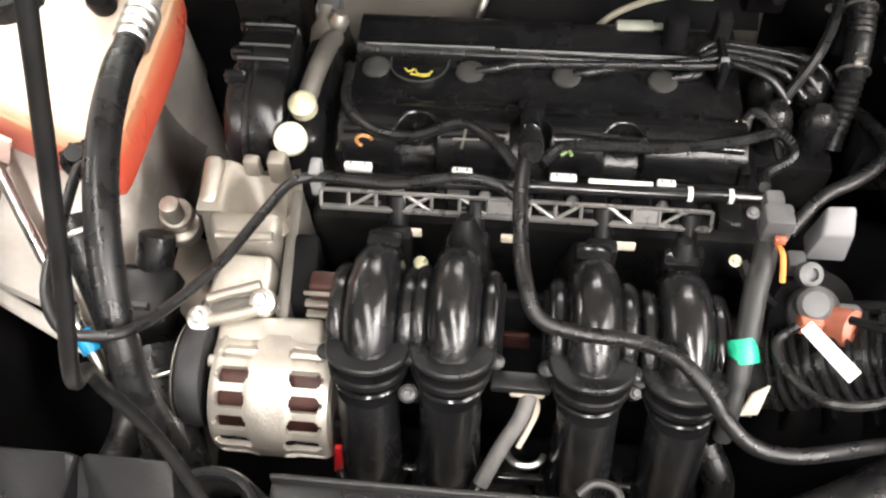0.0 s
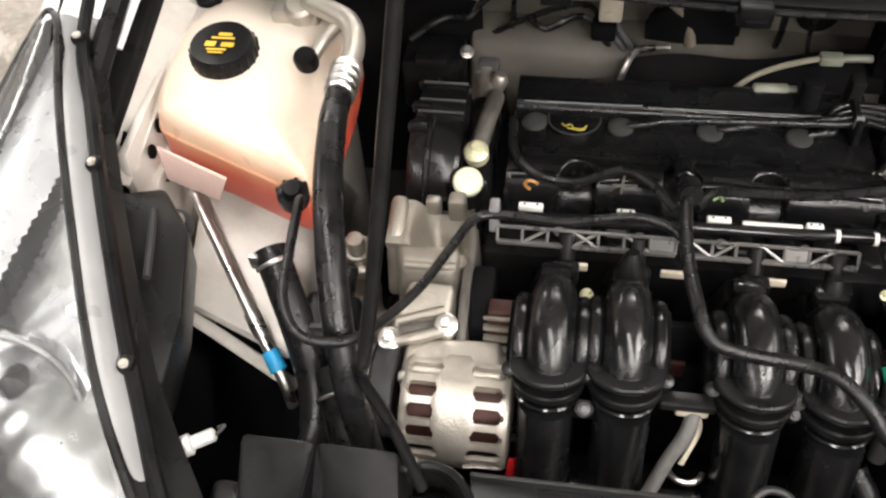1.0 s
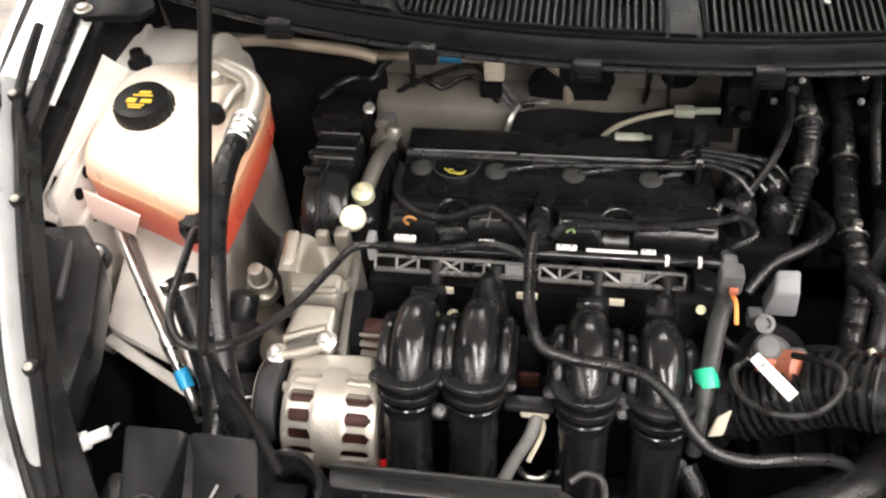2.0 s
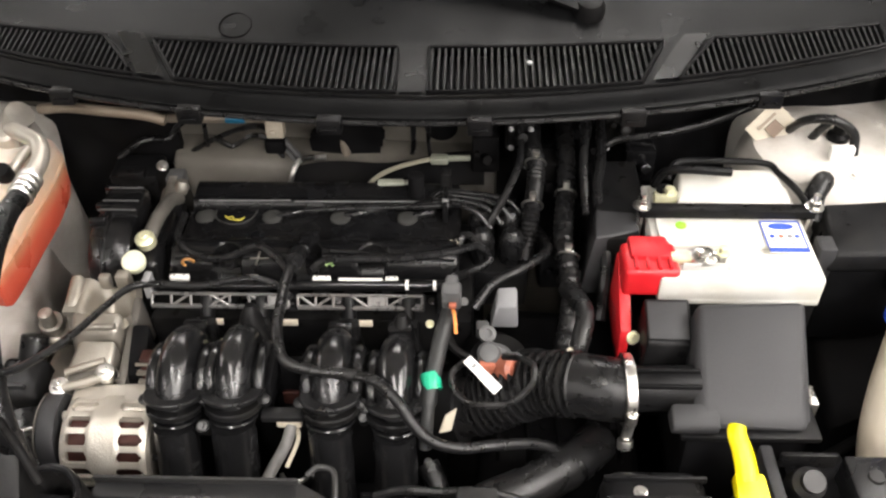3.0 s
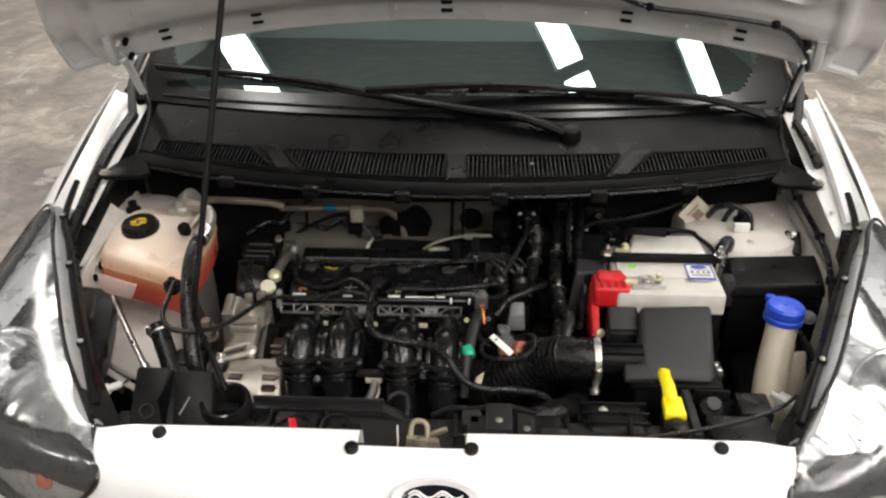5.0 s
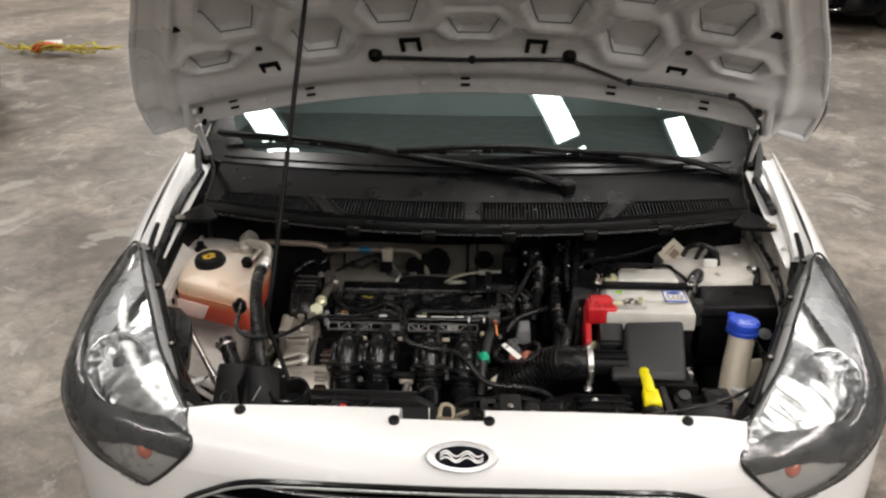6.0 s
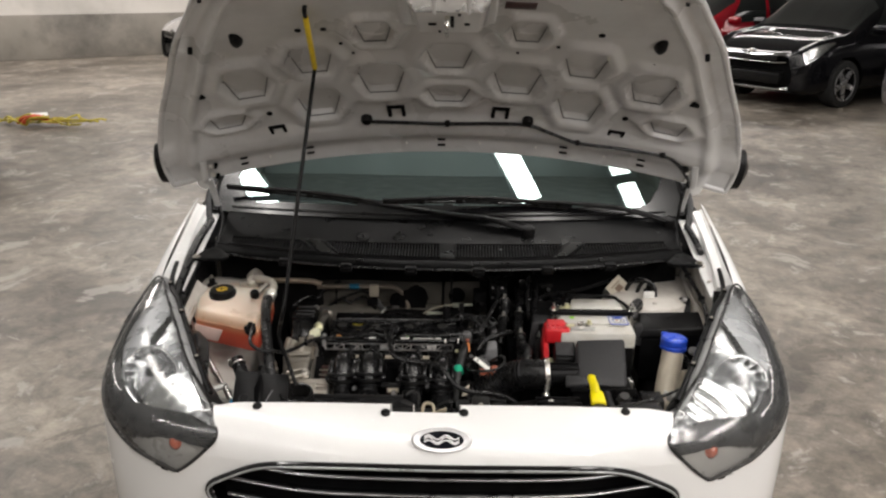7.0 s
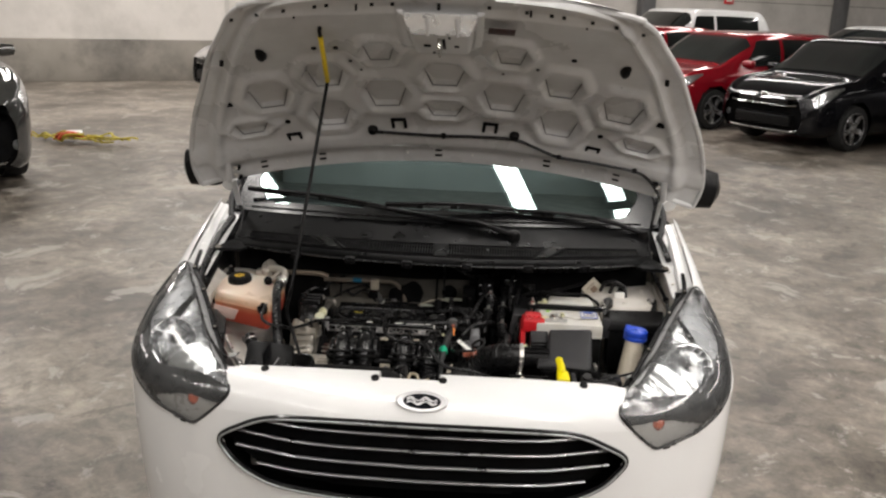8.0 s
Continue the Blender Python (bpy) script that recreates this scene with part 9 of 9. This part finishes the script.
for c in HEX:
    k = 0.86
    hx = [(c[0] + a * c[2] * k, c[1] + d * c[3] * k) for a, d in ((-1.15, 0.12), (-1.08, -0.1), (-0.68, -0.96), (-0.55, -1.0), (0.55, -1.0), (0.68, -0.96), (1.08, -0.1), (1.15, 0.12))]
    part("pocket_crease", tube([inner(a, d) + (hood(a, d, -0.0012) - hood(a, d)) for a, d in hx], 0.0016, 6, 3), CREASE, hd, "dark crease line of a pocket")
for x, s in ((-0.656, 0.407), (0.651, 0.391)):
    part("inner_hole", xf(box(-0.013, 0.013, -0.012, 0.012, -0.006, 0.004, 0.002), frame_at(x, s)), DARK, hd)
for x, s, r in ((-0.614, 0.642, 0.006), (0.616, 0.633, 0.006), (-0.343, 0.691, 0.0075), (-0.284, 0.687, 0.007), (0.353, 0.68, 0.008), (-0.49, 0.261, 0.0085), (0.483, 0.252, 0.0085), (-0.169, 0.767, 0.004), (0.168, 0.541, 0.004), (-0.254, 0.598, 0.005), (0.262, 0.59, 0.005), (-0.23, 0.54, 0.004),
                (0.0, 0.62, 0.004), (0.0, 0.43, 0.004), (-0.5, 0.56, 0.004), (0.5, 0.56, 0.004), (-0.585, 0.33, 0.004), (0.585, 0.32, 0.004), (0.33, 0.40, 0.004), (-0.33, 0.40, 0.004), (-0.36, 0.93, 0.003), (0.36, 0.93, 0.003), (-0.2, 0.985, 0.003), (0.22, 0.99, 0.003), (0.0, 1.0, 0.004), (-0.69, 0.05, 0.006), (-0.69, 0.0, 0.006), (0.70, 0.05, 0.006)):
    part("inner_hole", xf(lathe([(r, -0.012), (r, 0.003), (r * 0.9, 0.0035)], (0, 0, 0), (0, 0, 1), 14), frame_at(x, s)), DARK, hd)
for x, s in ((-0.52, 0.93), (-0.45, 0.955), (-0.38, 0.975), (-0.30, 1.0), (-0.27, 1.01), (-0.16, 1.015), (0.30, 0.985), (0.12, 1.02), (-0.11, 1.02), (0.21, 1.0), (0.27, 0.99), (0.37, 0.97), (0.43, 0.955), (0.50, 0.93)):
    part("inner_slot", xf(box(-0.0045, 0.0045, -0.0015, 0.0015, -0.006, 0.002, 0.0005), frame_at(x, s, 0.002)), DARK, hd)
for x in (-0.60, -0.40, -0.02, 0.33, 0.56):
    for q in (0.022, 0.048):
        part("inner_slot", xf(box(-0.011, 0.011, -0.0022, 0.0022, -0.004, 0.002, 0.0006), frame_at(x, q, 0.012)), DARK, hd)
for x in (-0.52, -0.12, 0.09, 0.25, 0.45):
    part("weld_spot", xf(lathe([(0.0028, -0.003), (0.0028, 0.001)], (0, 0, 0), (0, 0, 1), 10), frame_at(x, 0.035, 0.010)), PAPER, hd)
for x, s in ((-0.491, 0.682), (0.494, 0.668)):
    part("rubber_pad", xf(lathe([(0.017, -0.01), (0.018, 0.004), (0.012, 0.018), (0.008, 0.02)], (0, 0, 0), (0, 0.3, 1), 16), frame_at(x, s) @ Matrix.Diagonal((0.8, 1.5, 1, 1))), BLACK, hd, "black rubber buffer")
for x, s in ((-0.477, 0.165), (-0.142, 0.212), (0.142, 0.208), (0.466, 0.155)):
    part("clip_slot", xf(join(box(-0.024, 0.024, 0.016, 0.026, -0.012, 0.004, 0.002), box(-0.024, -0.014, -0.02, 0.02, -0.012, 0.004, 0.002), box(0.014, 0.024, -0.02, 0.02, -0.012, 0.004, 0.002)), frame_at(x, s, -0.003)), DARK, hd, "dark bracket-shaped slot")
ln = part("washer_line", tube([hood(x, s, -0.012) for x, s in ((-0.226, 0.182), (-0.11, 0.165), (-0.003, 0.158), (0.11, 0.165), (0.215, 0.17), (0.28, 0.145), (0.365, 0.108), (0.48, 0.112), (0.612, 0.118), (0.66, 0.10), (0.70, 0.05), (0.715, 0.0))] + [V(0.722, 0.90, 1.12), V(0.722, 0.95, 1.05), V(0.72, 0.97, 0.98)], 0.0052, 8, 8), RUBBER, hd, "black washer hose clipped along the hood")
for x, s, r in ((-0.226, 0.185, 0.016), (0.219, 0.183, 0.016), (-0.003, 0.158, 0.009), (0.365, 0.109, 0.009), (0.612, 0.122, 0.010), (0.692, 0.075, 0.009)):
    part("hose_clip", xf(lathe([(r, -0.008), (r, 0.012), (r * 0.75, 0.018)], (0, 0, 0), (0, 0, 1), 16), frame_at(x, s)), BLACK, hd)
# paler, shinier copy of the pressing's grey for light caught on the bend
LIT_BEND = mat("lit_front_bend", (0.85, 0.85, 0.84), 0.30, 0.7, var=0.15, scale=22)
PRESSED = mat("primed_pressing", (0.575, 0.577, 0.575), 0.45, var=0.06, scale=14)
fa = frame_at(0.004, 0.83, -0.02)
lt = part("striker_plate", xf(hull8([V(-0.076, -0.118, -0.008), V(0.076, -0.118, -0.008), V(0.090, 0.118, -0.008), V(-0.090, 0.118, -0.008)], [V(-0.066, -0.108, 0.006), V(0.066, -0.108, 0.006), V(0.072, 0.062, 0.026), V(-0.072, 0.062, 0.026)], 0.006, 3), fa), PRESSED, hd, "grey pressed striker plate with a bright front bend")
part("front_bend", xf(hull8([V(-0.088, 0.050, 0.001), V(0.088, 0.050, 0.001), V(0.094, 0.120, -0.004), V(-0.094, 0.120, -0.004)], [V(-0.072, 0.058, 0.029), V(0.072, 0.058, 0.029), V(0.084, 0.104, 0.002), V(-0.084, 0.104, 0.002)], 0.005, 3), fa), LIT_BEND, lt, "front bend of the plate, coloured as lit")
for x in (-0.03, 0.042):
    part("bend_ridge", xf(hull8([V(x - 0.007, 0.056, 0.009), V(x + 0.007, 0.056, 0.009), V(x + 0.009, 0.108, 0.003), V(x - 0.009, 0.108, 0.003)], [V(x - 0.003, 0.058, 0.032), V(x + 0.003, 0.058, 0.032), V(x + 0.004, 0.106, 0.005), V(x - 0.004, 0.106, 0.005)], 0.002), fa), PRESSED, lt)
for sx in (-1, 1):
    part("side_wing", xf(hull8([V(sx * 0.078, -0.085, -0.012), V(sx * 0.104, -0.080, -0.012), V(sx * 0.108, 0.118, -0.012), V(sx * 0.088, 0.118, -0.012)], [V(sx * 0.080, -0.080, -0.001), V(sx * 0.100, -0.078, -0.004), V(sx * 0.103, 0.114, -0.004), V(sx * 0.090, 0.114, 0.0)], 0.003), fa), PRESSED, lt)
part("striker", xf(tube([(-0.004, -0.050, 0.008), (-0.004, -0.052, 0.030), (-0.004, -0.044, 0.038), (-0.004, 0.022, 0.046), (-0.004, 0.030, 0.040), (-0.004, 0.028, 0.016)], 0.0046, 8), fa), STEEL, lt, "bright steel striker loop")
part("striker_opening", xf(hull8([V(0.003, -0.060, 0.006), V(0.011, -0.060, 0.006), V(0.011, 0.030, 0.016), V(0.003, 0.030, 0.016)], [V(0.003, -0.060, 0.0128), V(0.011, -0.060, 0.0128), V(0.011, 0.030, 0.0236), V(0.003, 0.030, 0.0236)], 0.001), fa), DARK, lt)
for x, y, w, d in ((-0.036, -0.030, 0.009, 0.006), (0.039, -0.030, 0.006, 0.006), (0.022, 0.044, 0.003, 0.006), (-0.021, -0.092, 0.003, 0.005)):
    part("striker_slot", xf(box(x - w, x + w, y - d, y + d, 0.004, 0.0215 + 0.118 * (y - 0.0), 0.001), fa), DARK, lt)
part("hood_label", xf(box(-0.033, 0.033, -0.018, 0.018, 0.0, 0.002, 0.0005), frame_at(0.155, 0.895, -0.021)), mat("brown_label", (0.045, 0.018, 0.016), 0.5, var=0.3, scale=90), hd, "small dark printed label")
for s in (-1, 1):
    hg = part("hinge", tube([hood(s * 0.72, 0.10, -0.008), hood(s * 0.728, 0.0, -0.006), V(s * 0.735, 0.93, 1.10), V(s * 0.735, 1.0, 1.0)], 0.010, 8, 6, flat=0.5), GREY_PRIMER, hd, "grey painted hinge arm")
    for q in (0.03, 0.07):
        part("hinge_bolt", xf(bolt((0, 0, 0), (0, 0, 1), 0.006, 0.006), frame_at(s * 0.70, q, -0.012)), STEEL, hg)
